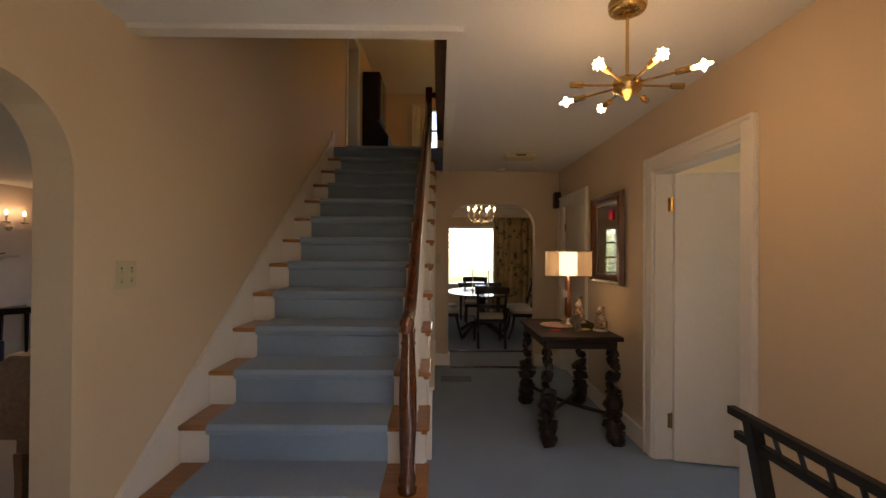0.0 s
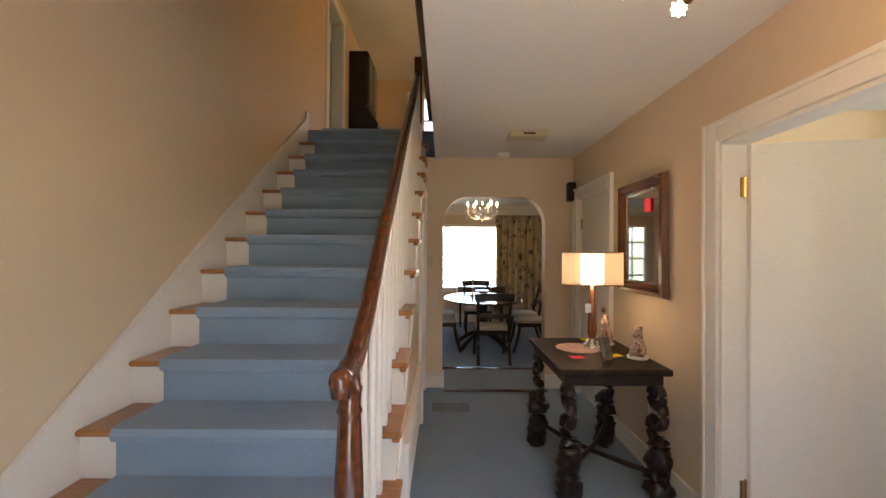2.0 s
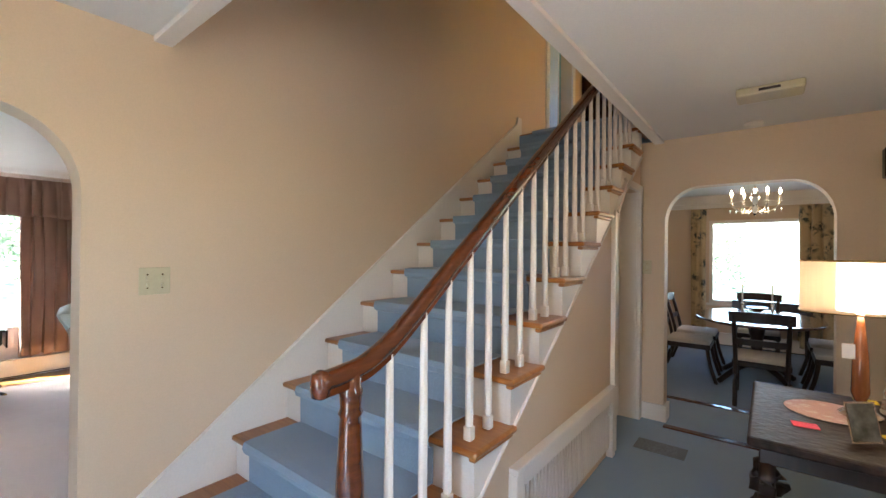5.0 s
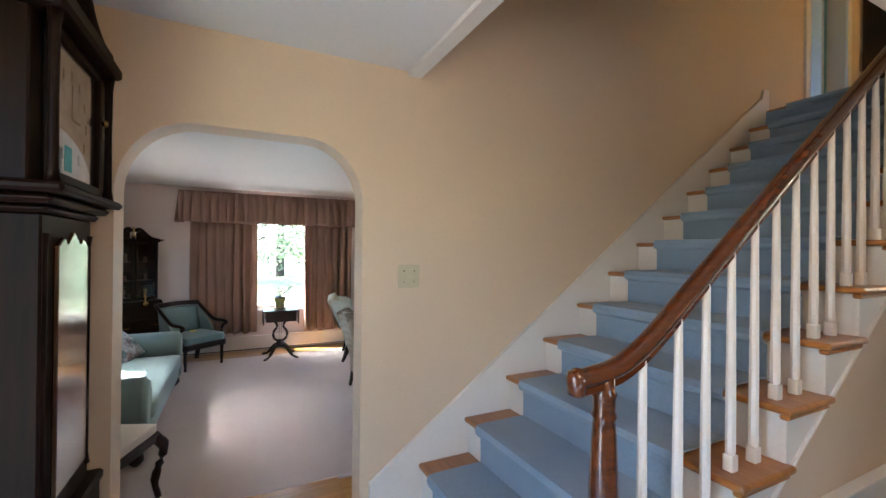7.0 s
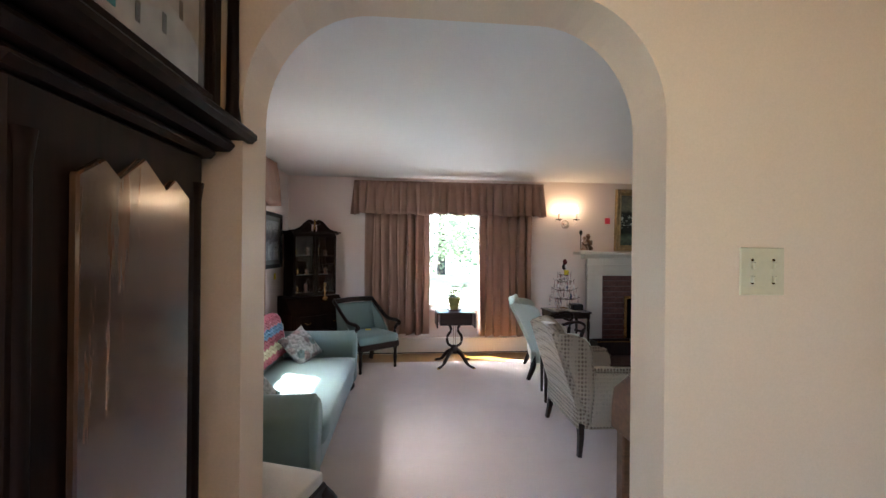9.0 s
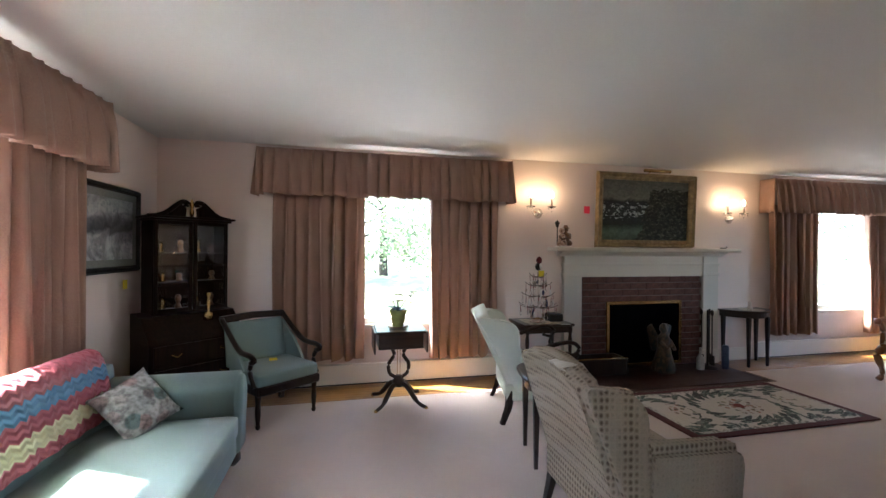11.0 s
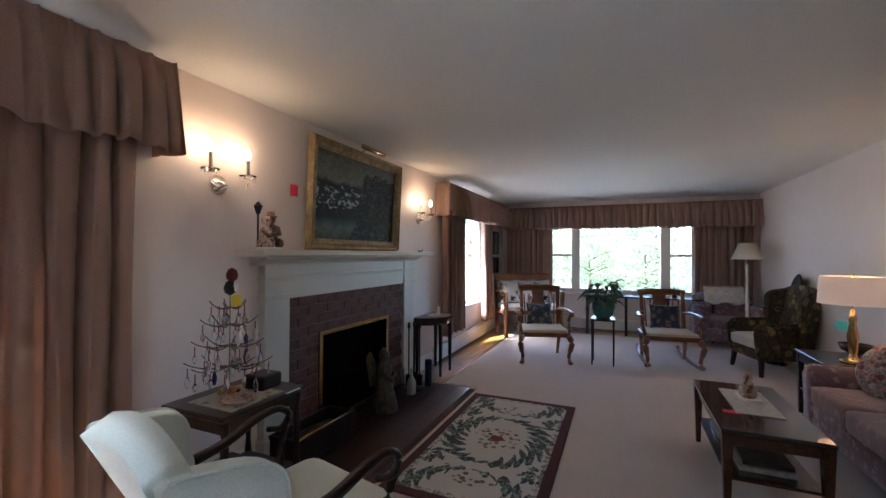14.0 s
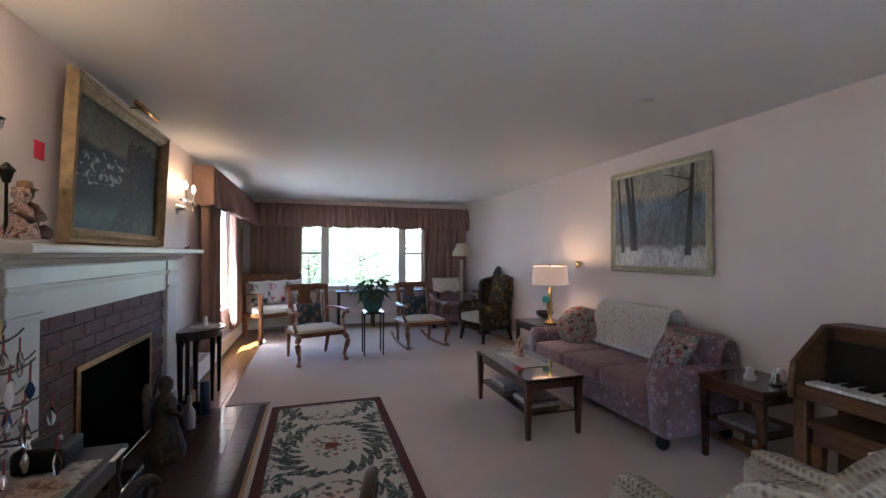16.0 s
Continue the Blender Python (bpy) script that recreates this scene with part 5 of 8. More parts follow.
def leaf_blade(base, d, length, width, droop):
    """One bent leaf with a fold along its middle."""
    d = Vector(d).normalized()
    side = d.cross(Vector((0, 0, 1))).normalized()
    b = bmesh.new()
    rows = []
    for k in range(6):
        t = k / 5
        c = Vector(base) + d * length * t + Vector((0, 0, -droop * t * t))
        w = width * math.sin(math.pi * (0.08 + 0.9 * t)) * 0.5
        rows.append([b.verts.new(c - side * w + Vector((0, 0, w * 0.35))), b.verts.new(c), b.verts.new(c + side * w + Vector((0, 0, w * 0.35)))])
    for r0, r1 in zip(rows, rows[1:]):
        for i in range(2):
            b.faces.new((r0[i], r0[i + 1], r1[i + 1], r1[i]))
    return b


M_LEAFG = surface("green_leaf", (0.045, 0.10, 0.028), 0.45, fine=30, var=0.3, bump=0.1)
M_POTG = surface("yellow_green_glaze", (0.42, 0.42, 0.13), 0.25, fine=20, var=0.2, bump=0.1)
orch = thing("potted_orchid", "small flowering plant in a ruffled yellow green pot", "potted plant", at=(-5.25, 1.52, 0.645))
part("saucer", lathe([(0.05, 0), (0.085, 0.012), (0.09, 0.02), (0.05, 0.016)], n=18), surface("brown_saucer", (0.20, 0.10, 0.05), 0.4), orch, "", True)
part("pot", lathe([(0.045, 0.016), (0.05, 0.05), (0.07, 0.13), (0.082, 0.16), (0.074, 0.158), (0.06, 0.12)], n=18), M_POTG, orch, "", True)
rr = random.Random(5)
for k in range(9):
    a = rr.uniform(0, 6.28)
    part("leaf", leaf_blade((0, 0, 0.15), (math.cos(a), math.sin(a), 0.55), rr.uniform(0.09, 0.15), 0.05, 0.04), M_LEAFG, orch, "", True)
M_PETAL = surface("cream_petal", (0.62, 0.56, 0.35), 0.6, fine=20, var=0.15)
for k in range(12):
    a, r, z = rr.uniform(0, 6.28), rr.uniform(0.04, 0.14), rr.uniform(0.2, 0.33)
    part("stem", sweep(arc([(0, 0, 0.14), (r * 0.5 * math.cos(a), r * 0.5 * math.sin(a), z * 0.8), (r * math.cos(a), r * math.sin(a), z)], 3), 0.003, 5), M_LEAFG, orch)
    fl = bmesh.new()
    for q in range(5):
        merged(fl, leaf_blade((r * math.cos(a), r * math.sin(a), z), (math.cos(q * 1.257), math.sin(q * 1.257), 0.5), 0.045, 0.036, 0.012))
    part("blossom", fl, M_PETAL, orch, "", True)

# oval side table with a doily between the two chairs
ot = thing("side_table", "small oval dark side table between two chairs", "side table", at=(-4.12, 2.37, 0.008), rz=-12)
part("tabletop", rings([[((0.232 + e) * math.copysign(abs(math.cos(k * math.tau / 36)) ** 0.6, math.cos(k * math.tau / 36)), (0.215 + e) * math.copysign(abs(math.sin(k * math.tau / 36)) ** 0.6, math.sin(k * math.tau / 36)), z) for k in range(36)] for e, z in ((-0.02, 0.515), (0.0, 0.522), (0.0, 0.534), (-0.008, 0.54))]), M_DARKX, ot, "", False)
part("apron", rings([[(0.20 * math.cos(k * math.tau / 24), 0.175 * math.sin(k * math.tau / 24), z) for k in range(24)] for z in (0.44, 0.515)]), M_DARKX, ot)
table_legs(ot, (-0.15, 0.15), (-0.14, 0.14), 0.5, M_DARK, 0.02, 0.011)
dl = bmesh.new()
cv = dl.verts.new((0, 0, 0.004))
ring_ = [dl.verts.new(((0.145 + 0.012 * abs(math.sin(k * math.tau / 16 * 1))) * math.cos(k * math.tau / 64) * (1 + 0.05 * math.cos(k * math.tau * 14 / 64)), 0.145 * math.sin(k * math.tau / 64) * (1 + 0.05 * math.cos(k * math.tau * 14 / 64)), 0.002)) for k in range(64)]
for i in range(64):
    dl.faces.new((cv, ring_[i], ring_[(i + 1) % 64]))
bmesh.ops.solidify(dl, geom=dl.faces[:], thickness=0.003)
doily = tagged(link("doily", dl, M_LACE), "round white crocheted doily on the oval table", "doily")
doily.location = (-4.10, 2.37, 0.552)


# two tier table beside the fireplace
ft = thing("tiered_table", "low dark two tier table beside the fireplace", "side table", at=(-5.54, 2.99, 0.004))
part("tabletop", box(-0.21, 0.21, -0.26, 0.26, 0.58, 0.605, 0.006), M_DARKX, ft)
part("lower_shelf", box(-0.18, 0.18, -0.225, 0.225, 0.17, 0.19, 0.004), M_DARKX, ft)
part("apron", merged(box(-0.19, 0.19, -0.24, -0.225, 0.52, 0.579), box(-0.19, 0.19, 0.225, 0.24, 0.52, 0.579), box(0.175, 0.19, -0.225, 0.225, 0.52, 0.579)), M_DARKX, ft)
for x in (-0.18, 0.18):
    for y in (-0.225, 0.225):
        part("leg", lathe([(0.012, 0), (0.018, 0.04), (0.014, 0.08), (0.02, 0.16), (0.018, 0.2), (0.013, 0.26), (0.02, 0.45), (0.014, 0.5), (0.022, 0.53), (0.022, 0.579)], x, y, 0, 10), M_DARK, ft, "", True)
tagged(link("table_runner", box(-5.66, -5.36, 2.80, 3.12, 0.609, 0.612), fabric("leaf_print_cloth", (0.55, 0.50, 0.40), (0.16, 0.16, 0.09), 70, 0.4, 20)), "leaf print table runner on the tiered table", "table runner")
dish = tagged(link("dish", lathe([(0.03, 0), (0.07, 0.012), (0.085, 0.02), (0.06, 0.012), (0.02, 0.01)], -5.44, 2.90, 0.612, 16), M_PORC, True), "small painted dish with trinkets", "dish")
tagged(link("black_box", box(-5.58, -5.44, 3.05, 3.19, 0.612, 0.69, 0.015, seg=2), M_BLACK), "small black box on the tiered table", "box")
tagged(link("paper", box(-5.40, -5.32, 3.10, 3.2, 0.606, 0.608), M_PAPER), "folded white card on the tiered table", "paper")
for k, (c, w) in enumerate((((0.05, 0.07, 0.16), 0.30), ((0.30, 0.28, 0.25), 0.26), ((0.07, 0.05, 0.05), 0.28))):
    tagged(link("book", box(-5.62, -5.62 + w, 2.82, 3.02, 0.195 + 0.032 * k, 0.225 + 0.032 * k, 0.003), surface("book_cover", c, 0.5)), "hardback book stacked on the lower shelf", "book", "books on the tiered table")

# ornament tree
tr = thing("ornament_tree", "wire ornament tree hung with glass trinkets", "ornament tree", at=(-5.62, 3.0, 0.612))
part("base", lathe([(0.06, 0), (0.05, 0.01), (0.01, 0.02)], n=14), M_BRASS, tr)
part("stem", sweep([(0, 0, 0.01), (0, 0, 0.56)], 0.004, 6), M_CHROME, tr)
M_BRANCH = surface("bronze_wire", (0.13, 0.10, 0.08), 0.5, 0.5)
M_RIBBON = surface("dark_red_ribbon", (0.26, 0.03, 0.03), 0.6)
M_BLUEB = surface("blue_bead", (0.03, 0.05, 0.14), 0.2)
rr = random.Random(11)
for lvl, (z, r, n) in enumerate(((0.13, 0.20, 8), (0.24, 0.165, 7), (0.35, 0.13, 6), (0.44, 0.09, 5))):
    for k in range(n):
        a = k * math.tau / n + lvl * 0.5
        c, s = math.cos(a), math.sin(a)
        part("branch", sweep(arc([(0, 0, z), (r * 0.45 * c, r * 0.45 * s, z - 0.008), (r * 0.85 * c, r * 0.85 * s, z + 0.012), (r * c * 1.05, r * s * 1.05, z + 0.035)], 3), [0.0045] * 5 + [0.003] * 5, 5), M_BRANCH, tr)
        for q in (0.55, 0.95):
            L = rr.uniform(0.035, 0.075)
            kind = rr.random()
            gm = M_GLASS if kind < 0.5 else (M_CHROME if kind < 0.7 else (M_PAPER if kind < 0.88 else M_BLUEB))
            px_, py_ = r * q * c, r * q * s
            part("ribbon", box(px_ - 0.002, px_ + 0.002, py_ - 0.002, py_ + 0.002, z - 0.035, z + 0.006), M_RIBBON, tr)
            part("ornament", lathe([(0.001, 0.0), (0.006, -0.008), (0.013, -L * 0.6), (0.008, -L), (0.001, -L - 0.01)], px_, py_, z - 0.034, 8), gm, tr, "", True)
part("top_bird", lathe([(0.004, 0.50), (0.026, 0.515), (0.032, 0.54), (0.022, 0.57), (0.006, 0.58)], 0, 0, 0, 12), M_BLACK, tr, "black felt body of the bird", True)
part("bird_head", lathe([(0.006, 0.57), (0.026, 0.585), (0.03, 0.61), (0.02, 0.635), (0.004, 0.645)], 0.004, 0.008, 0, 12), surface("red_felt", (0.12, 0.010, 0.012), 0.85), tr, "dark red head", True)
part("bird_breast", lathe([(0.004, 0.52), (0.016, 0.53), (0.018, 0.55), (0.004, 0.572)], 0.02, 0.012, 0, 10), M_PAPER, tr, "white breast", True)
part("yellow_tag", box(0.01, 0.014, 0.0, 0.06, 0.44, 0.50), M_YELLOW, tr)

# hearth things
lb_ = thing("log_box", "low dark wooden log box with a brass edge", "log box", at=(-5.655, 3.71, -0.002))
for sy in (-0.28, 0.28):
    part("end_board", box(-0.125, 0.125, sy - 0.01, sy + 0.01, 0.02, 0.185, 0.004), M_DARK, lb_)
for sx in (-0.115, 0.115):
    part("side_board", box(sx - 0.01, sx + 0.01, -0.27, 0.27, 0.02, 0.185, 0.004), M_DARK, lb_)
part("bottom", box(-0.105, 0.105, -0.27, 0.27, 0.0, 0.03, 0.003), M_DARK, lb_)
part("brass_edge", sweep([(0.118, -0.29, 0.193), (0.118, 0.29, 0.193)], 0.008, 8), M_BRASS, lb_, "brass rod along the rim", True)
for k, (ly, lr) in enumerate(((-0.12, 0.04), (0.02, 0.045), (0.13, 0.035))):
    part("log", sweep([(-0.06 + 0.05 * k, -0.24, 0.08), (-0.07 + 0.06 * k, 0.0, 0.085), (-0.05 + 0.05 * k, 0.23, 0.08)], [lr, lr * 1.05, lr * 0.95], 9), M_BARKLOG, lb_, "split firewood log", True)
M_ANGEL, nta, ba = nodes_of("aged_gilt_and_green")
na = tex(nta, "ShaderNodeTexNoise", 16, (1, 1, 0.6), Detail=4, Distortion=1.0)
nta.links.new(ramp(nta, na.outputs[0], [(0.36, (0.012, 0.018, 0.014)), (0.47, (0.05, 0.032, 0.015)), (0.55, (0.10, 0.06, 0.028)), (0.62, (0.024, 0.03, 0.02)), (0.7, (0.17, 0.12, 0.075))]), ba.inputs["Base Color"])
ba.inputs["Roughness"].default_value = 0.55
bumped(nta, ba, na.outputs[0], 0.6, 0.015)
ang = lathe([(0.115, 0), (0.12, 0.05), (0.075, 0.22), (0.06, 0.30), (0.07, 0.36), (0.045, 0.41), (0.03, 0.43), (0.045, 0.46), (0.045, 0.50), (0.02, 0.53)], -5.36, 4.74, -0.002, 14)
merged(ang, prism([(4.66, 0.22), (4.58, 0.48), (4.64, 0.52), (4.74, 0.36), (4.84, 0.52), (4.90, 0.48), (4.82, 0.22)], "x", -5.44, -5.42, 0.004))
for v in ang.verts:
    th = math.atan2(v.co.y - 4.74, v.co.x + 5.36)
    if v.co.z < 0.3:
        v.co += Vector((math.cos(th), math.sin(th), 0)) * 0.014 * math.sin(th * 7)
merged(ang, sweep([(-5.33, 4.68, 0.34), (-5.26, 4.70, 0.28), (-5.25, 4.75, 0.33)], 0.02, 8), sweep([(-5.33, 4.80, 0.34), (-5.26, 4.79, 0.27), (-5.25, 4.75, 0.32)], 0.02, 8))
moved(ang, Matrix.Translation((-0.215, -0.265, 0)))
tagged(link("angel_statue", ang, M_ANGEL, True), "robed winged statue standing on the hearth", "statue")
tools = thing("fire_tools", "black iron fireplace tool set on a stand", "fire tools", at=(-5.60, 5.08, -0.002))
part("base", lathe([(0.11, 0), (0.10, 0.015), (0.02, 0.03)], n=14), M_BLACK, tools)
part("post", sweep([(0, 0, 0.02), (0, 0, 0.66)], 0.01, 8), M_BLACK, tools)
for k, (dx, dy) in enumerate(((0.06, 0.0), (-0.03, 0.055), (-0.03, -0.055))):
    part("tool", merged(sweep([(dx, dy, 0.1), (dx, dy, 0.60)], 0.007, 6), lathe([(0.006, 0), (0.016, 0.02), (0.012, 0.06), (0.004, 0.07)], dx, dy, 0.60, 8), box(dx - 0.03, dx + 0.03, dy - 0.012, dy + 0.012, 0.05, 0.16, 0.006)), M_BLACK, tools)
tagged(link("bottle", lathe([(0.035, 0), (0.04, 0.02), (0.04, 0.13), (0.014, 0.18), (0.014, 0.24), (0.017, 0.25)], -5.555, 4.94, -0.002, 14), surface("pale_stoneware", (0.42, 0.42, 0.38), 0.3), True), "pale stoneware bottle on the hearth", "bottle")
tagged(link("match_canister", lathe([(0.035, 0), (0.037, 0.01), (0.036, 0.26), (0.03, 0.27)], -5.52, 5.24, -0.002, 12), surface("blue_tin", (0.03, 0.05, 0.10), 0.3, 0.5), True), "tall dark blue tin on the hearth", "canister")
mf = thing("lantern_figurine", "porcelain couple under a lamp post figurine", "figurine", at=(-5.71, 3.33, 1.354))
part("base", lathe([(0.0, 0), (0.10, 0), (0.105, 0.012), (0.09, 0.02), (0.0, 0.022)], n=18), M_WHITE, mf)
man = lathe([(0.05, 0.02), (0.054, 0.05), (0.05, 0.10), (0.058, 0.15), (0.05, 0.18), (0.02, 0.195), (0.032, 0.215), (0.034, 0.24), (0.05, 0.25), (0.03, 0.258), (0.026, 0.285), (0.004, 0.29)], 0.0, 0.035, 0, 14)
lady = lathe([(0.068, 0.02), (0.062, 0.06), (0.045, 0.11), (0.042, 0.15), (0.018, 0.175), (0.032, 0.20), (0.036, 0.22), (0.026, 0.245), (0.004, 0.25)], 0.02, -0.03, 0, 14)
M_BROWNG = surface("brown_glaze", (0.20, 0.10, 0.05), 0.35, fine=40, coarse=14, var=0.55, bump=0.4, dist=0.008)
part("lady", lady, M_PORC, mf, "cream glazed lady", True)
part("man", merged(man, sweep([(0.01, 0.09, 0.17), (0.05, 0.07, 0.12), (0.07, 0.0, 0.13)], 0.018, 8), sweep([(0.03, -0.07, 0.14), (0.07, -0.05, 0.10), (0.08, 0.01, 0.12)], 0.015, 8), lathe([(0.02, 0.02), (0.035, 0.04), (0.03, 0.07), (0.005, 0.09)], 0.06, 0.06, 0, 10)), M_BROWNG, mf, "brown glazed man", True)
mf.scale = (0.82, 0.82, 0.82)
part("lamp_post", merged(sweep([(0, -0.085, 0.015), (0, -0.085, 0.26)], 0.007, 6), lathe([(0.014, 0.26), (0.028, 0.31), (0.034, 0.315), (0.004, 0.35)], 0, -0.085, 0, 6)), M_BLACK, mf)
tagged(link("pipe", sweep(arc([(-5.70, 5.36, 1.362), (-5.70, 5.41, 1.362), (-5.70, 5.44, 1.366), (-5.70, 5.45, 1.379)], 4), 0.007, 8), M_BLACK, True), "small black pipe on the mantel", "pipe")

# half round table
hm = thing("demilune_table", "dark half round table against the wall", "side table", at=(-5.80, 5.72, -0.008))
hm.scale = (1.12, 1.0, 0.94)
semi = lambda r: [(0, -r)] + [(r * math.cos(t), r * math.sin(t)) for t in [(-0.5 + k / 16) * math.pi for k in range(17)]] + [(0, r)]
part("tabletop", prism(semi(0.30), "z", 0.67, 0.69), M_DARKX, hm)
part("apron", prism(semi(0.265), "z", 0.60, 0.669), M_DARKX, hm)
for lx, ly in ((0.03, -0.245), (0.03, 0.245), (0.235, -0.135), (0.235, 0.135)):
    part("leg", sweep([(lx, ly, 0), (lx, ly, 0.61)], [(0.010, 0.010), (0.018, 0.018)], square=True), M_DARK, hm)
d2y = link("doily", lathe([(0.13, 0), (0.13, 0.002)], -5.62, 5.72, 0.642, 24), M_LACE)
tagged(d2y, "white doily on the half round table", "doily")
tagged(link("figurine", lathe([(0.03, 0), (0.026, 0.03), (0.015, 0.05), (0.02, 0.075), (0.006, 0.095)], -5.62, 5.70, 0.645, 10), M_PAPER, True), "tiny white figurine on a doily", "figurine")


def dining_like_rocker(label, at, rz, rockers, group):
    """Oak parlour chair with a splat back, open arms and cabriole front legs; faces its own -y."""
    o = thing("parlour_chair", label, "chair", group, at, rz)
    m = M_GOLDOAK
    part("seat_frame", box(-0.27, 0.27, -0.26, 0.24, 0.35, 0.41, 0.012, seg=2), m, o)
    part("seat", cushion(-0.245, 0.245, -0.25, 0.22, 0.39, 0.445, 0.5, 7, 0.5), M_CREAM, o, "cream upholstered seat", True)
    for s in (-1, 1):
        part("back_post", sweep(arc([(s * 0.215, 0.22, 0.38), (s * 0.215, 0.25, 0.65), (s * 0.22, 0.31, 0.95)], 4), [(0.018, 0.022)] * 9, square=True), m, o)
        part("back_leg", sweep([(s * 0.22, 0.30 if not rockers else 0.24, 0.0), (s * 0.235, 0.22, 0.38)], [(0.014, 0.014), (0.02, 0.02)], square=True), m, o)
        part("armrest", sweep(arc([(s * 0.22, 0.25, 0.66), (s * 0.28, 0.08, 0.67), (s * 0.30, -0.12, 0.66), (s * 0.29, -0.22, 0.67), (s * 0.28, -0.26, 0.63)], 4), [(0.026, 0.016)] * 17, 8), m, o, "", True)
        part("arm_support", sweep(arc([(s * 0.285, -0.19, 0.65), (s * 0.275, -0.12, 0.54), (s * 0.26, -0.20, 0.40)], 4), 0.02, 8), m, o, "", True)
        part("front_leg", sweep(arc([(s * 0.25, -0.24, 0.37), (s * 0.275, -0.29, 0.28), (s * 0.25, -0.26, 0.12), (s * 0.255, -0.27, 0.05), (s * 0.265, -0.30, 0.02)], 4), [0.034] * 3 + [0.03] * 4 + [0.02] * 6 + [0.026] * 4, 8), m, o, "carved cabriole leg", True)
        part("spindle", sweep([(s * 0.17, 0.235, 0.42), (s * 0.18, 0.30, 0.86)], 0.008, 6), m, o)
        part("spindle", sweep([(s * 0.115, 0.235, 0.42), (s * 0.12, 0.30, 0.86)], 0.008, 6), m, o)
        if rockers:
            part("rocker", sweep(arc([(s * 0.25, -0.36, 0.05), (s * 0.25, -0.2, 0.015), (s * 0.24, 0.1, 0.012), (s * 0.23, 0.36, 0.05), (s * 0.22, 0.52, 0.11)], 4), [(0.014, 0.016)] * 17, square=True), m, o)
    part("crest_rail", sweep(arc([(-0.25, 0.32, 0.93), (-0.13, 0.33, 0.95), (0, 0.33, 0.945), (0.13, 0.33, 0.95), (0.25, 0.32, 0.93)], 4), [(0.02, 0.045)] * 17, square=True), m, o, "scrolled crest rail", True)
    part("splat", prism([(-0.06, 0.42), (0.06, 0.42), (0.05, 0.55), (0.09, 0.70), (0.06, 0.80), (0.08, 0.9), (-0.08, 0.9), (-0.06, 0.80), (-0.09, 0.70), (-0.05, 0.55)], "y", 0.275, 0.29), m, o).matrix_local = pose(0, 0.03, 0.05, -8, 0, 0)
    return o


dining_like_rocker("carved oak parlour armchair facing the room", (-4.65, 6.80, 0.008), 18, False, "oak parlour chairs").scale = (1.10, 1.06, 0.92)
dining_like_rocker("carved oak rocking chair facing the room", (-3.20, 7.235, 0.008), 8, True, "oak parlour chairs").scale = (1.12, 1.06, 0.89)
M_CAMEL = fabric("pictorial_needlepoint", (0.03, 0.055, 0.075), (0.30, 0.20, 0.13), 70, 0.4, 12)
pillow("chair_pillow", "dark pictorial needlepoint pillow on the parlour chair", (-4.72, 6.957, 0.555), (78, 0, 20), (0.34, 0.28), M_CAMEL, 0.09)
pillow("chair_pillow", "teal needlepoint pillow with cream fringe", (-3.22, 7.385, 0.555), (78, 0, 8), (0.36, 0.30), M_CAMEL, 0.09)

# plant stand and plant
ps = thing("plant_stand", "tall dark plant stand with glass top", "plant stand", at=(-3.93, 6.87, 0.008))
part("tabletop", box(-0.14, 0.14, -0.14, 0.14, 0.53, 0.55, 0.004), M_DARK, ps)
part("glass_top", box(-0.13, 0.13, -0.13, 0.13, 0.551, 0.557, 0.001), M_GLASS, ps)
table_legs(ps, (-0.12, 0.12), (-0.12, 0.12), 0.53, M_DARK, 0.011, 0.008)
pp = thing("potted_plant", "broad leaved green plant in a glass bowl", "potted plant", at=(-3.93, 6.87, 0.565))
pp.scale = (1.15, 1.15, 1.4)
part("pot", lathe([(0.07, 0), (0.10, 0.03), (0.115, 0.10), (0.10, 0.14), (0.095, 0.13), (0.07, 0.02)], n=18), surface("teal_glaze", (0.05, 0.16, 0.15), 0.15, var=0.2), pp, "teal glazed bowl", True)
rr = random.Random(3)
for k in range(70):
    a, e = rr.uniform(0, 6.28), rr.uniform(-0.05, 1.2)
    r = rr.uniform(0.04, 0.20)
    z = 0.14 + 0.16 * e * rr.uniform(0.5, 1)
    base = (r * math.cos(a) * 0.8, r * math.sin(a) * 0.8, z)
    part("leaf", leaf_blade(base, (math.cos(a), math.sin(a), rr.uniform(-0.2, 0.7)), rr.uniform(0.08, 0.14), rr.uniform(0.05, 0.085), 0.06), M_LEAFG, pp)
    if k % 3 == 0:
        part("stem", sweep([(0, 0, 0.1), base], 0.003, 5), M_LEAFG, pp)

# coffee table
ct = thing("coffee_table", "dark mahogany coffee table with a lower shelf", "coffee table", at=(-3.02, 4.455, 0.008))
M_POLISH = wood("french_polished_mahogany", (0.03, 0.012, 0.008), (0.075, 0.03, 0.018), 0.12, "y", coat=1.0)
M_POLISH.node_tree.nodes["Principled BSDF"].inputs["Coat Roughness"].default_value = 0.03
part("tabletop", box(-0.235, 0.235, -0.47, 0.47, 0.405, 0.43, 0.006), M_POLISH, ct)
part("apron", merged(box(-0.215, 0.215, -0.445, -0.43, 0.345, 0.404), box(-0.215, 0.215, 0.43, 0.445, 0.345, 0.404), box(-0.215, -0.20, -0.43, 0.43, 0.345, 0.404), box(0.20, 0.215, -0.43, 0.43, 0.345, 0.404)), M_MAH, ct)
part("lower_shelf", box(-0.205, 0.205, -0.43, 0.43, 0.16, 0.175, 0.003), M_MAH, ct)
table_legs(ct, (-0.205, 0.205), (-0.435, 0.435), 0.404, M_MAH, 0.026, 0.014)
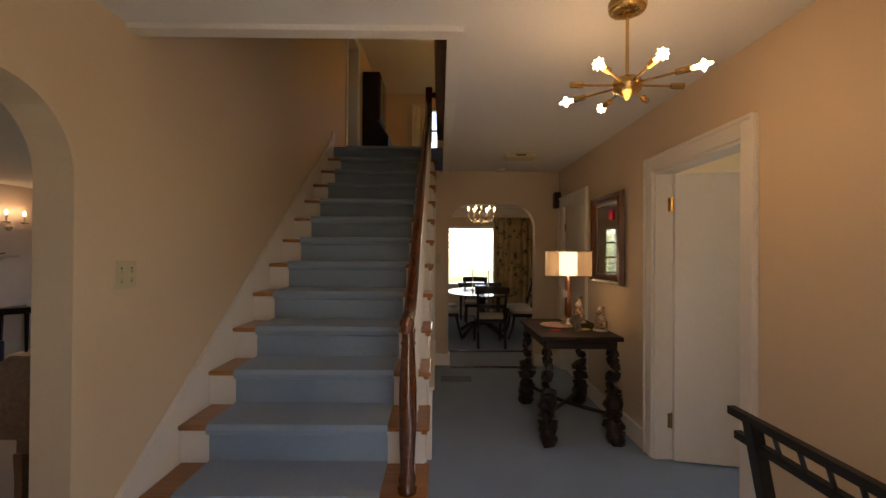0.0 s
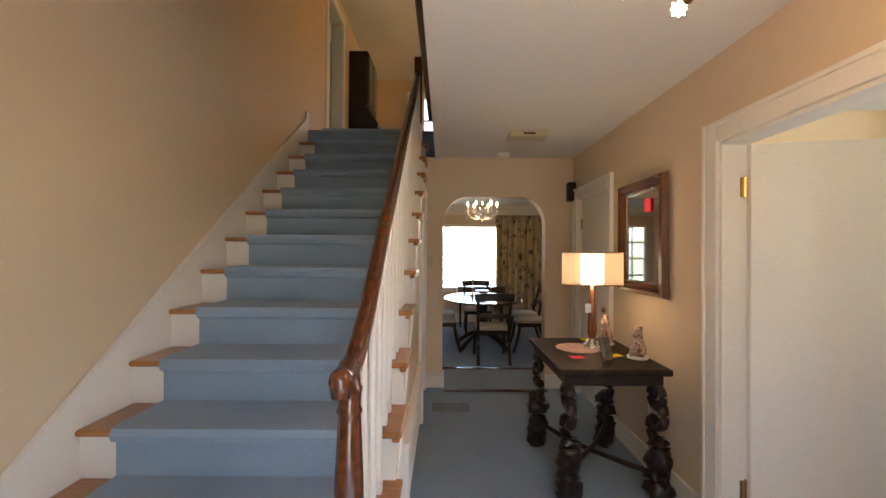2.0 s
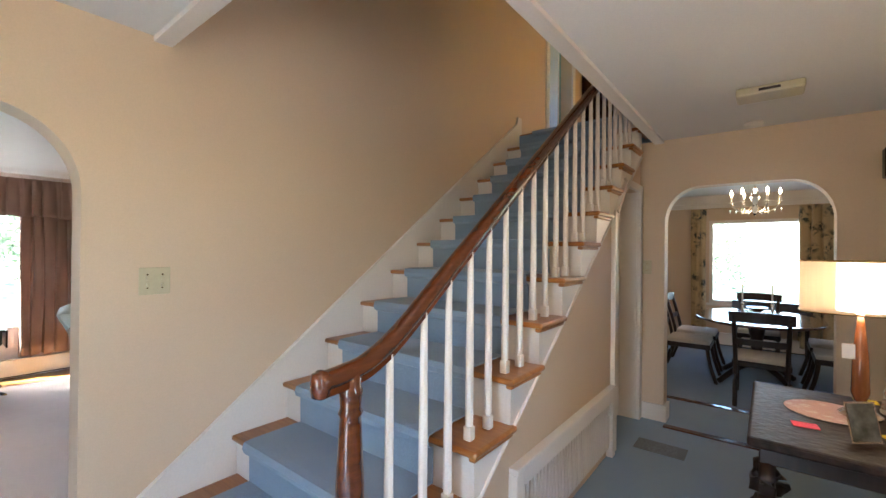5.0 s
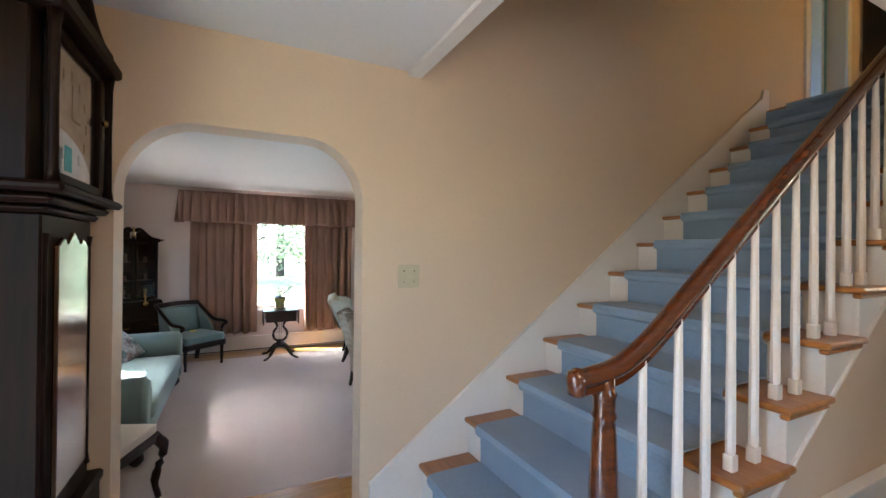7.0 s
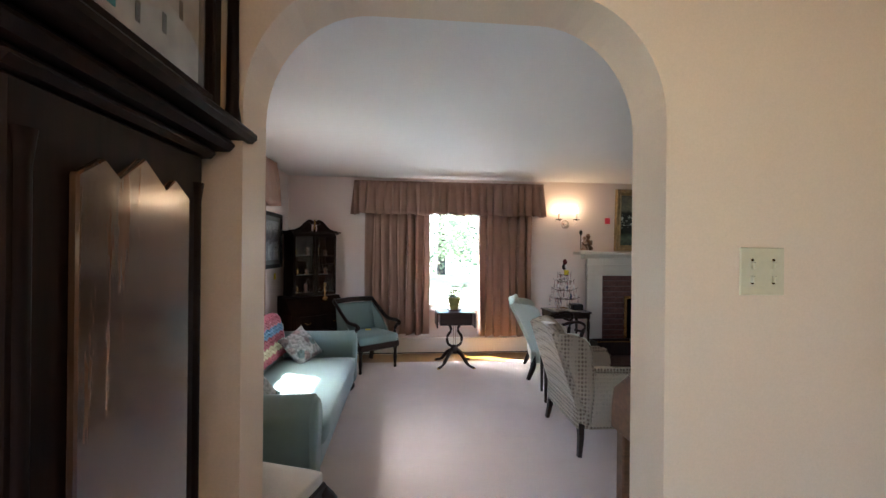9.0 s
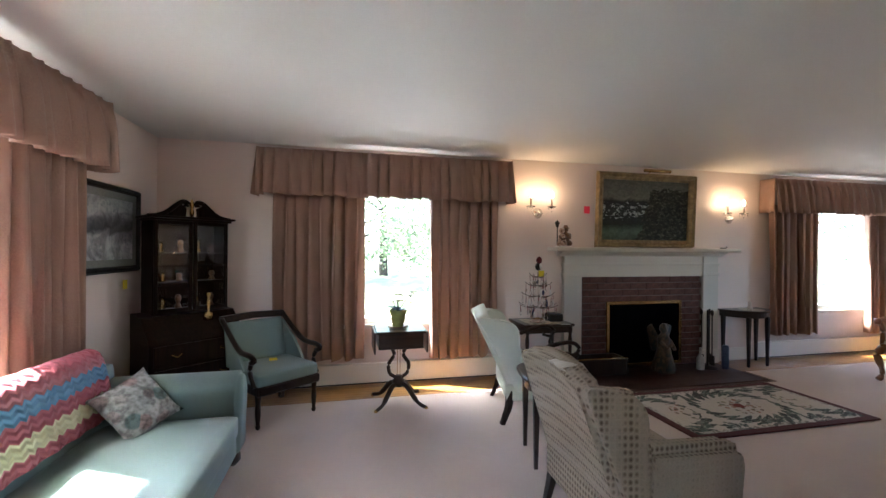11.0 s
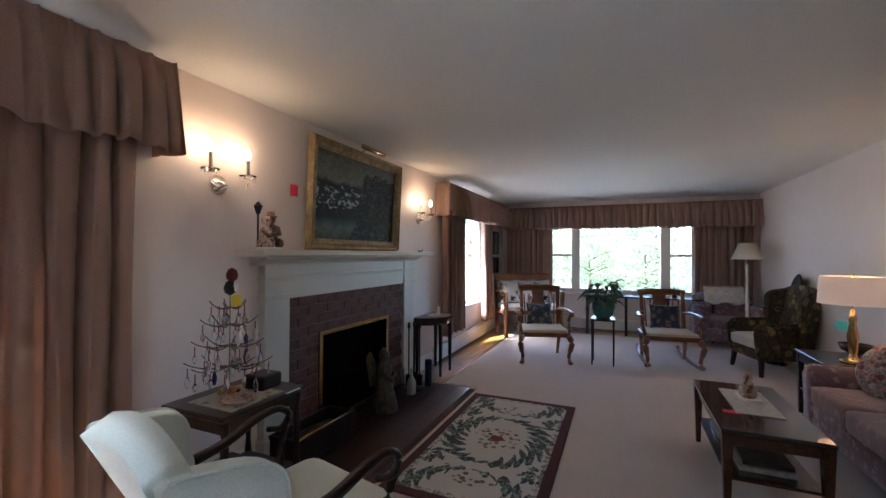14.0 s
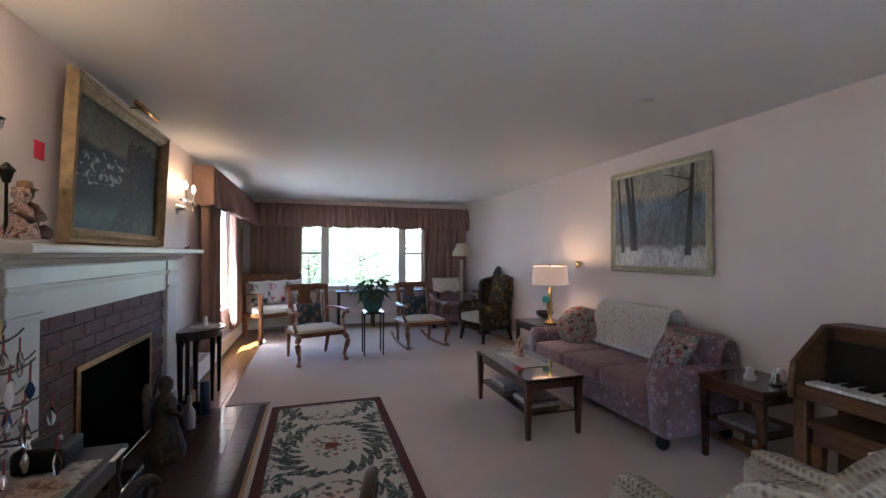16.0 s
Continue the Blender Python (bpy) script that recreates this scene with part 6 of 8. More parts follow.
tagged(link("lace_runner", box(-3.13, -2.90, 4.27, 4.74, 0.441, 0.444), M_LACE), "lace runner on the coffee table", "table runner")
cg = thing("figurine_group", "porcelain figurine group on a white base", "figurine", at=(-3.0, 4.57, 0.446))
part("base", box(-0.06, 0.06, -0.07, 0.07, 0, 0.015, 0.006), M_WHITE, cg)
part("seated_figure", lathe([(0.05, 0.015), (0.045, 0.07), (0.02, 0.10), (0.028, 0.125), (0.01, 0.15)], 0, 0.02, 0, 12), M_PORC, cg, "", True)
part("standing_figure", lathe([(0.04, 0.015), (0.03, 0.10), (0.016, 0.13), (0.024, 0.155), (0.008, 0.18)], -0.01, -0.025, 0, 12), M_PORC, cg, "", True)
tagged(link("note", box(-3.19, -3.11, 4.26, 4.31, 0.439, 0.441), M_REDTAG), "pink paper sticker on the coffee table", "note")
for k, (x0, x1, y0, y1, c) in enumerate(((-3.15, -2.90, 4.12, 4.40, (0.5, 0.48, 0.45)), (-3.13, -2.90, 4.14, 4.38, (0.08, 0.06, 0.06)), (-3.17, -2.95, 4.52, 4.78, (0.28, 0.26, 0.24)), (-3.16, -2.93, 4.54, 4.80, (0.45, 0.43, 0.4)))):
    zz = 0.184 + (0.026 if k % 2 else 0)
    tagged(link("magazine", box(x0, x1, y0, y1, zz, zz + 0.024, 0.002), surface("magazine_cover", c, 0.35, fine=20, coarse=12, var=0.3)), "magazines stacked under the coffee table", "magazine", "magazines on the coffee table shelf")


# end tables, lamps
def end_table(label, at, w, d, h, mat, shelf=0.2):
    o = thing("end_table", label, "end table", "", at)
    part("tabletop", box(-w / 2, w / 2, -d / 2, d / 2, h - 0.022, h, 0.006), mat, o)
    part("apron", merged(box(-w / 2 + 0.02, w / 2 - 0.02, -d / 2 + 0.015, -d / 2 + 0.03, h - 0.09, h - 0.023), box(-w / 2 + 0.02, w / 2 - 0.02, d / 2 - 0.03, d / 2 - 0.015, h - 0.09, h - 0.023), box(-w / 2 + 0.015, -w / 2 + 0.03, -d / 2 + 0.03, d / 2 - 0.03, h - 0.09, h - 0.023)), mat, o)
    if shelf:
        part("lower_shelf", box(-w / 2 + 0.02, w / 2 - 0.02, -d / 2 + 0.02, d / 2 - 0.02, shelf, shelf + 0.016, 0.003), mat, o)
    table_legs(o, (-w / 2 + 0.03, w / 2 - 0.03), (-d / 2 + 0.03, d / 2 - 0.03), h - 0.023, mat, 0.022, 0.015)
    return o


end_table("dark end table beside the floral sofa under a lamp", (-2.13, 5.64, 0.008), 0.46, 0.54, 0.53, M_DARKX)
end_table("brown two tier end table beside the floral sofa", (-2.03, 3.31, 0.008), 0.44, 0.42, 0.53, M_MAH, 0.24)
for x, y, mt in ((-2.08, 3.30, M_PAPER), (-1.93, 3.22, M_PAPER), (-2.05, 3.17, M_CHROME)):
    tagged(link("trinket", lathe([(0.03, 0), (0.036, 0.02), (0.02, 0.05), (0.026, 0.07), (0.006, 0.085)], x, y, 0.538, 12), mt, True), "small white ornament on the end table", "ornament", "ornaments on the end table")
tagged(link("magazine", box(-2.2, -1.98, 3.18, 3.42, 0.265, 0.29, 0.002), surface("grey_cover", (0.25, 0.25, 0.27), 0.4, var=0.3)), "magazines on the end table shelf", "magazine")
M_SHADE = glow("lit_linen_shade", (1.0, 0.62, 0.40), 0.030, (0.50, 0.38, 0.29))


def lamp(label, at, base_mat, r0, r1, h0, h1, power, shade_mat, base_prof, name="table_lamp"):
    o = thing(name, label, "lamp", "", at)
    part("base", lathe(base_prof, n=16), base_mat, o, "", True)
    part("stem", sweep([(0, 0, base_prof[-1][1] - 0.01), (0, 0, h1 - 0.01)], 0.006, 8), M_BRASS, o)
    sh = rings([[(r * math.cos(k * math.tau / 32), r * math.sin(k * math.tau / 32), z) for k in range(32)] for r, z in ((r0, h0), (r1, h1), (r1 - 0.004, h1), (r0 - 0.004, h0))], False)
    part("shade", sh, shade_mat, o, "", True)
    part("spider", merged(sweep([(-r1 + 0.004, 0, h1 - 0.012), (r1 - 0.004, 0, h1 - 0.012)], 0.003, 5), sweep([(0, -r1 + 0.004, h1 - 0.012), (0, r1 - 0.004, h1 - 0.012)], 0.003, 5)), M_BRASS, o)
    part("finial", lathe([(0.005, 0), (0.012, 0.012), (0.004, 0.03)], 0, 0, h1 - 0.012, 8), M_BRASS, o)
    if power:
        part("bulb", lathe([(0.012, -0.04), (0.03, 0.01), (0.028, 0.03), (0.01, 0.05)], 0, 0, (h0 + h1) / 2, 12), M_BULB, o, "", True)
        bulb(at[0], at[1], at[2] + (h0 + h1) / 2 + 0.09, power, r=0.04)
    return o


lamp("brass table lamp with a glowing drum shade", (-2.15, 5.47, 0.538), M_BRASS, 0.20, 0.185, 0.44, 0.645, 0.6, M_SHADE, [(0.075, 0), (0.08, 0.02), (0.05, 0.035), (0.022, 0.05), (0.028, 0.12), (0.034, 0.2), (0.02, 0.30), (0.026, 0.33), (0.012, 0.4)])
tagged(link("bowl", lathe([(0.04, 0), (0.09, 0.03), (0.11, 0.08), (0.10, 0.08), (0.06, 0.02)], -1.98, 5.86, 0.538, 16), M_DARK, True), "dark wooden bowl on the end table", "bowl")
tn = link("note", box(0, 0.003, -0.035, 0.035, -0.035, 0.035), surface("turquoise_note", (0.10, 0.55, 0.55), 0.7, bump=0))
tn.matrix_world = pose(-2.24, 5.41, 0.82, 0, 12, 45)
tagged(tn, "turquoise tag hanging from the lamp", "note")
fl = lamp("floor lamp with a cream flared shade", (-2.08, 8.55, 0.008), surface("cream_marble", (0.55, 0.50, 0.42), 0.3), 0.19, 0.10, 1.27, 1.50, 0, surface("cream_shade", (0.62, 0.55, 0.42), 0.8), [(0.13, 0), (0.13, 0.03), (0.03, 0.06), (0.02, 0.3), (0.025, 0.6), (0.018, 0.9), (0.022, 1.2)], "floor_lamp")
# small table with a tilted dark tray behind the leaf chair
rt = thing("tilt_table", "round dark pedestal table with its tray tilted up", "side table", at=(-1.98, 7.75, 0.008))
part("pedestal", lathe([(0.12, 0), (0.03, 0.05), (0.02, 0.3), (0.03, 0.6), (0.02, 0.68)], n=12), M_DARK, rt, "", True)
part("tabletop", lathe([(0.22, 0.68), (0.225, 0.69), (0.22, 0.70)], n=28), M_DARKX, rt)
tray = tagged(link("oval_tray", lathe([(0.16, 0), (0.17, 0.008), (0.16, 0.016), (0.14, 0.01)], 0, 0, 0, 24), M_CASE, True), "dark oval tray leaning on the wall", "tray")
tray.matrix_world = pose(-1.84, 7.55, 0.90, 0, -80, 0) @ Matrix.Diagonal((1.3, 1, 1, 1))

# ---- pictures ----
def canvas_material(name, stops, scale, stretch=(1, 1, 1), gloss=0.35, dist=1.5):
    m, nt, b = nodes_of(name)
    n = tex(nt, "ShaderNodeTexNoise", scale, stretch, Detail=7, Distortion=dist)
    d = tex(nt, "ShaderNodeTexNoise", scale * 7, (1, 1, 1), Detail=4)
    c = mixed(nt, ramp(nt, n.outputs[0], stops), ramp(nt, d.outputs[0], [(0.3, (0.6, 0.6, 0.6)), (0.7, (1.1, 1.1, 1.1))]), 1.0, "MULTIPLY")
    nt.links.new(c, b.inputs["Base Color"])
    b.inputs["Roughness"].default_value = gloss
    bumped(nt, b, d.outputs[0], 0.25, 0.004)
    return m


def picture(name, label, w, h, at, rz, frame_mat, canvas, fw=0.08, glazed=False, mat_board=None, depth=0.035):
    """Hangs in the xz plane of its own axes, facing its own -y."""
    o = thing(name, label, "picture", "", at, rz)
    fr = bmesh.new()
    prof = [(0, -0.012), (0.012, -depth), (fw * 0.35, -depth * 0.75), (fw * 0.6, -depth * 0.9), (fw * 0.8, -depth * 0.55), (fw, -depth * 0.45), (fw, -0.012)]
    loops = []
    for a, b in prof:
        loops.append([(x, b, z) for x, z in ((-w / 2 + a, a), (w / 2 - a, a), (w / 2 - a, h - a), (-w / 2 + a, h - a))])
    loops.append(loops[0])
    part("frame", rings(loops, False), frame_mat, o)
    part("canvas", box(-w / 2 + fw - 0.005, w / 2 - fw + 0.005, -0.014, -0.004, fw - 0.005, h - fw + 0.005), canvas, o)
    if mat_board:
        q = fw + 0.05
        bb = bmesh.new()
        for x0, x1, z0, z1 in ((-w / 2 + fw, w / 2 - fw, fw, q), (-w / 2 + fw, w / 2 - fw, h - q, h - fw), (-w / 2 + fw, -w / 2 + q, q, h - q), (w / 2 - q, w / 2 - fw, q, h - q)):
            box(x0, x1, -0.017, -0.0145, z0, z1, 0, bb)
        part("mount", bb, mat_board, o)
    if glazed:
        part("glazing", box(-w / 2 + fw - 0.004, w / 2 - fw + 0.004, -0.0225, -0.02, fw - 0.004, h - fw + 0.004), M_GLASS, o).visible_shadow = False
    return o


M_GILT = surface("worn_gilt", (0.33, 0.23, 0.11), 0.5, 0.35, fine=22, coarse=6, var=0.3, bump=0.9, dist=0.012)
M_SILVERGILT = surface("pale_gilt", (0.40, 0.36, 0.25), 0.4, 0.35, fine=35, var=0.15, bump=0.3)
def scene_canvas(name, bands, wobble, scale, stretch, touch, gloss=0.45):
    """Painted bands up the canvas, broken by brushwork; bands: (height in m, colour)."""
    m, nt, b = nodes_of(name)
    co = nt.nodes.new("ShaderNodeTexCoord")
    sep = nt.nodes.new("ShaderNodeSeparateXYZ")
    nt.links.new(co.outputs["Object"], sep.inputs[0])
    n = tex(nt, "ShaderNodeTexNoise", scale, stretch, Detail=6, Distortion=1.2)
    d = tex(nt, "ShaderNodeTexNoise", scale * 6, stretch, Detail=4, Distortion=0.6)
    f = nt.nodes.new("ShaderNodeMath")
    f.operation = "MULTIPLY_ADD"
    nt.links.new(n.outputs[0], f.inputs[0])
    f.inputs[1].default_value = wobble
    g = nt.nodes.new("ShaderNodeMath")
    g.operation = "SUBTRACT"
    nt.links.new(sep.outputs[2], g.inputs[0])
    g.inputs[1].default_value = wobble * 0.5
    nt.links.new(g.outputs[0], f.inputs[2])
    c = ramp(nt, f.outputs[0], bands)
    c = mixed(nt, c, ramp(nt, n.outputs[0], touch), 1.0, "MULTIPLY")
    c = mixed(nt, c, ramp(nt, d.outputs[0], [(0.32, (0.5, 0.52, 0.55)), (0.5, (0.95, 0.95, 0.95)), (0.7, (1.25, 1.22, 1.15))]), 0.85, "MULTIPLY")
    nt.links.new(c, b.inputs["Base Color"])
    b.inputs["Roughness"].default_value = gloss
    bumped(nt, b, d.outputs[0], 0.25, 0.004)
    return m


def seascape():
    """Grey sky, breakers in the middle, a dark headland on one side and green surf below."""
    m, nt, b = nodes_of("storm_seascape")
    co = nt.nodes.new("ShaderNodeTexCoord")
    sep = nt.nodes.new("ShaderNodeSeparateXYZ")
    nt.links.new(co.outputs["Object"], sep.inputs[0])
    n = tex(nt, "ShaderNodeTexNoise", 5, (1, 1, 1), Detail=6, Distortion=1.4)
    d = tex(nt, "ShaderNodeTexNoise", 24, (1.0, 1, 1.6), Detail=4, Distortion=0.8)

    def op(kind, a, c):
        q = nt.nodes.new("ShaderNodeMath")
        q.operation = kind
        for i, v in enumerate((a, c)):
            if hasattr(v, "links"):
                nt.links.new(v, q.inputs[i])
            else:
                q.inputs[i].default_value = v
        return q.outputs[0]
    wob = op("MULTIPLY", op("SUBTRACT", n.outputs[0], 0.5), 0.30)
    hgt = op("ADD", sep.outputs[2], op("MULTIPLY", wob, 0.35))
    col = ramp(nt, hgt, [(0.08, (0.05, 0.07, 0.055)), (0.17, (0.11, 0.15, 0.115)), (0.26, (0.018, 0.024, 0.024)), (0.40, (0.035, 0.043, 0.045)), (0.52, (0.022, 0.027, 0.030)), (0.555, (0.17, 0.165, 0.13)), (0.66, (0.14, 0.14, 0.115)), (0.80, (0.105, 0.105, 0.085))])
    foam = op("MULTIPLY", op("GREATER_THAN", op("ADD", d.outputs[0], op("MULTIPLY", wob, 0.5)), 0.55), op("LESS_THAN", op("ABSOLUTE", op("ADD", op("SUBTRACT", sep.outputs[2], 0.41), wob), 0.0), 0.075))
    col = mixed(nt, col, (0.36, 0.38, 0.37), op("MULTIPLY", foam, op("LESS_THAN", sep.outputs[0], 0.12)))
    rock = op("ADD", op("ADD", sep.outputs[0], wob), op("MULTIPLY", op("SUBTRACT", 0.52, sep.outputs[2]), 0.35))
    rocks = op("MULTIPLY", op("GREATER_THAN", rock, 0.02), op("LESS_THAN", op("ADD", sep.outputs[2], wob), 0.66))
    col = mixed(nt, col, ramp(nt, d.outputs[0], [(0.4, (0.014, 0.017, 0.016)), (0.56, (0.035, 0.036, 0.030)), (0.70, (0.11, 0.10, 0.08))]), rocks)
    col = mixed(nt, col, ramp(nt, d.outputs[0], [(0.35, (0.7, 0.7, 0.7)), (0.65, (1.15, 1.15, 1.1))]), 1.0, "MULTIPLY")
    nt.links.new(col, b.inputs["Base Color"])
    b.inputs["Roughness"].default_value, b.inputs["Specular IOR Level"].default_value = 0.55, 0.2
    bumped(nt, b, d.outputs[0], 0.2, 0.004)
    return m


sea = seascape()
snow = scene_canvas("winter_woods", [(0.10, (0.50, 0.49, 0.46)), (0.21, (0.46, 0.46, 0.46)), (0.25, (0.15, 0.14, 0.13)), (0.40, (0.15, 0.16, 0.17)), (0.55, (0.15, 0.19, 0.25)), (0.64, (0.17, 0.20, 0.24)), (0.70, (0.33, 0.31, 0.22)), (0.9, (0.30, 0.29, 0.22))], 0.16, 4.0, (2.2, 2.2, 0.8), [(0.36, (0.62, 0.62, 0.60)), (0.5, (0.95, 0.95, 0.95)), (0.65, (1.1, 1.1, 1.05))], 0.45)
mono = canvas_material("grey_harbour_print", [(0.32, (0.05, 0.05, 0.05)), (0.48, (0.16, 0.16, 0.165)), (0.6, (0.34, 0.34, 0.35)), (0.72, (0.55, 0.55, 0.55))], 2.8, (1, 1, 1.8), 0.5)
harbour = scene_canvas("winter_harbour_print", [(0.05, (0.30, 0.31, 0.33)), (0.18, (0.50, 0.51, 0.53)), (0.26, (0.46, 0.47, 0.48)), (0.29, (0.07, 0.075, 0.08)), (0.38, (0.16, 0.165, 0.17)), (0.44, (0.36, 0.37, 0.38)), (0.6, (0.30, 0.31, 0.32))], 0.22, 4.5, (1, 1, 1), [(0.38, (0.45, 0.45, 0.46)), (0.5, (0.95, 0.95, 0.95)), (0.65, (1.1, 1.1, 1.1))], 0.3)
dim = canvas_material("dark_still_life", [(0.35, (0.012, 0.012, 0.010)), (0.55, (0.05, 0.05, 0.04)), (0.7, (0.12, 0.11, 0.08))], 4, (1, 1, 1), 0.25)
op = picture("seascape_painting", "dark stormy seascape in a carved gilt frame", 1.30, 0.845, (XW + 0.012, 4.42, 1.362), 90, M_GILT, sea, 0.085, depth=0.06)
op.rotation_euler[0] = radians(2.4)
lampb = thing("picture_lamp", "brass picture lamp over the seascape", "picture lamp", at=(XW, 4.48, 2.19))
part("shade", sweep([(0.15, -0.17, 0.03), (0.15, 0.17, 0.03)], 0.018, 10), M_BRASS, lampb, "", True)
part("arm", sweep(arc([(0.0, 0, 0.03), (0.08, 0, 0.05), (0.15, 0, 0.04)], 4), 0.006, 6), M_BRASS, lampb)
picture("winter_painting", "snowy woodland painting in a pale gilt frame", 1.12, 0.97, (XE - 0.004, 4.36, 1.15), -90, M_SILVERGILT, snow, 0.06)
wt = bpy.data.objects["winter_painting"]
rr = random.Random(8)
M_TRUNKP = surface("painted_trunk", (0.035, 0.032, 0.028), 0.4, fine=20, var=0.3)
for x, wd, z0, sh in ((-0.25, 0.075, 0.20, -0.10), (-0.24, 0.045, 0.34, -0.045), (-0.40, 0.04, 0.18, -0.06), (0.335, 0.055, 0.16, 0.05)):
    part("painted_tree", prism([(x - wd * 0.6, z0), (x + wd * 0.6, z0), (x + wd * 0.42 + sh * 0.45, z0 + 0.3), (x + wd * 0.3 + sh, 0.905), (x - wd * 0.3 + sh, 0.905), (x - wd * 0.45 + sh * 0.4, z0 + 0.3)], "y", -0.0152, -0.0145), M_TRUNKP, wt)
part("painted_tree", merged(prism([(0.372, 0.78), (0.376, 0.765), (0.16, 0.84), (0.02, 0.862), (0.16, 0.848)], "y", -0.0152, -0.0145), prism([(0.365, 0.72), (0.37, 0.70), (0.24, 0.655), (0.20, 0.655)], "y", -0.0153, -0.0146)), M_TRUNKP, wt)
picture("harbour_picture", "grey winter harbour print in a black frame", 0.86, 0.625, (-5.04, YF + 0.004, 1.133), 180, M_BLACK, harbour, 0.045, mat_board=surface("grey_mount", (0.22, 0.23, 0.21), 0.8))
tagged(link("note", box(-5.34, -5.28, YF, YF + 0.004, 1.0, 1.07), M_YELLOW), "yellow sticker below the harbour print", "note")
tagged(link("note", box(XW, XW + 0.004, 3.655, 3.725, 1.735, 1.815), M_REDTAG), "pink sticker on the chimney wall", "note")
hp = picture("hall_mirror", "mirror in a broad mahogany frame on the hall wall", 0.66, 0.79, (HX1 - 0.004, 3.65, 1.155), -90, wood("red_brown_frame", (0.075, 0.024, 0.010), (0.17, 0.06, 0.024), 0.25, "z", coat=0.4), surface("silvered_mirror", (0.72, 0.72, 0.70), 0.03, 1.0, fine=4, coarse=2, var=0.03, bump=0), 0.095, depth=0.05)
part("price_tag", box(0.05, 0.13, -0.026, -0.0235, 0.56, 0.65), M_REDTAG, hp, "pink sticker on the glass")
picture("small_picture", "small dark framed picture near the window corner", 0.34, 0.42, (XW + 0.004, 8.72, 1.32), 90, M_BLACK, mono, 0.03)
picture("small_picture", "small dark framed picture low on the corner wall", 0.34, 0.30, (XW + 0.004, 8.72, 0.98), 90, M_BLACK, dim, 0.03)
kb = tagged(link("wall_switch", lathe([(0.01, 0), (0.012, 0.02), (0.04, 0.035), (0.04, 0.05), (0.02, 0.055)], 0, 0, 0, 14), M_BRASS, True), "round brass wall switch", "wall switch")
kb.matrix_world = pose(XE, 5.46, 1.20, 0, -90, 0)


# ---- sconces ----
def sconce(y):
    o = thing("wall_sconce", "silver two arm candle sconce with crystal cups, lit", "wall sconce", "sconces beside the mantel", (XW, y, 1.72))
    part("back_plate", lathe([(0.055, 0), (0.058, 0.008), (0.03, 0.02), (0.02, 0.05), (0.008, 0.07)], n=16), M_CHROME, o, "", True).matrix_local = pose(0, 0, 0, 0, 90, 0)
    for s in (-1, 1):
        part("arm", sweep(arc([(0.05, 0, 0.0), (0.09, s * 0.05, -0.02), (0.10, s * 0.11, 0.0), (0.10, s * 0.12, 0.05)], 5), 0.007, 8), M_GLASS, o, "clear crystal arm", True)
        part("bobeche", lathe([(0.012, 0.045), (0.045, 0.06), (0.05, 0.065), (0.014, 0.055)], 0.10, s * 0.12, 0, 16), M_GLASS, o, "", True)
        for k in range(5):
            a = k * math.tau / 5
            part("crystal_drop", lathe([(0.001, 0), (0.006, -0.012), (0.001, -0.035)], 0.10 + 0.044 * math.cos(a), s * 0.12 + 0.044 * math.sin(a), 0.06, 6), M_GLASS, o)
        part("candle_sleeve", lathe([(0.011, 0.06), (0.012, 0.155)], 0.10, s * 0.12, 0, 10), M_CHROME, o)
        part("bulb", lathe([(0.006, 0.155), (0.016, 0.18), (0.012, 0.205), (0.002, 0.225)], 0.10, s * 0.12, 0, 10), M_BULB, o, "", True)
        bulb(XW + 0.13, y + s * 0.12, 1.72 + 0.24, 0.13, r=0.03)


sconce(3.09)
sconce(5.62)

# ---- corner cabinet ----
cb = thing("secretary_cabinet", "dark secretary with glazed top and scrolled pediment", "cabinet", at=(-5.42, -0.145, 0.0), rz=-49.5)
part("desk_body", merged(box(-0.40, 0.40, -0.20, 0.22, 0.06, 0.70, 0.006), prism([(-0.20, 0.70), (0.22, 0.70), (0.02, 0.90), (-0.20, 0.92)], "x", -0.40, 0.40)), M_CASE, cb).matrix_local = pose(0, 0, 0, 0, 0, -90) @ pose(0, 0, 0, 0, 0, 90)
for k in range(3):
    dr = part("drawer", box(-0.37, 0.37, 0.222, 0.236, 0.10 + 0.2 * k, 0.28 + 0.2 * k, 0.004), M_CASE, cb)
    for x in (-0.2, 0.2):
        part("handle", sweep(arc([(x - 0.04, 0.24, 0.2 + 0.2 * k), (x, 0.255, 0.18 + 0.2 * k), (x + 0.04, 0.24, 0.2 + 0.2 * k)], 4), 0.004, 6), M_BRASS, dr, "brass bail handle")
cs = bmesh.new()
box(-0.32, 0.32, -0.20, -0.18, 0.92, 1.74, 0, cs); box(-0.32, -0.30, -0.18, 0.05, 0.92, 1.74, 0.003, cs); box(0.30, 0.32, -0.18, 0.05, 0.92, 1.74, 0.003, cs); box(-0.30, 0.30, -0.18, 0.05, 1.71, 1.74, 0, cs); box(-0.30, 0.30, -0.18, 0.05, 0.92, 0.94, 0, cs)
part("upper_case", cs, M_CASE, cb)
for z in (1.18, 1.44):
    part("shelf", box(-0.30, 0.30, -0.18, 0.03, z, z + 0.012), M_CASE, cb)
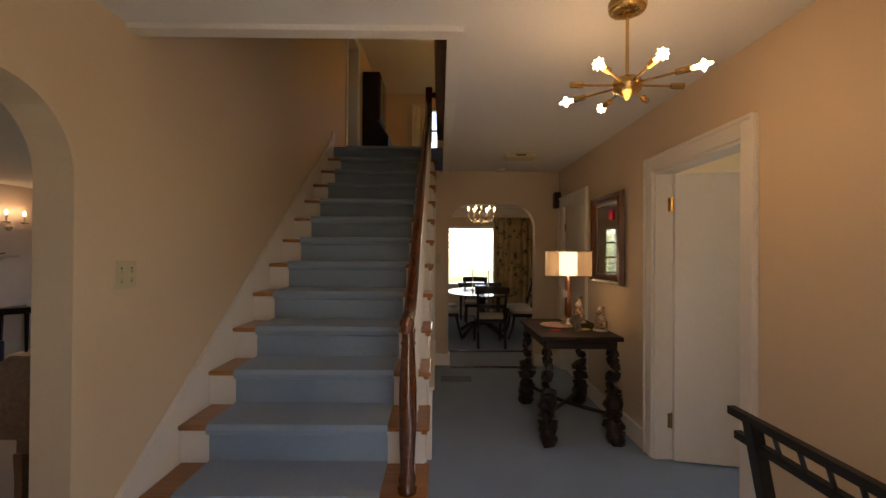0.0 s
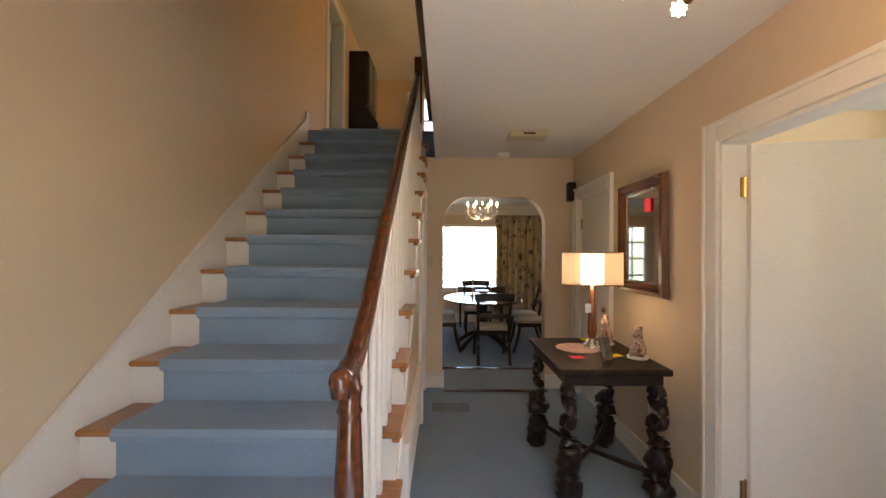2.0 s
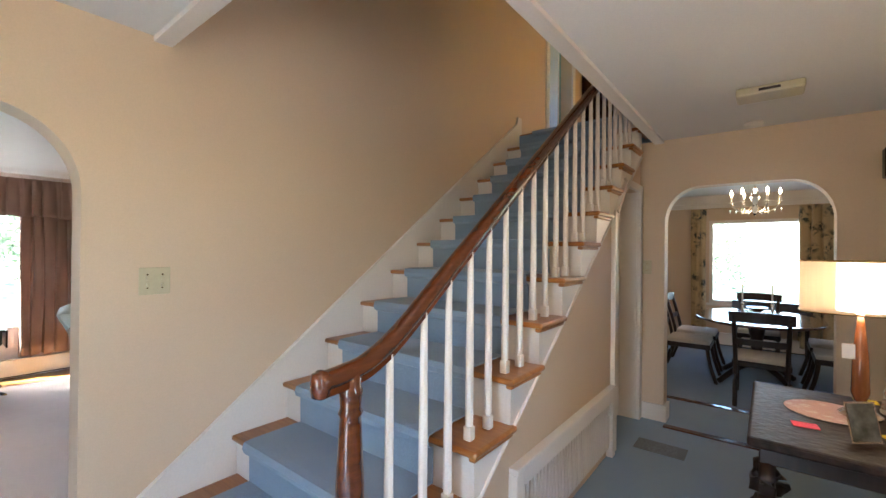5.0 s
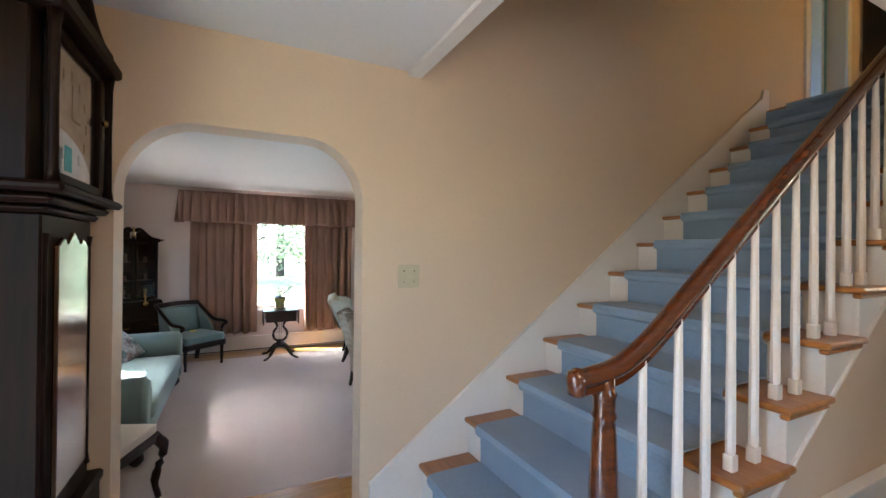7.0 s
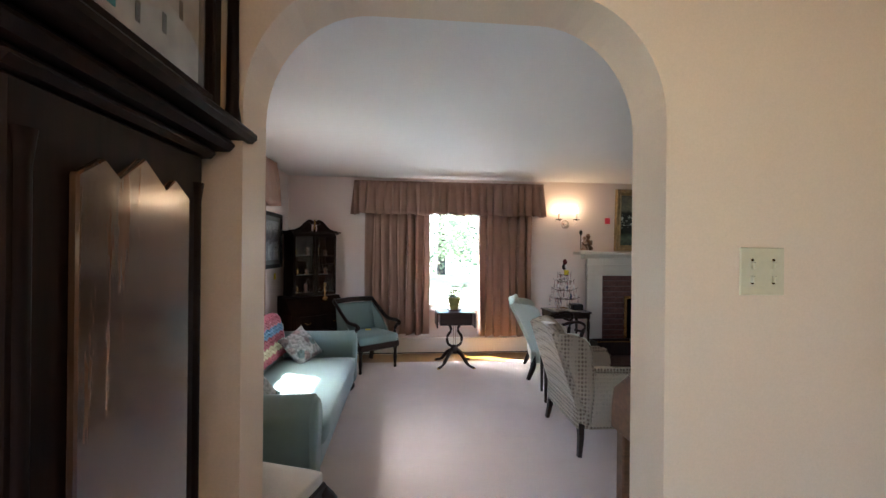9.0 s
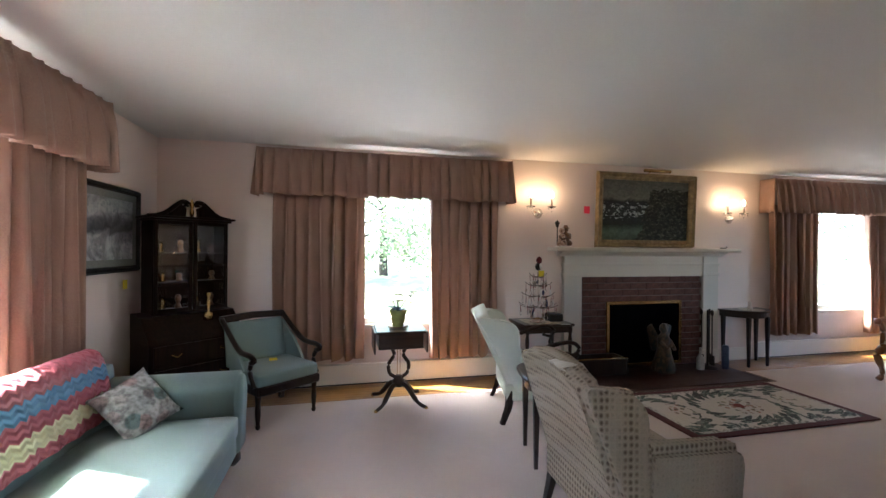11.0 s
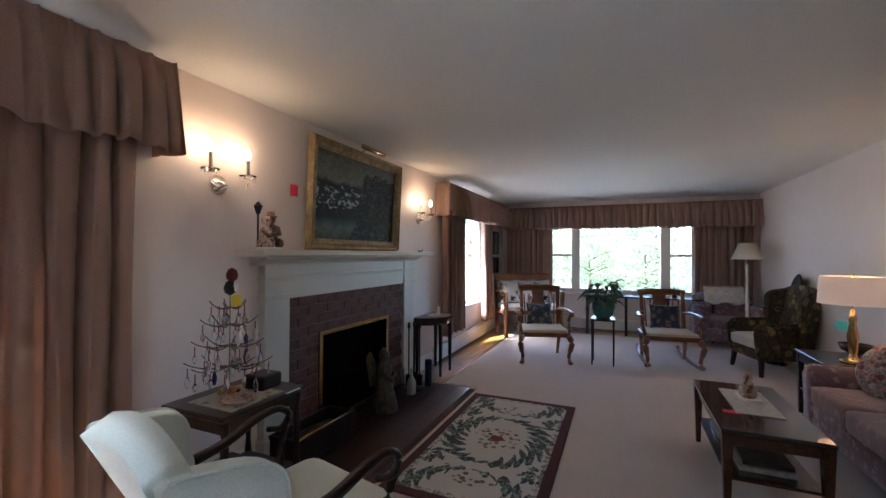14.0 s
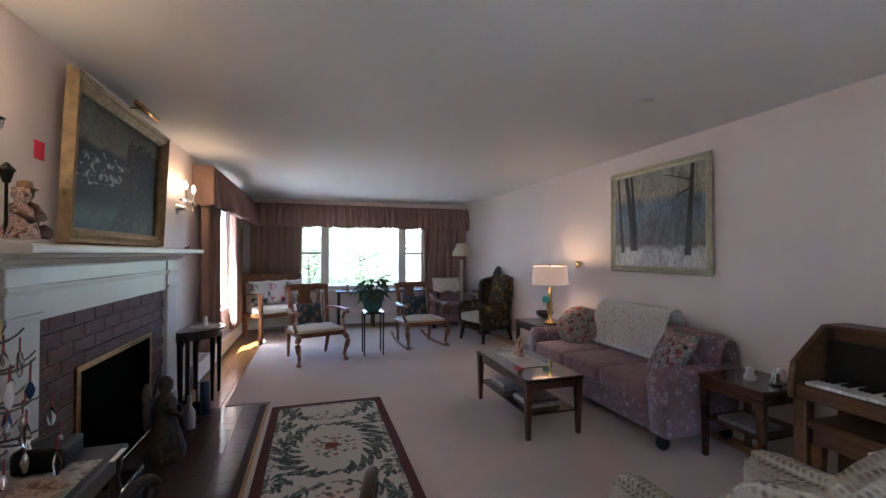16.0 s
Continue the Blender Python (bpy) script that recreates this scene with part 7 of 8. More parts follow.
for s in (-1, 1):
    fr = bmesh.new()
    x0, x1 = sorted((s * 0.005, s * 0.315))
    for b in ((x0, x0 + 0.03, 0.93, 1.735), (x1 - 0.03, x1, 0.93, 1.735), (x0 + 0.03, x1 - 0.03, 0.93, 0.965), (x0 + 0.03, x1 - 0.03, 1.70, 1.735), (x0 + 0.03, x1 - 0.03, 1.33, 1.345)):
        box(b[0], b[1], 0.052, 0.07, b[2], b[3], 0.003, fr)
    dd = part("glazed_door", fr, M_CASE, cb)
    part("pane", box(x0 + 0.03, x1 - 0.03, 0.058, 0.061, 0.965, 1.70), M_GLASS, dd).visible_shadow = False
    part("pediment_scroll", sweep(arc([(s * 0.34, 0.03, 1.76), (s * 0.22, 0.03, 1.80), (s * 0.10, 0.03, 1.90), (s * 0.045, 0.03, 1.905), (s * 0.05, 0.03, 1.87)], 5), [(0.03, 0.022)] * 21, 8), M_CASE, cb, "", True)
part("cornice", merged(box(-0.37, 0.37, -0.20, 0.11, 1.755, 1.775, 0.006), box(-0.345, 0.345, -0.20, 0.085, 1.735, 1.755, 0.006)), M_CASE, cb)
for s in (-1, 1):
    part("pediment", prism([(s * 0.35, 1.775), (s * 0.055, 1.775), (s * 0.05, 1.855), (s * 0.09, 1.885), (s * 0.15, 1.845), (s * 0.23, 1.80), (s * 0.35, 1.785)], "y", 0.0, 0.045), M_CASE, cb, "solid half of the broken pediment")
part("finial", lathe([(0.012, 1.775), (0.02, 1.82), (0.012, 1.85), (0.022, 1.89), (0.004, 1.94)], 0, 0.03, 0, 10), M_BRASS, cb, "", True)
rr = random.Random(21)
cb.scale = (0.86, 0.92, 0.88)
cm = pose(-5.42, -0.145, 0.0, 0, 0, -49.5) @ Matrix.Diagonal((0.86, 0.92, 0.88, 1))
for z in (0.942, 1.194, 1.454):
    for k in range(4):
        p = cm @ Vector((-0.22 + 0.145 * k, -0.05 + rr.uniform(-0.03, 0.03), z))
        hh = rr.uniform(0.06, 0.13)
        tagged(link("curio", lathe([(0.022, 0), (0.026, 0.01), (0.012, hh * 0.4), (0.024, hh * 0.7), (0.012, hh)], p.x, p.y, p.z, 10), M_BRASS if k % 2 else M_BROWNG, True), "small curio on a cabinet shelf", "ornament", "curios in the secretary")
p = cm @ Vector((-0.12, 0.10, 0.88))
tagged(link("candlestick", lathe([(0.035, -0.04), (0.035, 0.01), (0.01, 0.03), (0.014, 0.09), (0.008, 0.14), (0.02, 0.17), (0.02, 0.18)], p.x, p.y, p.z, 12), M_BRASS, True), "brass candlestick on the secretary", "candlestick")

# ---- window settle and table under the picture window ----
se = thing("oak_settle", "carved oak settle piled with cushions by the window", "bench", at=(-5.15, 8.35, 0.008), rz=35)
part("seat", box(-0.50, 0.50, -0.25, 0.25, 0.36, 0.42, 0.01), M_GOLDOAK, se)
part("seat_pad", cushion(-0.47, 0.47, -0.25, 0.20, 0.42, 0.50, 0.4, 6, 0.5), M_PAPER, se, "white seat pad", True)
for s in (-1, 1):
    part("front_post", sweep(arc([(s * 0.48, -0.25, 0), (s * 0.49, -0.27, 0.1), (s * 0.47, -0.24, 0.3), (s * 0.48, -0.25, 0.5), (s * 0.49, -0.26, 0.72)], 4), 0.035, 8), M_GOLDOAK, se, "", True)
    part("back_post", sweep([(s * 0.46, 0.22, 0), (s * 0.48, 0.28, 0.98)], 0.025, square=True), M_GOLDOAK, se)
    part("arm", sweep([(s * 0.49, -0.26, 0.71), (s * 0.48, 0.26, 0.70)], [(0.03, 0.016)] * 2, square=True), M_GOLDOAK, se)
part("crest_rail", box(-0.50, 0.50, 0.26, 0.30, 0.86, 0.99, 0.012), M_GOLDOAK, se)
for k in range(7):
    part("spindle", sweep([(-0.36 + 0.12 * k, 0.23, 0.42), (-0.36 + 0.12 * k, 0.28, 0.87)], 0.009, 6), M_GOLDOAK, se)
sm = pose(-5.15, 8.35, 0.0, 0, 0, 35)
M_STRIPE = fabric("red_and_white_quilt", (0.55, 0.50, 0.48), (0.30, 0.04, 0.07), 60, 0.4, 7)
M_BLK2 = fabric("black_and_white_print", (0.50, 0.47, 0.43), (0.02, 0.02, 0.02), 60, 0.4, 7)
for k, (x, mt, lb) in enumerate(((-0.30, M_BLK2, "black and white print pillow on the settle"), (0.0, M_STRIPE, "red and white patchwork pillow on the settle"), (0.28, M_BLK2, "dark patterned pillow on the settle"))):
    q = sm @ Vector((x, 0.10, 0.71))
    pillow("settle_pillow", lb, tuple(q), (72, 0, 35), (0.36, 0.40), mt, 0.12)
q = sm @ Vector((0.10, -0.06, 0.52))
tagged(link("doll", lathe([(0.09, 0), (0.07, 0.08), (0.03, 0.15), (0.045, 0.2), (0.04, 0.25), (0.01, 0.28)], q.x, q.y, q.z, 12), surface("lilac_cloth", (0.45, 0.36, 0.50), 0.8, fine=30, var=0.3), True), "cloth doll in a pale lilac dress", "doll")
lt = thing("window_table", "long narrow dark table under the picture window", "console table", at=(-3.35, 8.95, 0.008))
part("tabletop", box(-0.95, 0.95, -0.17, 0.17, 0.62, 0.645, 0.005), M_DARKX, lt)
for x in (-0.9, -0.3, 0.3, 0.9):
    part("leg", merged(box(x - 0.02, x + 0.02, -0.15, -0.11, 0, 0.62, 0.003), box(x - 0.02, x + 0.02, 0.11, 0.15, 0, 0.62, 0.003)), M_DARKX, lt)
for x, h, mt in ((-2.95, 0.16, M_DARK), (-2.60, 0.11, M_PORC), (-3.75, 0.10, M_CHROME), (-4.1, 0.12, M_PORC)):
    tagged(link("ornament", lathe([(0.035, 0), (0.04, 0.02), (0.02, h * 0.5), (0.03, h * 0.75), (0.008, h)], x, 8.93, 0.653, 10), mt, True), "small ornament on the window table", "ornament", "ornaments on the window table")
slab("heater_panel", "light panel below the picture window", M_WHITE, (-3.3, -2.9, YB - 0.09, YB - 0.02, 0.25, 0.60))

# ---- piano corner ----
pn = thing("spinet_piano", "small oak electric piano with keys open", "piano", at=(-1.80, 2.44, 0.0))
part("case", merged(box(-0.42, -0.01, -0.52, 0.52, 0.60, 0.68, 0.008), box(-0.15, -0.01, -0.50, 0.50, 0.68, 0.98, 0.006)), M_OAKDK, pn)
for s in (-1, 1):
    part("side_panel", prism([(-0.44, 0.60), (0.0, 0.60), (0.0, 1.0), (-0.17, 1.0), (-0.42, 0.80), (-0.44, 0.70)], "y", s * 0.53 - 0.015, s * 0.53 + 0.015, 0.003), M_OAKDK, pn)
    part("leg", box(-0.42, -0.36, s * 0.50 - 0.03, s * 0.50 + 0.03, 0, 0.60, 0.006), M_OAKDK, pn)
    part("back_leg", box(-0.07, -0.01, s * 0.50 - 0.03, s * 0.50 + 0.03, 0, 0.60, 0.006), M_OAKDK, pn)
part("top_board", box(-0.18, 0.0, -0.53, 0.53, 0.985, 1.005, 0.004), M_OAKDK, pn)
part("control_panel", box(-0.20, -0.152, -0.50, 0.50, 0.70, 0.92, 0.004), M_BLACK, pn)
k0 = part("white_key", box(-0.40, -0.21, -0.485, -0.464, 0.682, 0.70, 0.002), M_PAPER, pn)
for i in range(1, 42):
    o = k0.copy(); scene.collection.objects.link(o); o.location = (0, 0.0231 * i, 0)
k1 = part("black_key", box(-0.32, -0.21, -0.470, -0.457, 0.70, 0.712, 0.002), M_BLACK, pn)
for i in range(1, 41):
    if i % 7 not in (2, 6):
        o = k1.copy(); scene.collection.objects.link(o); o.location = (0, 0.0231 * i, 0)
pn.scale = (1, 1, 0.93)
pf = picture("photo_frame", "small framed colour snapshot on the piano", 0.30, 0.20, (-1.93, 2.56, 0.937), -80, M_BLACK, canvas_material("green_snapshot", [(0.35, (0.03, 0.10, 0.03)), (0.5, (0.12, 0.20, 0.08)), (0.6, (0.35, 0.15, 0.15)), (0.7, (0.15, 0.25, 0.45))], 9), 0.02)
pf.rotation_euler[0] = radians(-8)
for y in (2.50, 2.62, 2.72):
    tagged(link("bird_figurine", lathe([(0.02, 0), (0.03, 0.02), (0.025, 0.05), (0.012, 0.065), (0.004, 0.08)], -1.86, y, 0.936, 10), M_PORC, True), "small brown bird figurine on the piano", "figurine", "figurines on the piano")
pb = thing("piano_bench", "plain oak piano bench", "bench", at=(-2.07, 2.535, 0.008))
part("seat", box(-0.17, 0.17, -0.36, 0.36, 0.42, 0.46, 0.008), M_OAKDK, pb)
part("box", box(-0.155, 0.155, -0.34, 0.34, 0.34, 0.419, 0.004), M_OAKDK, pb)
table_legs(pb, (-0.14, 0.14), (-0.32, 0.32), 0.34, M_OAKDK, 0.025, 0.02)

# chair just inside the archway
ac = thing("side_chair", "dark side chair with a cream seat near the archway", "chair", at=(-2.04, 0.31, 0.008), rz=-20)
ac.scale = (1, 1, 0.92)
part("seat", cushion(-0.23, 0.23, -0.22, 0.24, 0.40, 0.47, 0.5, 7, 0.5), M_CREAM, ac, "cream upholstered seat", True)
part("seat_rail", box(-0.24, 0.24, -0.23, 0.25, 0.35, 0.415, 0.01), M_DARK, ac)
for s in (-1, 1):
    part("front_leg", sweep(arc([(s * 0.22, 0.23, 0.38), (s * 0.245, 0.265, 0.30), (s * 0.215, 0.235, 0.12), (s * 0.225, 0.25, 0.0)], 4), [0.032] * 4 + [0.024] * 5 + [0.017] * 4, 8), M_DARK, ac, "", True)
    part("back_leg", sweep([(s * 0.2, -0.26, 0), (s * 0.2, -0.2, 0.4), (s * 0.21, -0.28, 0.92)], 0.02, square=True), M_DARK, ac)
part("backrest", box(-0.2, 0.2, -0.275, -0.25, 0.6, 0.93, 0.01), M_DARK, ac)
sm_ = tagged(link("ceiling_disc", lathe([(0.05, 0), (0.028, -0.008), (0.016, -0.016)], -2.67, 3.52, LC, 18), M_WHITE, True), "small white ceiling smoke sensor", "smoke detector")

# ---- hall things ----
clk = thing("grandfather_clock", "tall dark carved grandfather clock in the corner", "clock", at=(-1.13, 0.392, 0.0))
part("plinth", merged(box(-0.27, 0.27, -0.13, 0.14, 0, 0.55, 0.008), box(-0.29, 0.29, -0.13, 0.155, 0, 0.09, 0.01), box(-0.28, 0.28, -0.13, 0.15, 0.52, 0.56, 0.01)), M_CASE, clk)
part("trunk", box(-0.225, 0.225, -0.13, 0.11, 0.56, 1.56, 0.006), M_CASE, clk)
part("trunk_door", prism([(-0.14, 0.66), (0.14, 0.66), (0.14, 1.46), (0.09, 1.49), (0.06, 1.46), (0.0, 1.51), (-0.06, 1.46), (-0.09, 1.49), (-0.14, 1.46)], "y", 0.112, 0.126, 0.003), wood("polished_walnut", (0.05, 0.026, 0.016), (0.13, 0.065, 0.035), 0.12, "z", coat=0.8), clk, "polished figured walnut door")
for s in (-1, 1):
    part("quarter_column", lathe([(0.018, 0.62), (0.013, 0.66), (0.013, 1.46), (0.018, 1.5)], s * 0.20, 0.105, 0, 10), M_CASE, clk, "", True)
hood = part("hood", box(-0.29, 0.29, -0.13, 0.10, 1.646, 2.149, 0.005), M_CASE, clk)
for b_ in ((-0.33, 0.33, -0.13, 0.19, 1.615, 1.645, 0.01), (-0.29, 0.29, -0.13, 0.155, 1.585, 1.614, 0.012), (-0.25, 0.25, -0.13, 0.13, 1.56, 1.584, 0.01), (-0.33, 0.33, -0.13, 0.19, 2.15, 2.20, 0.012), (-0.30, 0.30, -0.13, 0.16, 2.201, 2.26, 0.01)):
    part("moulding", box(*b_), M_CASE, clk)
part("dial", box(-0.20, 0.20, 0.102, 0.108, 1.69, 2.12), surface("silvered_dial", (0.42, 0.40, 0.36), 0.35, 0.3, fine=18, coarse=7, var=0.3), clk)
for k in range(12):
    a = k * math.tau / 12
    part("numeral_bar", box(0.15 * math.sin(a) - 0.006, 0.15 * math.sin(a) + 0.006, 0.1085, 0.1095, 1.90 + 0.15 * math.cos(a) - 0.018, 1.90 + 0.15 * math.cos(a) + 0.018), M_BLACK, clk)
part("clock_hand", merged(box(-0.004, 0.004, 0.110, 0.112, 1.90, 2.02), box(-0.08, 0.0, 0.110, 0.112, 1.896, 1.904)), M_BLACK, clk)
hd = part("hood_door", merged(box(-0.24, -0.205, 0.115, 0.14, 1.66, 2.14, 0.004), box(0.205, 0.24, 0.115, 0.14, 1.66, 2.14, 0.004), box(-0.205, 0.205, 0.115, 0.14, 1.66, 1.69, 0.004), box(-0.205, 0.205, 0.115, 0.14, 2.11, 2.14, 0.004)), M_CASE, clk)
part("pane", box(-0.205, 0.205, 0.126, 0.129, 1.69, 2.11), M_GLASS, hd).visible_shadow = False
for s in (-1, 1):
    part("hood_column", lathe([(0.02, 1.65), (0.014, 1.69), (0.012, 1.9), (0.014, 2.1), (0.02, 2.15)], s * 0.275, 0.15, 0, 10), M_CASE, clk, "", True)
    part("pediment_scroll", sweep(arc([(s * 0.30, 0.1, 2.27), (s * 0.16, 0.1, 2.32), (s * 0.06, 0.1, 2.40), (s * 0.03, 0.1, 2.37)], 5), [(0.04, 0.022)] * 16, 8), M_CASE, clk, "", True)
part("knob", lathe([(0.006, 0), (0.016, 0.012), (0.01, 0.02)], n=10), M_BRASS, clk).matrix_local = pose(-0.222, 0.14, 1.95, -90, 0, 0)
part("price_tag", box(0.10, 0.16, 0.141, 0.143, 1.70, 1.78), surface("teal_note", (0.06, 0.30, 0.32), 0.7, bump=0), clk, "teal paper sticker")


M_CARVED = surface("carved_black_walnut", (0.024, 0.012, 0.008), 0.5, fine=38, coarse=12, var=0.5, bump=0.8, dist=0.006)
M_CARVED.node_tree.nodes["Principled BSDF"].inputs["Specular IOR Level"].default_value = 0.22


def carved_table():
    o = thing("hall_table", "dark carved hall table on figured legs", "console table", at=(1.07, 3.50, 0.0))
    top = box(-0.31, 0.31, -0.425, 0.425, 0.762, 0.80, 0.01, seg=2)
    part("tabletop", top, M_CARVED, o, "dark tabletop carved in low relief")
    part("apron", box(-0.275, 0.275, -0.39, 0.39, 0.70, 0.761, 0.006), M_DARK, o)
    rr = random.Random(2)
    for x in (-0.25, 0.25):
        for y in (-0.36, 0.36):
            d = 1 if y < 0 else -1
            pts = arc([(x, y - d * 0.02, 0.41), (x, y - d * 0.035, 0.33), (x, y - d * 0.005, 0.22), (x, y - d * 0.03, 0.11), (x, y - d * 0.07, 0.03), (x, y - d * 0.11, 0.0)], 6)
            prof = [0.040, 0.066, 0.060, 0.066, 0.060, 0.030]
            sz = []
            for k in range(len(pts)):
                t = k / (len(pts) - 1) * 5
                i = min(4, int(t))
                r = prof[i] + (prof[i + 1] - prof[i]) * (t - i)
                sz.append(r * (1 + 0.10 * math.sin(k * 0.9) + rr.uniform(-0.10, 0.10)))
            lg = sweep(pts, sz, 12)
            for v in lg.verts:
                v.co += Vector((noise.noise(v.co * 20), noise.noise(v.co * 20 + Vector((5, 0, 0))), 0)) * 0.034
            part("leg", lg, M_DARK, o, "leg carved as twisting foliage", True)
            ring1 = [(x, y + d * 0.005 + 0.066 * math.cos(a), 0.635 + 0.062 * math.sin(a)) for a in [k * math.tau / 18 for k in range(19)]]
            part("leg_scroll", sweep(ring1, [(0.026, 0.019)] * 19, 7), M_DARK, o, "open carved scroll under the tabletop", True)
            ring2 = arc([(x, y - d * 0.055, 0.60), (x, y - d * 0.075, 0.52), (x, y - d * 0.02, 0.47), (x, y + d * 0.045, 0.50), (x, y + d * 0.07, 0.44), (x, y + d * 0.03, 0.385), (x, y - d * 0.02, 0.40)], 4)
            part("leg_scroll", sweep(ring2, [(0.030, 0.024)] * len(ring2), 7), M_DARK, o, "", True)
            leafy = sweep(arc([(x, y - d * 0.03, 0.66), (x, y + d * 0.03, 0.64), (x, y + d * 0.02, 0.585), (x, y - d * 0.03, 0.56)], 4), [(0.018, 0.016)] * 13, 6)
            for v in leafy.verts:
                v.co += Vector((noise.noise(v.co * 40), 0, noise.noise(v.co * 40 + Vector((5, 0, 0))))) * 0.012
            part("carved_leaf", leafy, M_DARK, o, "", True)
            part("foot_claw", sweep(arc([(x, y - d * 0.05, 0.16), (x, y - d * 0.11, 0.20), (x, y - d * 0.10, 0.27)], 4), [0.020] * 5 + [0.012] * 4, 6), M_DARK, o, "", True)
    for s in (-1, 1):
        part("stretcher", sweep(arc([(-0.26, s * -0.38, 0.20), (-0.08, s * -0.10, 0.17), (0.08, s * 0.10, 0.17), (0.26, s * 0.38, 0.20)], 5), 0.016, 8), M_DARK, o, "", True)
    return o


carved_table()
TZ = 0.801
tl = thing("table_lamp", "lamp with a square lit linen shade and amber stem", "lamp", at=(1.12, 3.60, TZ))
part("base", lathe([(0.065, 0), (0.07, 0.012), (0.035, 0.035), (0.02, 0.06), (0.018, 0.065)], n=16), M_CHROME, tl, "", True)
part("stem", lathe([(0.018, 0.06), (0.03, 0.10), (0.026, 0.24), (0.014, 0.38), (0.008, 0.42)], n=14), wood("amber_wood", (0.20, 0.06, 0.02), (0.38, 0.14, 0.05), 0.2), tl, "", True)
M_SHADE2 = glow("lit_perforated_shade", (1.0, 0.58, 0.30), 0.03, (0.46, 0.35, 0.23))
pierced = M_SHADE2.node_tree.nodes.new("ShaderNodeMixShader")
pierced.inputs[0].default_value = 0.5
M_SHADE2.node_tree.links.new(M_SHADE2.node_tree.nodes["Principled BSDF"].outputs[0], pierced.inputs[1])
M_SHADE2.node_tree.links.new(M_SHADE2.node_tree.nodes.new("ShaderNodeBsdfTransparent").outputs[0], pierced.inputs[2])
M_SHADE2.node_tree.links.new(pierced.outputs[0], M_SHADE2.node_tree.nodes["Material Output"].inputs[0])
drum = lambda rx, ry, z: [(math.copysign(abs(math.cos(t)) ** 0.55, math.cos(t)) * rx, math.copysign(abs(math.sin(t)) ** 0.55, math.sin(t)) * ry, z) for t in [k * math.tau / 40 for k in range(40)]]
part("shade", rings([drum(0.193, 0.105, 0.425), drum(0.193, 0.105, 0.64), drum(0.190, 0.102, 0.64), drum(0.190, 0.102, 0.425)], False), M_SHADE2, tl, "pierced cream outer shade")
for z in (0.425, 0.64):
    part("shade_rim", sweep([Vector(p) for p in drum(0.194, 0.106, z)] + [Vector(drum(0.194, 0.106, z)[0])], 0.0035, 6), M_BRASS, tl, "thin brass rim")
part("diffuser", lathe([(0.072, 0.432), (0.074, 0.44), (0.074, 0.625), (0.072, 0.632)], n=24), glow("bright_inner_diffuser", (1.0, 0.74, 0.42), 1.6, (0.7, 0.6, 0.4)), tl, "brightly lit inner diffuser", True)
part("bulb", lathe([(0.01, 0.42), (0.028, 0.50), (0.026, 0.53), (0.008, 0.55)], n=12), M_BULB, tl, "", True)
part("tag", box(-0.06, -0.02, -0.04, -0.037, 0.24, 0.30), M_PAPER, tl, "white paper price tag")
bulb(1.12, 3.60, TZ + 0.60, 1.2, r=0.03)
for nm, x, y, h, lb in (("figurine", 1.255, 3.72, 0.20, "porcelain figure group with baskets on the table"), ("figurine", 1.30, 3.33, 0.19, "porcelain couple on a white base on the table")):
    o = thing(nm, lb, "figurine", "", (x, y, TZ))
    part("base", lathe([(0.06, 0), (0.062, 0.01), (0.05, 0.02)], n=16), M_WHITE, o, "white oval base", True)
    for fg in (lathe([(0.04, 0.02), (0.042, 0.07), (0.022, 0.11), (0.03, 0.14), (0.018, h)], 0.012, 0.012, 0, 14), lathe([(0.034, 0.02), (0.03, 0.09), (0.016, 0.12), (0.024, 0.145), (0.008, h - 0.02)], -0.02, -0.016, 0, 14), lathe([(0.02, 0.02), (0.024, 0.045), (0.012, 0.07)], 0.0, -0.042, 0, 10)):
        for v in fg.verts:
            v.co += Vector((noise.noise(v.co * 40), noise.noise(v.co * 40 + Vector((3, 0, 0))), 0)) * 0.014
        part("figure", fg, M_PORC, o, "", True)
tagged(link("lace_doily", lathe([(0.14, 0), (0.145, 0.003), (0.13, 0.004)], 1.02, 3.58, TZ, 26), fabric("pink_crochet", (0.50, 0.30, 0.27), (0.60, 0.52, 0.46), 80, 0.6, 22)), "round pink crocheted mat", "doily")
tf = picture("table_photo", "small upright photo frame leaning on the hall table", 0.11, 0.14, (1.09, 3.27, TZ + 0.001), 38, M_CHROME, surface("faded_photo", (0.16, 0.16, 0.13), 0.25, fine=30, coarse=12, var=0.4, bump=0), 0.012, depth=0.012)
tf.rotation_euler[0] = radians(-14)
for x, y, a, mt, lb in ((0.935, 3.336, 8, M_REDTAG, "pink sticker on the hall table"), (1.19, 3.385, 25, M_YELLOW, "yellow sticker on the hall table"), (1.17, 3.86, 0, M_YELLOW, "yellow sticker behind the lamp")):
    o = link("note", box(-0.04, 0.04, -0.03, 0.03, 0, 0.002), mt)
    o.matrix_world = pose(x, y, TZ + 0.001, 0, 0, a)
    tagged(o, lb, "note")
ou = thing("outlet_cord", "wall outlet with a hanging lamp cord", "outlet", at=(HX1 - 0.006, 3.52, 0.33))
part("plate", box(0.0, 0.006, -0.035, 0.035, -0.055, 0.055, 0.002), M_IVORY, ou)
part("cord", sweep(arc([(-0.02, 0, 0.02), (-0.03, 0.02, 0.2), (-0.03, 0.05, 0.40), (-0.06, 0.06, 0.43)], 5), 0.004, 6), M_PAPER, ou)
part("plug", box(-0.03, 0.0, -0.015, 0.015, 0.0, 0.04, 0.004), M_PAPER, ou)


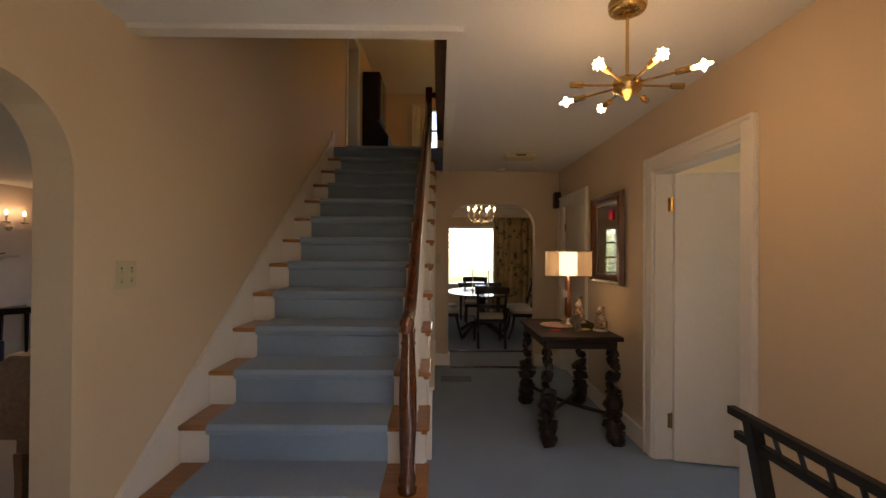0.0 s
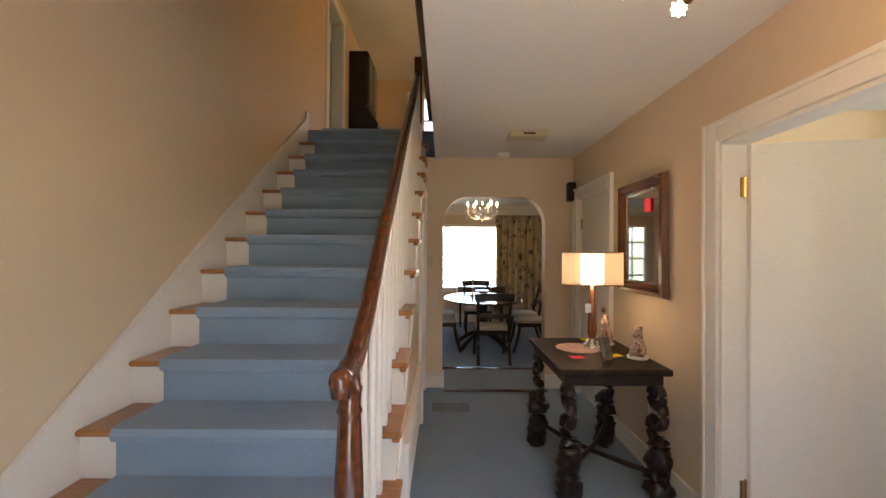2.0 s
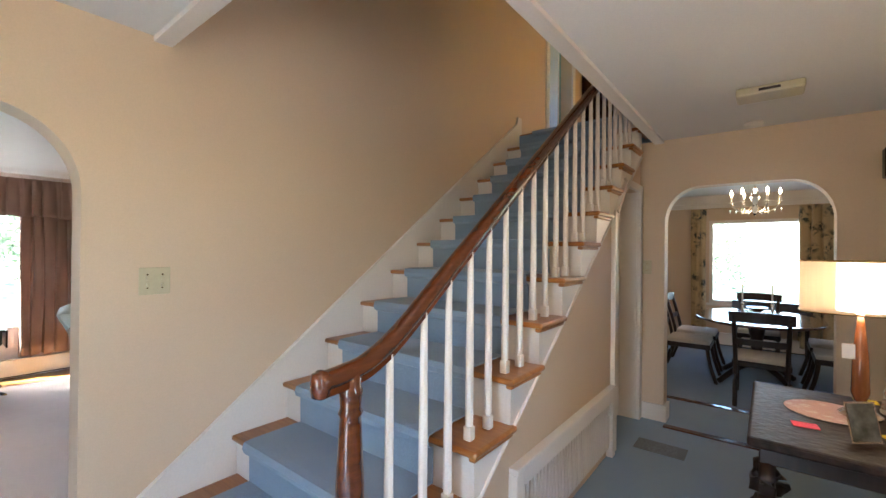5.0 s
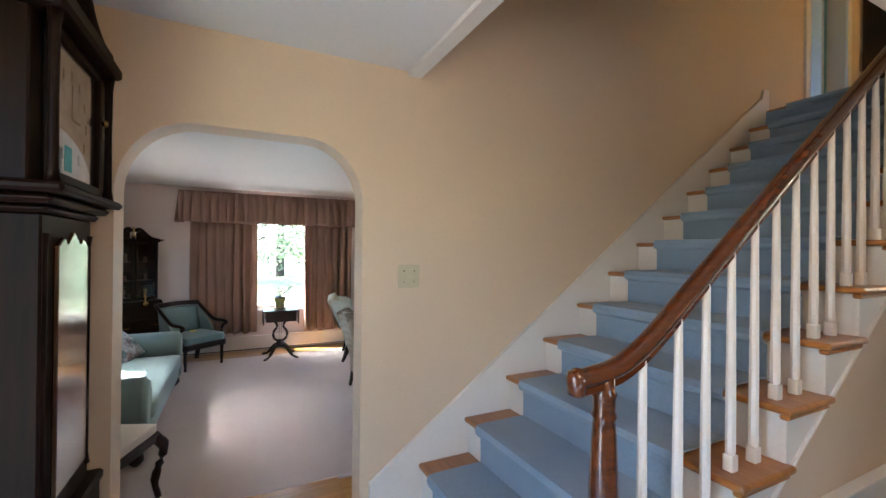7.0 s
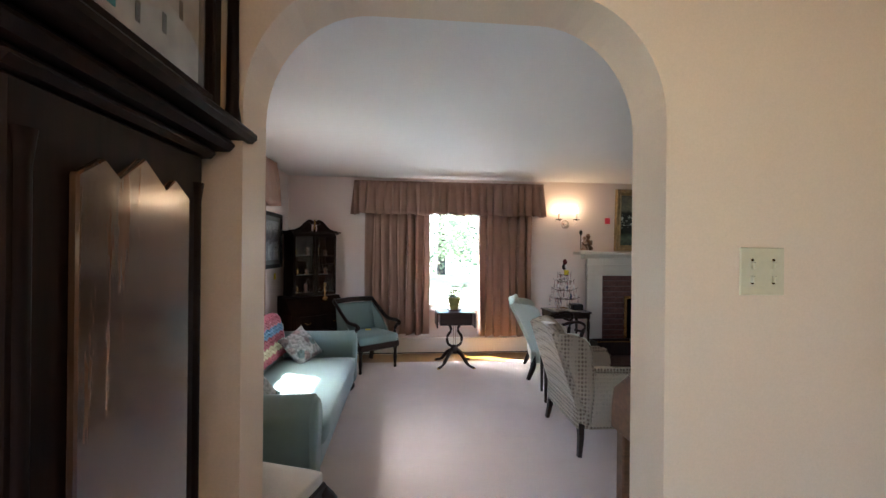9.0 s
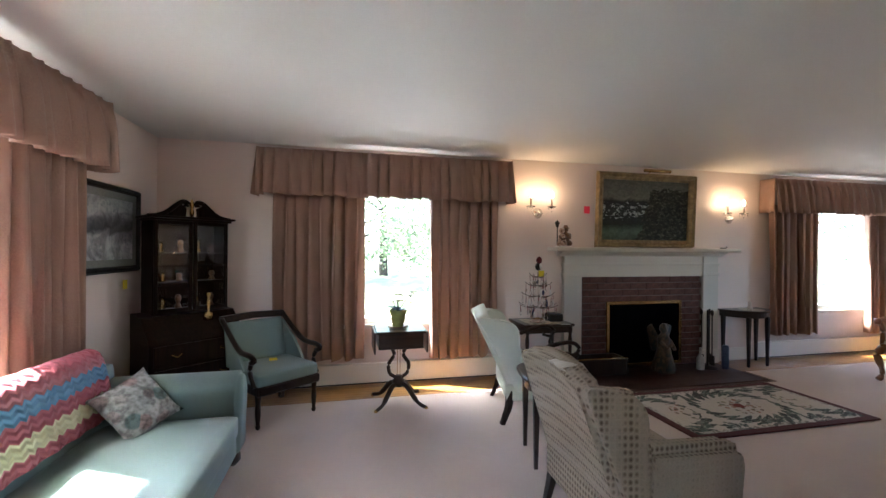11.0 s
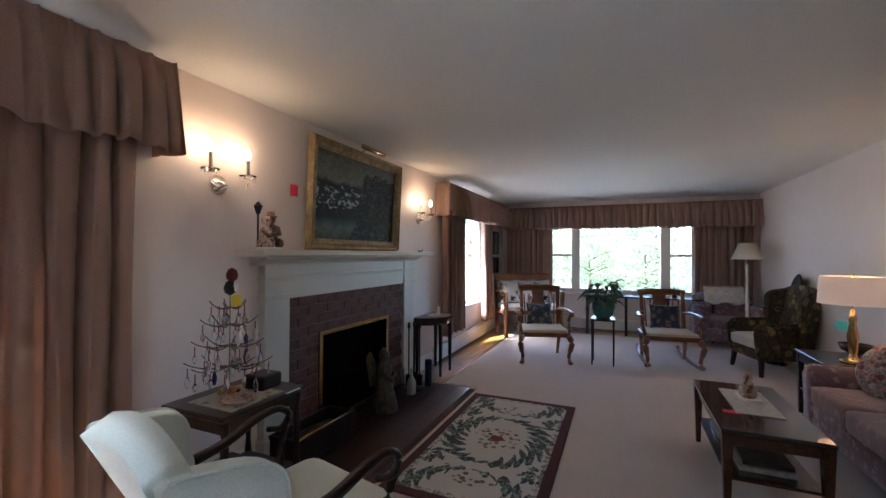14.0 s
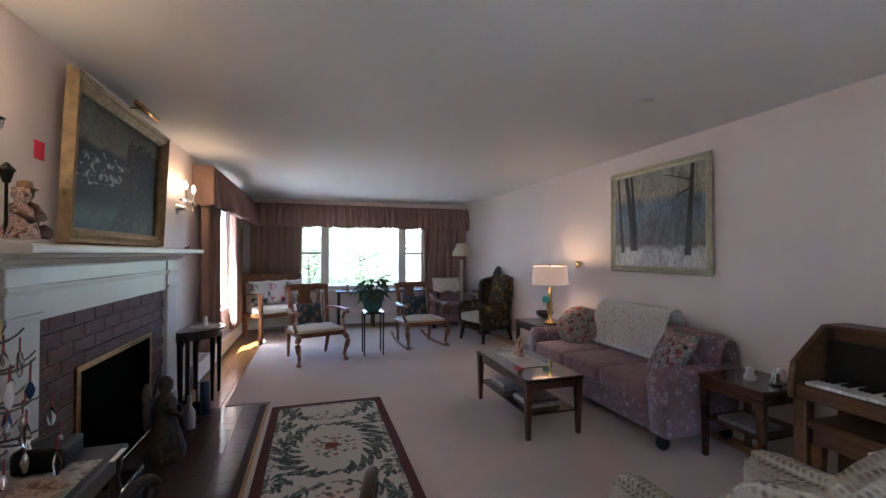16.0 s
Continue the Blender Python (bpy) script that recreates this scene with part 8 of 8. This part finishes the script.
def plate(name, label, at, rz, w, h, toggles, cat="light switch"):
    o = thing(name, label, cat, "", at, rz)
    part("plate", box(-w / 2, w / 2, -0.006, 0, -h / 2, h / 2, 0.002), M_IVORY, o)
    for x, z in toggles:
        part("toggle", box(x - 0.005, x + 0.005, -0.016, -0.006, z - 0.009, z + 0.009, 0.002), M_IVORY, o)
        for s in (-1, 1):
            part("screw", lathe([(0.004, 0), (0.004, 0.002)], n=6), M_BRASS, o).matrix_local = pose(x, -0.006, s * 0.03, 90, 0, 0)
    return o


plate("light_switch", "ivory double switch plate on the peach wall", (HX0, 1.875, 1.315), 90, 0.125, 0.125, [(-0.03, 0.015), (0.03, 0.015), (-0.03, -0.02), (0.03, -0.02)])
plate("light_switch", "ivory switch plate beside the dining archway", (-0.03, HY1, 1.34), 0, 0.075, 0.12, [(0, 0)])
vt = thing("ceiling_vent", "yellowed plastic ceiling chime box", "door chime", at=(0.82, 4.30, HC))
part("body", box(-0.16, 0.16, -0.09, 0.09, -0.05, -0.001, 0.012, seg=2), M_IVORY, vt)
part("slot", box(-0.05, 0.05, -0.094, -0.089, -0.035, -0.02), M_DARK, vt)
tagged(link("smoke_detector", lathe([(0.055, -0.03), (0.06, -0.02), (0.06, 0)], 0.73, 5.05, HC, 18), M_WHITE, True), "small round white smoke detector", "smoke detector")
tagged(link("wall_speaker", box(1.42, 1.5, 5.12, 5.215, 1.98, 2.18, 0.008), M_DARK), "small brown wooden chime box high on the wall", "speaker")
# floor register in the carpet
structure(link("floor_register", box(0.02, 0.36, 4.55, 4.75, 0.0, 0.004, 0.001), surface("grey_register", (0.12, 0.14, 0.16), 0.6, fine=60, var=0.3)), "flat grey floor register in the carpet", "vent")

# sunburst ceiling light
sb = thing("sunburst_light", "brass sunburst ceiling light with star bulbs", "ceiling light", at=(0.755, 1.67, HC))
part("canopy", lathe([(0.075, -0.02), (0.07, -0.035), (0.03, -0.045), (0.075, -0.001)], n=20), M_BRASS, sb, "", True)
part("stem", sweep([(0, 0, -0.04), (0, 0, -0.31)], 0.007, 8), M_BRASS, sb)
part("hub", lathe([(0.01, -0.30), (0.05, -0.315), (0.062, -0.335), (0.055, -0.36), (0.02, -0.38), (0.005, -0.40)], n=18), M_BRASS, sb, "", True)
M_STAR = glow("lit_star_bulb", (1.0, 0.70, 0.42), 6)
for k, lit in enumerate((False, False, True, True, False, True, True, True)):
    L = 0.235
    d = Vector((math.cos(k * math.tau / 8), math.sin(k * math.tau / 8), 0.0))
    c = Vector((0, 0, -0.34))
    part("arm", sweep([c + d * 0.05, c + d * L * 0.78], 0.005, 6), M_BRASS, sb)
    part("socket", sweep([c + d * L * 0.76, c + d * L * 0.98], [0.012, 0.014], 8), M_BRASS, sb)
    if lit:
        q = c + d * (L + 0.035)
        st_ = bmesh.new()
        for j in range(8):
            b_ = j * math.tau / 8
            u = d.orthogonal().normalized()
            w = d.cross(u)
            merged(st_, rings([[q + d * 0.01 * s2 + (u * math.cos(b_ + o2) + w * math.sin(b_ + o2)) * 0.010 for s2, o2 in ((-1, -0.4), (-1, 0.4), (1, 0.4), (1, -0.4))], [q + (u * math.cos(b_) + w * math.sin(b_)) * 0.024 + x_ for x_ in (Vector((0, 0, 0)), Vector((0.001, 0, 0)), Vector((0.001, 0.001, 0)), Vector((0, 0.001, 0)))]]))
        merged(st_, sweep([q - d * 0.035, q, q + d * 0.03], [0.008, 0.012, 0.003], 8))
        part("star_bulb", st_, M_STAR, sb, "glowing star shaped bulb")
bulb(0.755, 1.67, HC - 0.50, 0.98, r=0.12)

# bench by the front wall
bn = thing("hall_bench", "black spindle back bench with a teal seat", "bench", at=(1.31, 0.91, 0.0), rz=180)
part("seat", box(-0.26, 0.20, -0.55, 0.50, 0.40, 0.44, 0.006), surface("teal_vinyl", (0.03, 0.13, 0.12), 0.4, var=0.1), bn, "teal seat pad")
for y in (-0.5, 0.42):
    part("back_post", sweep([(0.14, y, 0.0), (0.16, y, 0.44), (0.24, y + 0.0, 0.86)], 0.02, square=True), M_BLACK, bn)
    part("leg", sweep([(-0.22, y, 0.0), (-0.22, y, 0.40)], 0.02, square=True), M_BLACK, bn)
part("top_rail", sweep([(0.24, -0.6, 0.86), (0.24, 0.56, 0.86)], [(0.014, 0.014)] * 2, square=True), M_BLACK, bn)
part("lower_rail", sweep([(0.215, -0.6, 0.77), (0.215, 0.56, 0.77)], [(0.014, 0.014)] * 2, square=True), M_BLACK, bn)
for k in range(11):
    part("spindle", sweep([(0.215, -0.5 + 0.092 * k, 0.775), (0.24, -0.5 + 0.092 * k, 0.855)], 0.007, 6), M_BLACK, bn)
tagged(link("folded_cloth", cushion(1.12, 1.40, 0.9, 1.25, 0.446, 0.52, 0.4, 6, 0.5), M_CREAM, True), "folded cream cloth on the bench", "cloth")

# ---- dining room ----
dt = thing("dining_table", "oval dark dining table on a pedestal", "dining table", at=(0.72, 7.15, 0.0))
oval = lambda rx, ry, z: [(rx * math.cos(k * math.tau / 36), ry * math.sin(k * math.tau / 36), z) for k in range(36)]
part("tabletop", rings([oval(0.58, 0.78, 0.715), oval(0.60, 0.80, 0.722), oval(0.60, 0.80, 0.738), oval(0.59, 0.79, 0.745)]), wood("polished_mahogany", (0.06, 0.025, 0.015), (0.13, 0.06, 0.03), 0.1, "y", coat=1.0), dt)
part("pedestal", lathe([(0.08, 0.18), (0.09, 0.24), (0.05, 0.32), (0.06, 0.5), (0.10, 0.7), (0.10, 0.715)], n=16), M_DARK, dt, "", True)
for a in (45, 135, 225, 315):
    c, s = math.cos(radians(a)), math.sin(radians(a))
    part("leg", sweep(arc([(0.05 * c, 0.05 * s, 0.22), (0.25 * c, 0.25 * s, 0.16), (0.48 * c, 0.48 * s, 0.02)], 5), [(0.03, 0.03)] * 11, 8), M_DARK, dt, "", True)


def dining_chair(at, rz):
    o = thing("dining_chair", "dark sabre leg dining chair with a cream seat", "chair", "chairs round the dining table", at, rz)
    part("seat", cushion(-0.22, 0.22, -0.21, 0.22, 0.41, 0.47, 0.5, 6, 0.5), M_CREAM, o, "cream seat pad", True)
    part("seat_rail", box(-0.23, 0.23, -0.22, 0.23, 0.37, 0.425, 0.008), M_DARK, o)
    for s in (-1, 1):
        part("front_leg", sweep(arc([(s * 0.2, 0.2, 0.38), (s * 0.205, 0.23, 0.2), (s * 0.21, 0.29, 0.0)], 4), 0.02, 8), M_DARK, o, "", True)
        part("back_leg", sweep(arc([(s * 0.2, -0.32, 0.0), (s * 0.2, -0.22, 0.3), (s * 0.2, -0.23, 0.5), (s * 0.21, -0.33, 0.88)], 4), 0.02, 8), M_DARK, o, "", True)
    part("top_rail", sweep(arc([(-0.25, -0.32, 0.86), (0, -0.35, 0.87), (0.25, -0.32, 0.86)], 4), [(0.012, 0.05)] * 9, square=True), M_DARK, o)
    part("cross_rail", sweep(arc([(-0.2, -0.26, 0.62), (0, -0.28, 0.62), (0.2, -0.26, 0.62)], 4), [(0.012, 0.03)] * 9, square=True), M_DARK, o)
    return o


dc = dining_chair((0.77, 6.18 + 0.2, 0.0), 0)
for x, y, a in ((0.08, 6.95, -90), (0.08, 7.6, -90), (1.42, 6.95, 90), (1.42, 7.6, 90), (0.72, 8.12, 180)):
    copy_thing(dc, pose(x, y, 0, 0, 0, a))
cp = thing("candelabra", "silver candlesticks and bowl on the dining table", "centrepiece", at=(0.72, 7.25, 0.747))
part("bowl", lathe([(0.05, 0), (0.02, 0.03), (0.10, 0.09), (0.11, 0.10), (0.08, 0.09)], n=16), M_CHROME, cp, "", True)
for s in (-1, 1):
    part("candlestick", lathe([(0.045, 0), (0.012, 0.02), (0.016, 0.12), (0.02, 0.14)], s * 0.14, 0.05, 0, 10), M_CHROME, cp, "", True)
    part("candle", lathe([(0.009, 0.14), (0.008, 0.36)], s * 0.14, 0.05, 0, 8), M_PAPER, cp)
ch = thing("chandelier", "crystal and brass chandelier with candle bulbs, lit", "chandelier", at=(0.70, 7.05, 2.4))
part("stem", lathe([(0.05, -0.02), (0.01, -0.04), (0.01, -0.18), (0.035, -0.24), (0.05, -0.30), (0.025, -0.36), (0.03, -0.44), (0.01, -0.50)], n=14), M_GLASS, ch, "crystal stem", True)
part("canopy", lathe([(0.055, -0.025), (0.06, -0.001)], n=16), M_BRASS, ch)
for k in range(6):
    a = k * math.tau / 6
    c, s = math.cos(a), math.sin(a)
    part("arm", sweep(arc([(0.02 * c, 0.02 * s, -0.38), (0.10 * c, 0.10 * s, -0.46), (0.20 * c, 0.20 * s, -0.40), (0.22 * c, 0.22 * s, -0.35)], 4), 0.007, 6), M_CHROME, ch, "", True)
    part("candle_sleeve", lathe([(0.03, -0.35), (0.011, -0.34), (0.011, -0.27)], 0.22 * c, 0.22 * s, 0, 8), M_PAPER, ch)
    part("bulb", lathe([(0.006, -0.27), (0.015, -0.24), (0.002, -0.20)], 0.22 * c, 0.22 * s, 0, 8), M_BULB, ch, "", True)
    for q in range(3):
        part("crystal_drop", lathe([(0.001, 0), (0.008, -0.02), (0.001, -0.05)], 0.22 * c * (0.55 + 0.25 * q), 0.22 * s * (0.55 + 0.25 * q), -0.44 + 0.01 * q, 6), M_GLASS, ch)
bulb(0.70, 7.05, 2.4 - 0.56, 1.0, r=0.15)
M_PEACOCK = fabric("cream_floral_drapery", (0.52, 0.40, 0.22), (0.035, 0.055, 0.05), 60, 0.4, 6)
drape("curtain", "cream floral drape at the dining room window", 9.17, 1.15, 2.2, 0.1, 2.18, "x", -1, M_PEACOCK, 8, seed=31)
drape("curtain", "cream floral drape at the dining room window", 9.17, -0.18, 0.02, 0.1, 2.18, "x", -1, M_PEACOCK, 3, seed=32)
pl = thing("sideboard", "dark planter table under the dining window", "sideboard", at=(0.85, 8.85, 0.0))
part("body", box(-0.45, 0.45, -0.18, 0.18, 0.55, 0.78, 0.008), M_DARKX, pl)
table_legs(pl, (-0.4, 0.4), (-0.14, 0.14), 0.55, M_DARK, 0.02, 0.014)

# ---- upstairs ----
sc = thing("slant_desk", "dark slant front secretary desk upstairs", "desk", at=(-1.40, 7.75, UP))
part("desk_body", prism([(0.0, 0.05), (0.46, 0.05), (0.46, 0.72), (0.24, 1.0), (0.0, 1.0)], "y", -0.40, 0.40), M_DARK, sc).matrix_local = pose(0, 0, 0)
part("bookcase", box(0.0, 0.30, -0.39, 0.39, 1.0, 1.86, 0.006), M_DARK, sc)
for s in (-1, 1):
    for x in (0.05, 0.40):
        part("foot", box(x - 0.04, x + 0.04, s * 0.36 - 0.04, s * 0.36 + 0.04, 0.0, 0.05, 0.004), M_DARK, sc)
    fr = part("glazed_door", box(0.301, 0.315, *sorted((s * 0.01, s * 0.38)), 1.03, 1.83, 0.004), M_DARK, sc)
    part("pane", box(0.3155, 0.318, *sorted((s * 0.05, s * 0.34)), 1.08, 1.78), M_GLASS, fr)
uc = bmesh.new()
for y0, y1, z0, z1 in ((6.11, 6.2, UP, 4.94), (7.0, 7.09, UP, 4.94), (6.2, 7.0, 4.85, 4.94)):
    box(-1.42, -1.395, y0, y1, z0, z1, 0.004, uc)
structure(link("door_frame_3", uc, M_WHITE), "white casing of an upstairs doorway", "door frame")
d3 = thing("door_3", "white upstairs door standing open", "door", at=(-1.60, 6.99, UP), rz=165)
d3["kind"] = "structure"
part("door_panel", box(0, 0.76, 0, 0.035, 0.01, 2.06, 0.003), M_WHITE, d3)
part("doorknob", lathe([(0.02, -0.03), (0.028, -0.05), (0.01, -0.06)], n=10), M_BRASS, d3).matrix_local = pose(0.70, 0.0, 0.95, 90, 0, 0)
# Amber sheet added in the unseen opening, to warm the upper hall's light.
M_WARM_SHEET = fabric("amber_tint_cloth", (0.70, 0.50, 0.28), None, 80, 0.3)
backlit(M_WARM_SHEET, (0.95, 0.66, 0.34), 0.85)
tagged(link("light_tint_sheet", box(1.66, 1.662, 6.21, 8.19, 3.31, 4.84), M_WARM_SHEET), "added amber sheet that warms daylight in an unseen upstairs opening", "blind")
drape("sheer_curtain", "white sheer curtain at the upstairs window", 9.56, -0.66, -0.30, 3.5, 4.8, "x", -1, M_PAPER, 5, seed=41)

# ---- outside ----
slab("ground", "sunlit lawn round the house", surface("grass", (0.19, 0.22, 0.12), 0.9, fine=30, coarse=0.4, var=0.35, bump=0.5), (-300, 300, -300, 300, -0.5, -0.45))
M_TREE = surface("tree_leaf", (0.15, 0.185, 0.105), 0.6, fine=3, var=0.35, bump=0)
backlit(M_TREE, (0.36, 0.43, 0.26), 0.5)
M_BARK = surface("bark", (0.06, 0.045, 0.035), 0.9, fine=20, var=0.4, bump=0.6, stretch=(1, 1, 0.3))


def tree(x, y, h, r, seed, name="tree", label="leafy deciduous tree on the lawn"):
    rng = random.Random(seed)
    o = thing(name, label, "tree", "trees outside the windows", (x, y, -0.46))
    trunk = sweep([(0, 0, 0), (0.05, 0.03, h * 0.3), (0.0, 0.0, h * 0.7)], [h * 0.03, h * 0.022, h * 0.008], 8)
    for k in range(9):
        a = k * 2.4
        z = h * rng.uniform(0.22, 0.6)
        merged(trunk, sweep([(0, 0, z), (r * 0.35 * math.cos(a), r * 0.35 * math.sin(a), z + h * 0.1), (r * 0.7 * math.cos(a), r * 0.7 * math.sin(a), z + h * 0.17)], [h * 0.010, h * 0.006, h * 0.002], 6))
    part("trunk", trunk, M_BARK, o)
    vs, fs = [], []
    for c in range(62):
        a, e, q = rng.uniform(0, 6.28), rng.uniform(-0.9, 1.0), rng.uniform(0.35, 1.0)
        cc = Vector((r * q * math.cos(a) * (1 - 0.35 * max(0, e)), r * q * math.sin(a) * (1 - 0.35 * max(0, e)), h * 0.55 + h * 0.42 * e))
        for _ in range(64):
            p = cc + Vector((rng.gauss(0, 1), rng.gauss(0, 1), rng.gauss(0, 0.8))) * r * 0.14
            u = Vector((rng.gauss(0, 1), rng.gauss(0, 1), rng.gauss(0, 0.6))).normalized()
            w = u.orthogonal().normalized()
            s = r * rng.uniform(0.018, 0.045)
            i = len(vs)
            vs += [p - u * s, p + w * s * 0.5, p + u * s, p - w * s * 0.5]
            fs.append((i, i + 1, i + 2, i + 3))
    me = bpy.data.meshes.new("crown")
    me.from_pydata(vs, [], fs)
    me.materials.append(M_TREE)
    cr = new("crown", me)
    cr.parent = o
    return o


for i, (x, y, h, r) in enumerate(((-23, 1.0, 7.4, 3.8), (-22, 6.0, 6.2, 3.6), (-25, 11.0, 7.6, 4.2), (-30, 3.5, 11, 5.0), (-31, 12.0, 12, 5.5), (-29, -5, 10, 4.6), (-22, -6.5, 6, 3.0), (-26, 17, 6.6, 3.6), (-20, 24, 8, 3.4), (-7.5, 27, 4.2, 3.4), (-2.0, 26, 4.0, 3.2), (-13, 28, 4.6, 3.4), (-4.6, 30, 4.4, 3.6), (-6.5, -22, 8, 3.3), (-14, -20, 8, 3.3))):
    tree(x, y, h, r, 50 + i)
for i, (x, y) in enumerate(((-13.5, 4.8), (-14.0, -0.6), (-4.9, 19.0), (-2.9, 18.5), (-15, 10.5))):
    tree(x, y, 2.6, 1.6, 90 + i, "shrub", "rounded leafy shrub on the lawn")
# Pale slabs added round the house to reflect sunlight in through the openings.
slab("bounce_slabs", "pale ground slabs beside the house that bounce sunlight indoors", surface("pale_bounce_ground", (0.58, 0.56, 0.52), 0.85, fine=25, coarse=1, var=0.12, bump=0.2), (-11.5, -6.1, -9.0, 20, -0.46, -0.43), (-6.1, 4.0, -9.0, -2.3, -0.46, -0.43), (-6.1, 5.0, 11.0, 14.5, -0.46, -0.43), (4.2, 14.0, -2.0, 9.0, -0.46, -0.43))

# ---- pieces of walls and floors ----
rp = random.Random(17)


def pieces(name, parent, places, size, mat, bev):
    """Alike blocks on one mesh."""
    first = link(name, box(0, size[0], 0, size[1], 0, size[2], bev), mat)
    me = first.data
    for k, p in enumerate(places):
        o = first if k == 0 else new(name, me)
        o.parent = parent
        o.location = p


def brick_material(name, c):
    m = surface(name, c, 0.8, fine=45, coarse=9, var=0.35, bump=0.4)
    return m


BW, BH, GAP, JOINT = 0.2055, 0.0655, 0.0085, 0.004
full, halves = [], []
for r in range(14):
    z = 0.002 + r * (BH + GAP)
    y = 3.602 - (BW + JOINT) / 2 * (r % 2)
    while y < 5.2:
        a, b = max(y, 3.602), min(y + BW, 5.198)
        hole = z + BH > 0.0 and z < 0.735
        for p, q in (((a, min(b, 3.945)), (max(a, 4.885), b)) if hole else ((a, b),)):
            if q - p > BW - 0.001:
                full.append((XW + 0.022, p, z))
            elif q - p > 0.03:
                halves.append((p, q, z))
        y += BW + JOINT
pieces("brick", fp, full, (0.012, BW, BH), M_BRICK, 0.003)
for p, q, z in halves:
    part("brick", box(XW + 0.022, XW + 0.034, p, q, z, z + BH, 0.003), M_BRICK, fp)
hearth = bpy.data.objects["hearth"]
M_TILE = surface("dark_red_hearth_tile", (0.046, 0.013, 0.009), 0.38, fine=30, coarse=6, var=0.3, bump=0.15, coat=0.2)
pieces("tile", hearth, [(XW + 0.08 + 0.132 * i, 3.405 + 0.1285 * j, -0.002) for i in range(5) for j in range(15)], (0.1308, 0.1273, 0.010), M_TILE, 0.0006)
fl_ = bpy.data.objects["floor_living"]
planks = []
for i in range(7):
    y = -0.55 + rp.uniform(-0.6, 0)
    while y < YB:
        L = 1.2
        if not (3.40 - L < y < 5.34) or True:
            planks.append((XW + 0.001 + 0.0585 * i, y, -0.012))
        y += L + 0.002
pieces("plank", fl_, [p for p in planks if -0.8 < p[1] < 8.9 and not (2.3 < p[1] < 5.3 and False)], (0.057, 1.199, 0.0085), M_OAK, 0.0015)
pieces("plank", fl_, [(-3.1 + 1.2 * k - 0.0 - 1.2 * (k // 2 == 9), 8.76 + 0.0585 * j, -0.012) for j in range(8) for k in (-2, -1, 0)], (1.199, 0.057, 0.0085), M_OAK, 0.0015)
pieces("plank", fl_, [(-1.94 + 0.0585 * j, 1.95 + 1.2 * k, -0.012) for j in range(3) for k in range(6)], (0.057, 1.199, 0.0085), M_OAK, 0.0015)
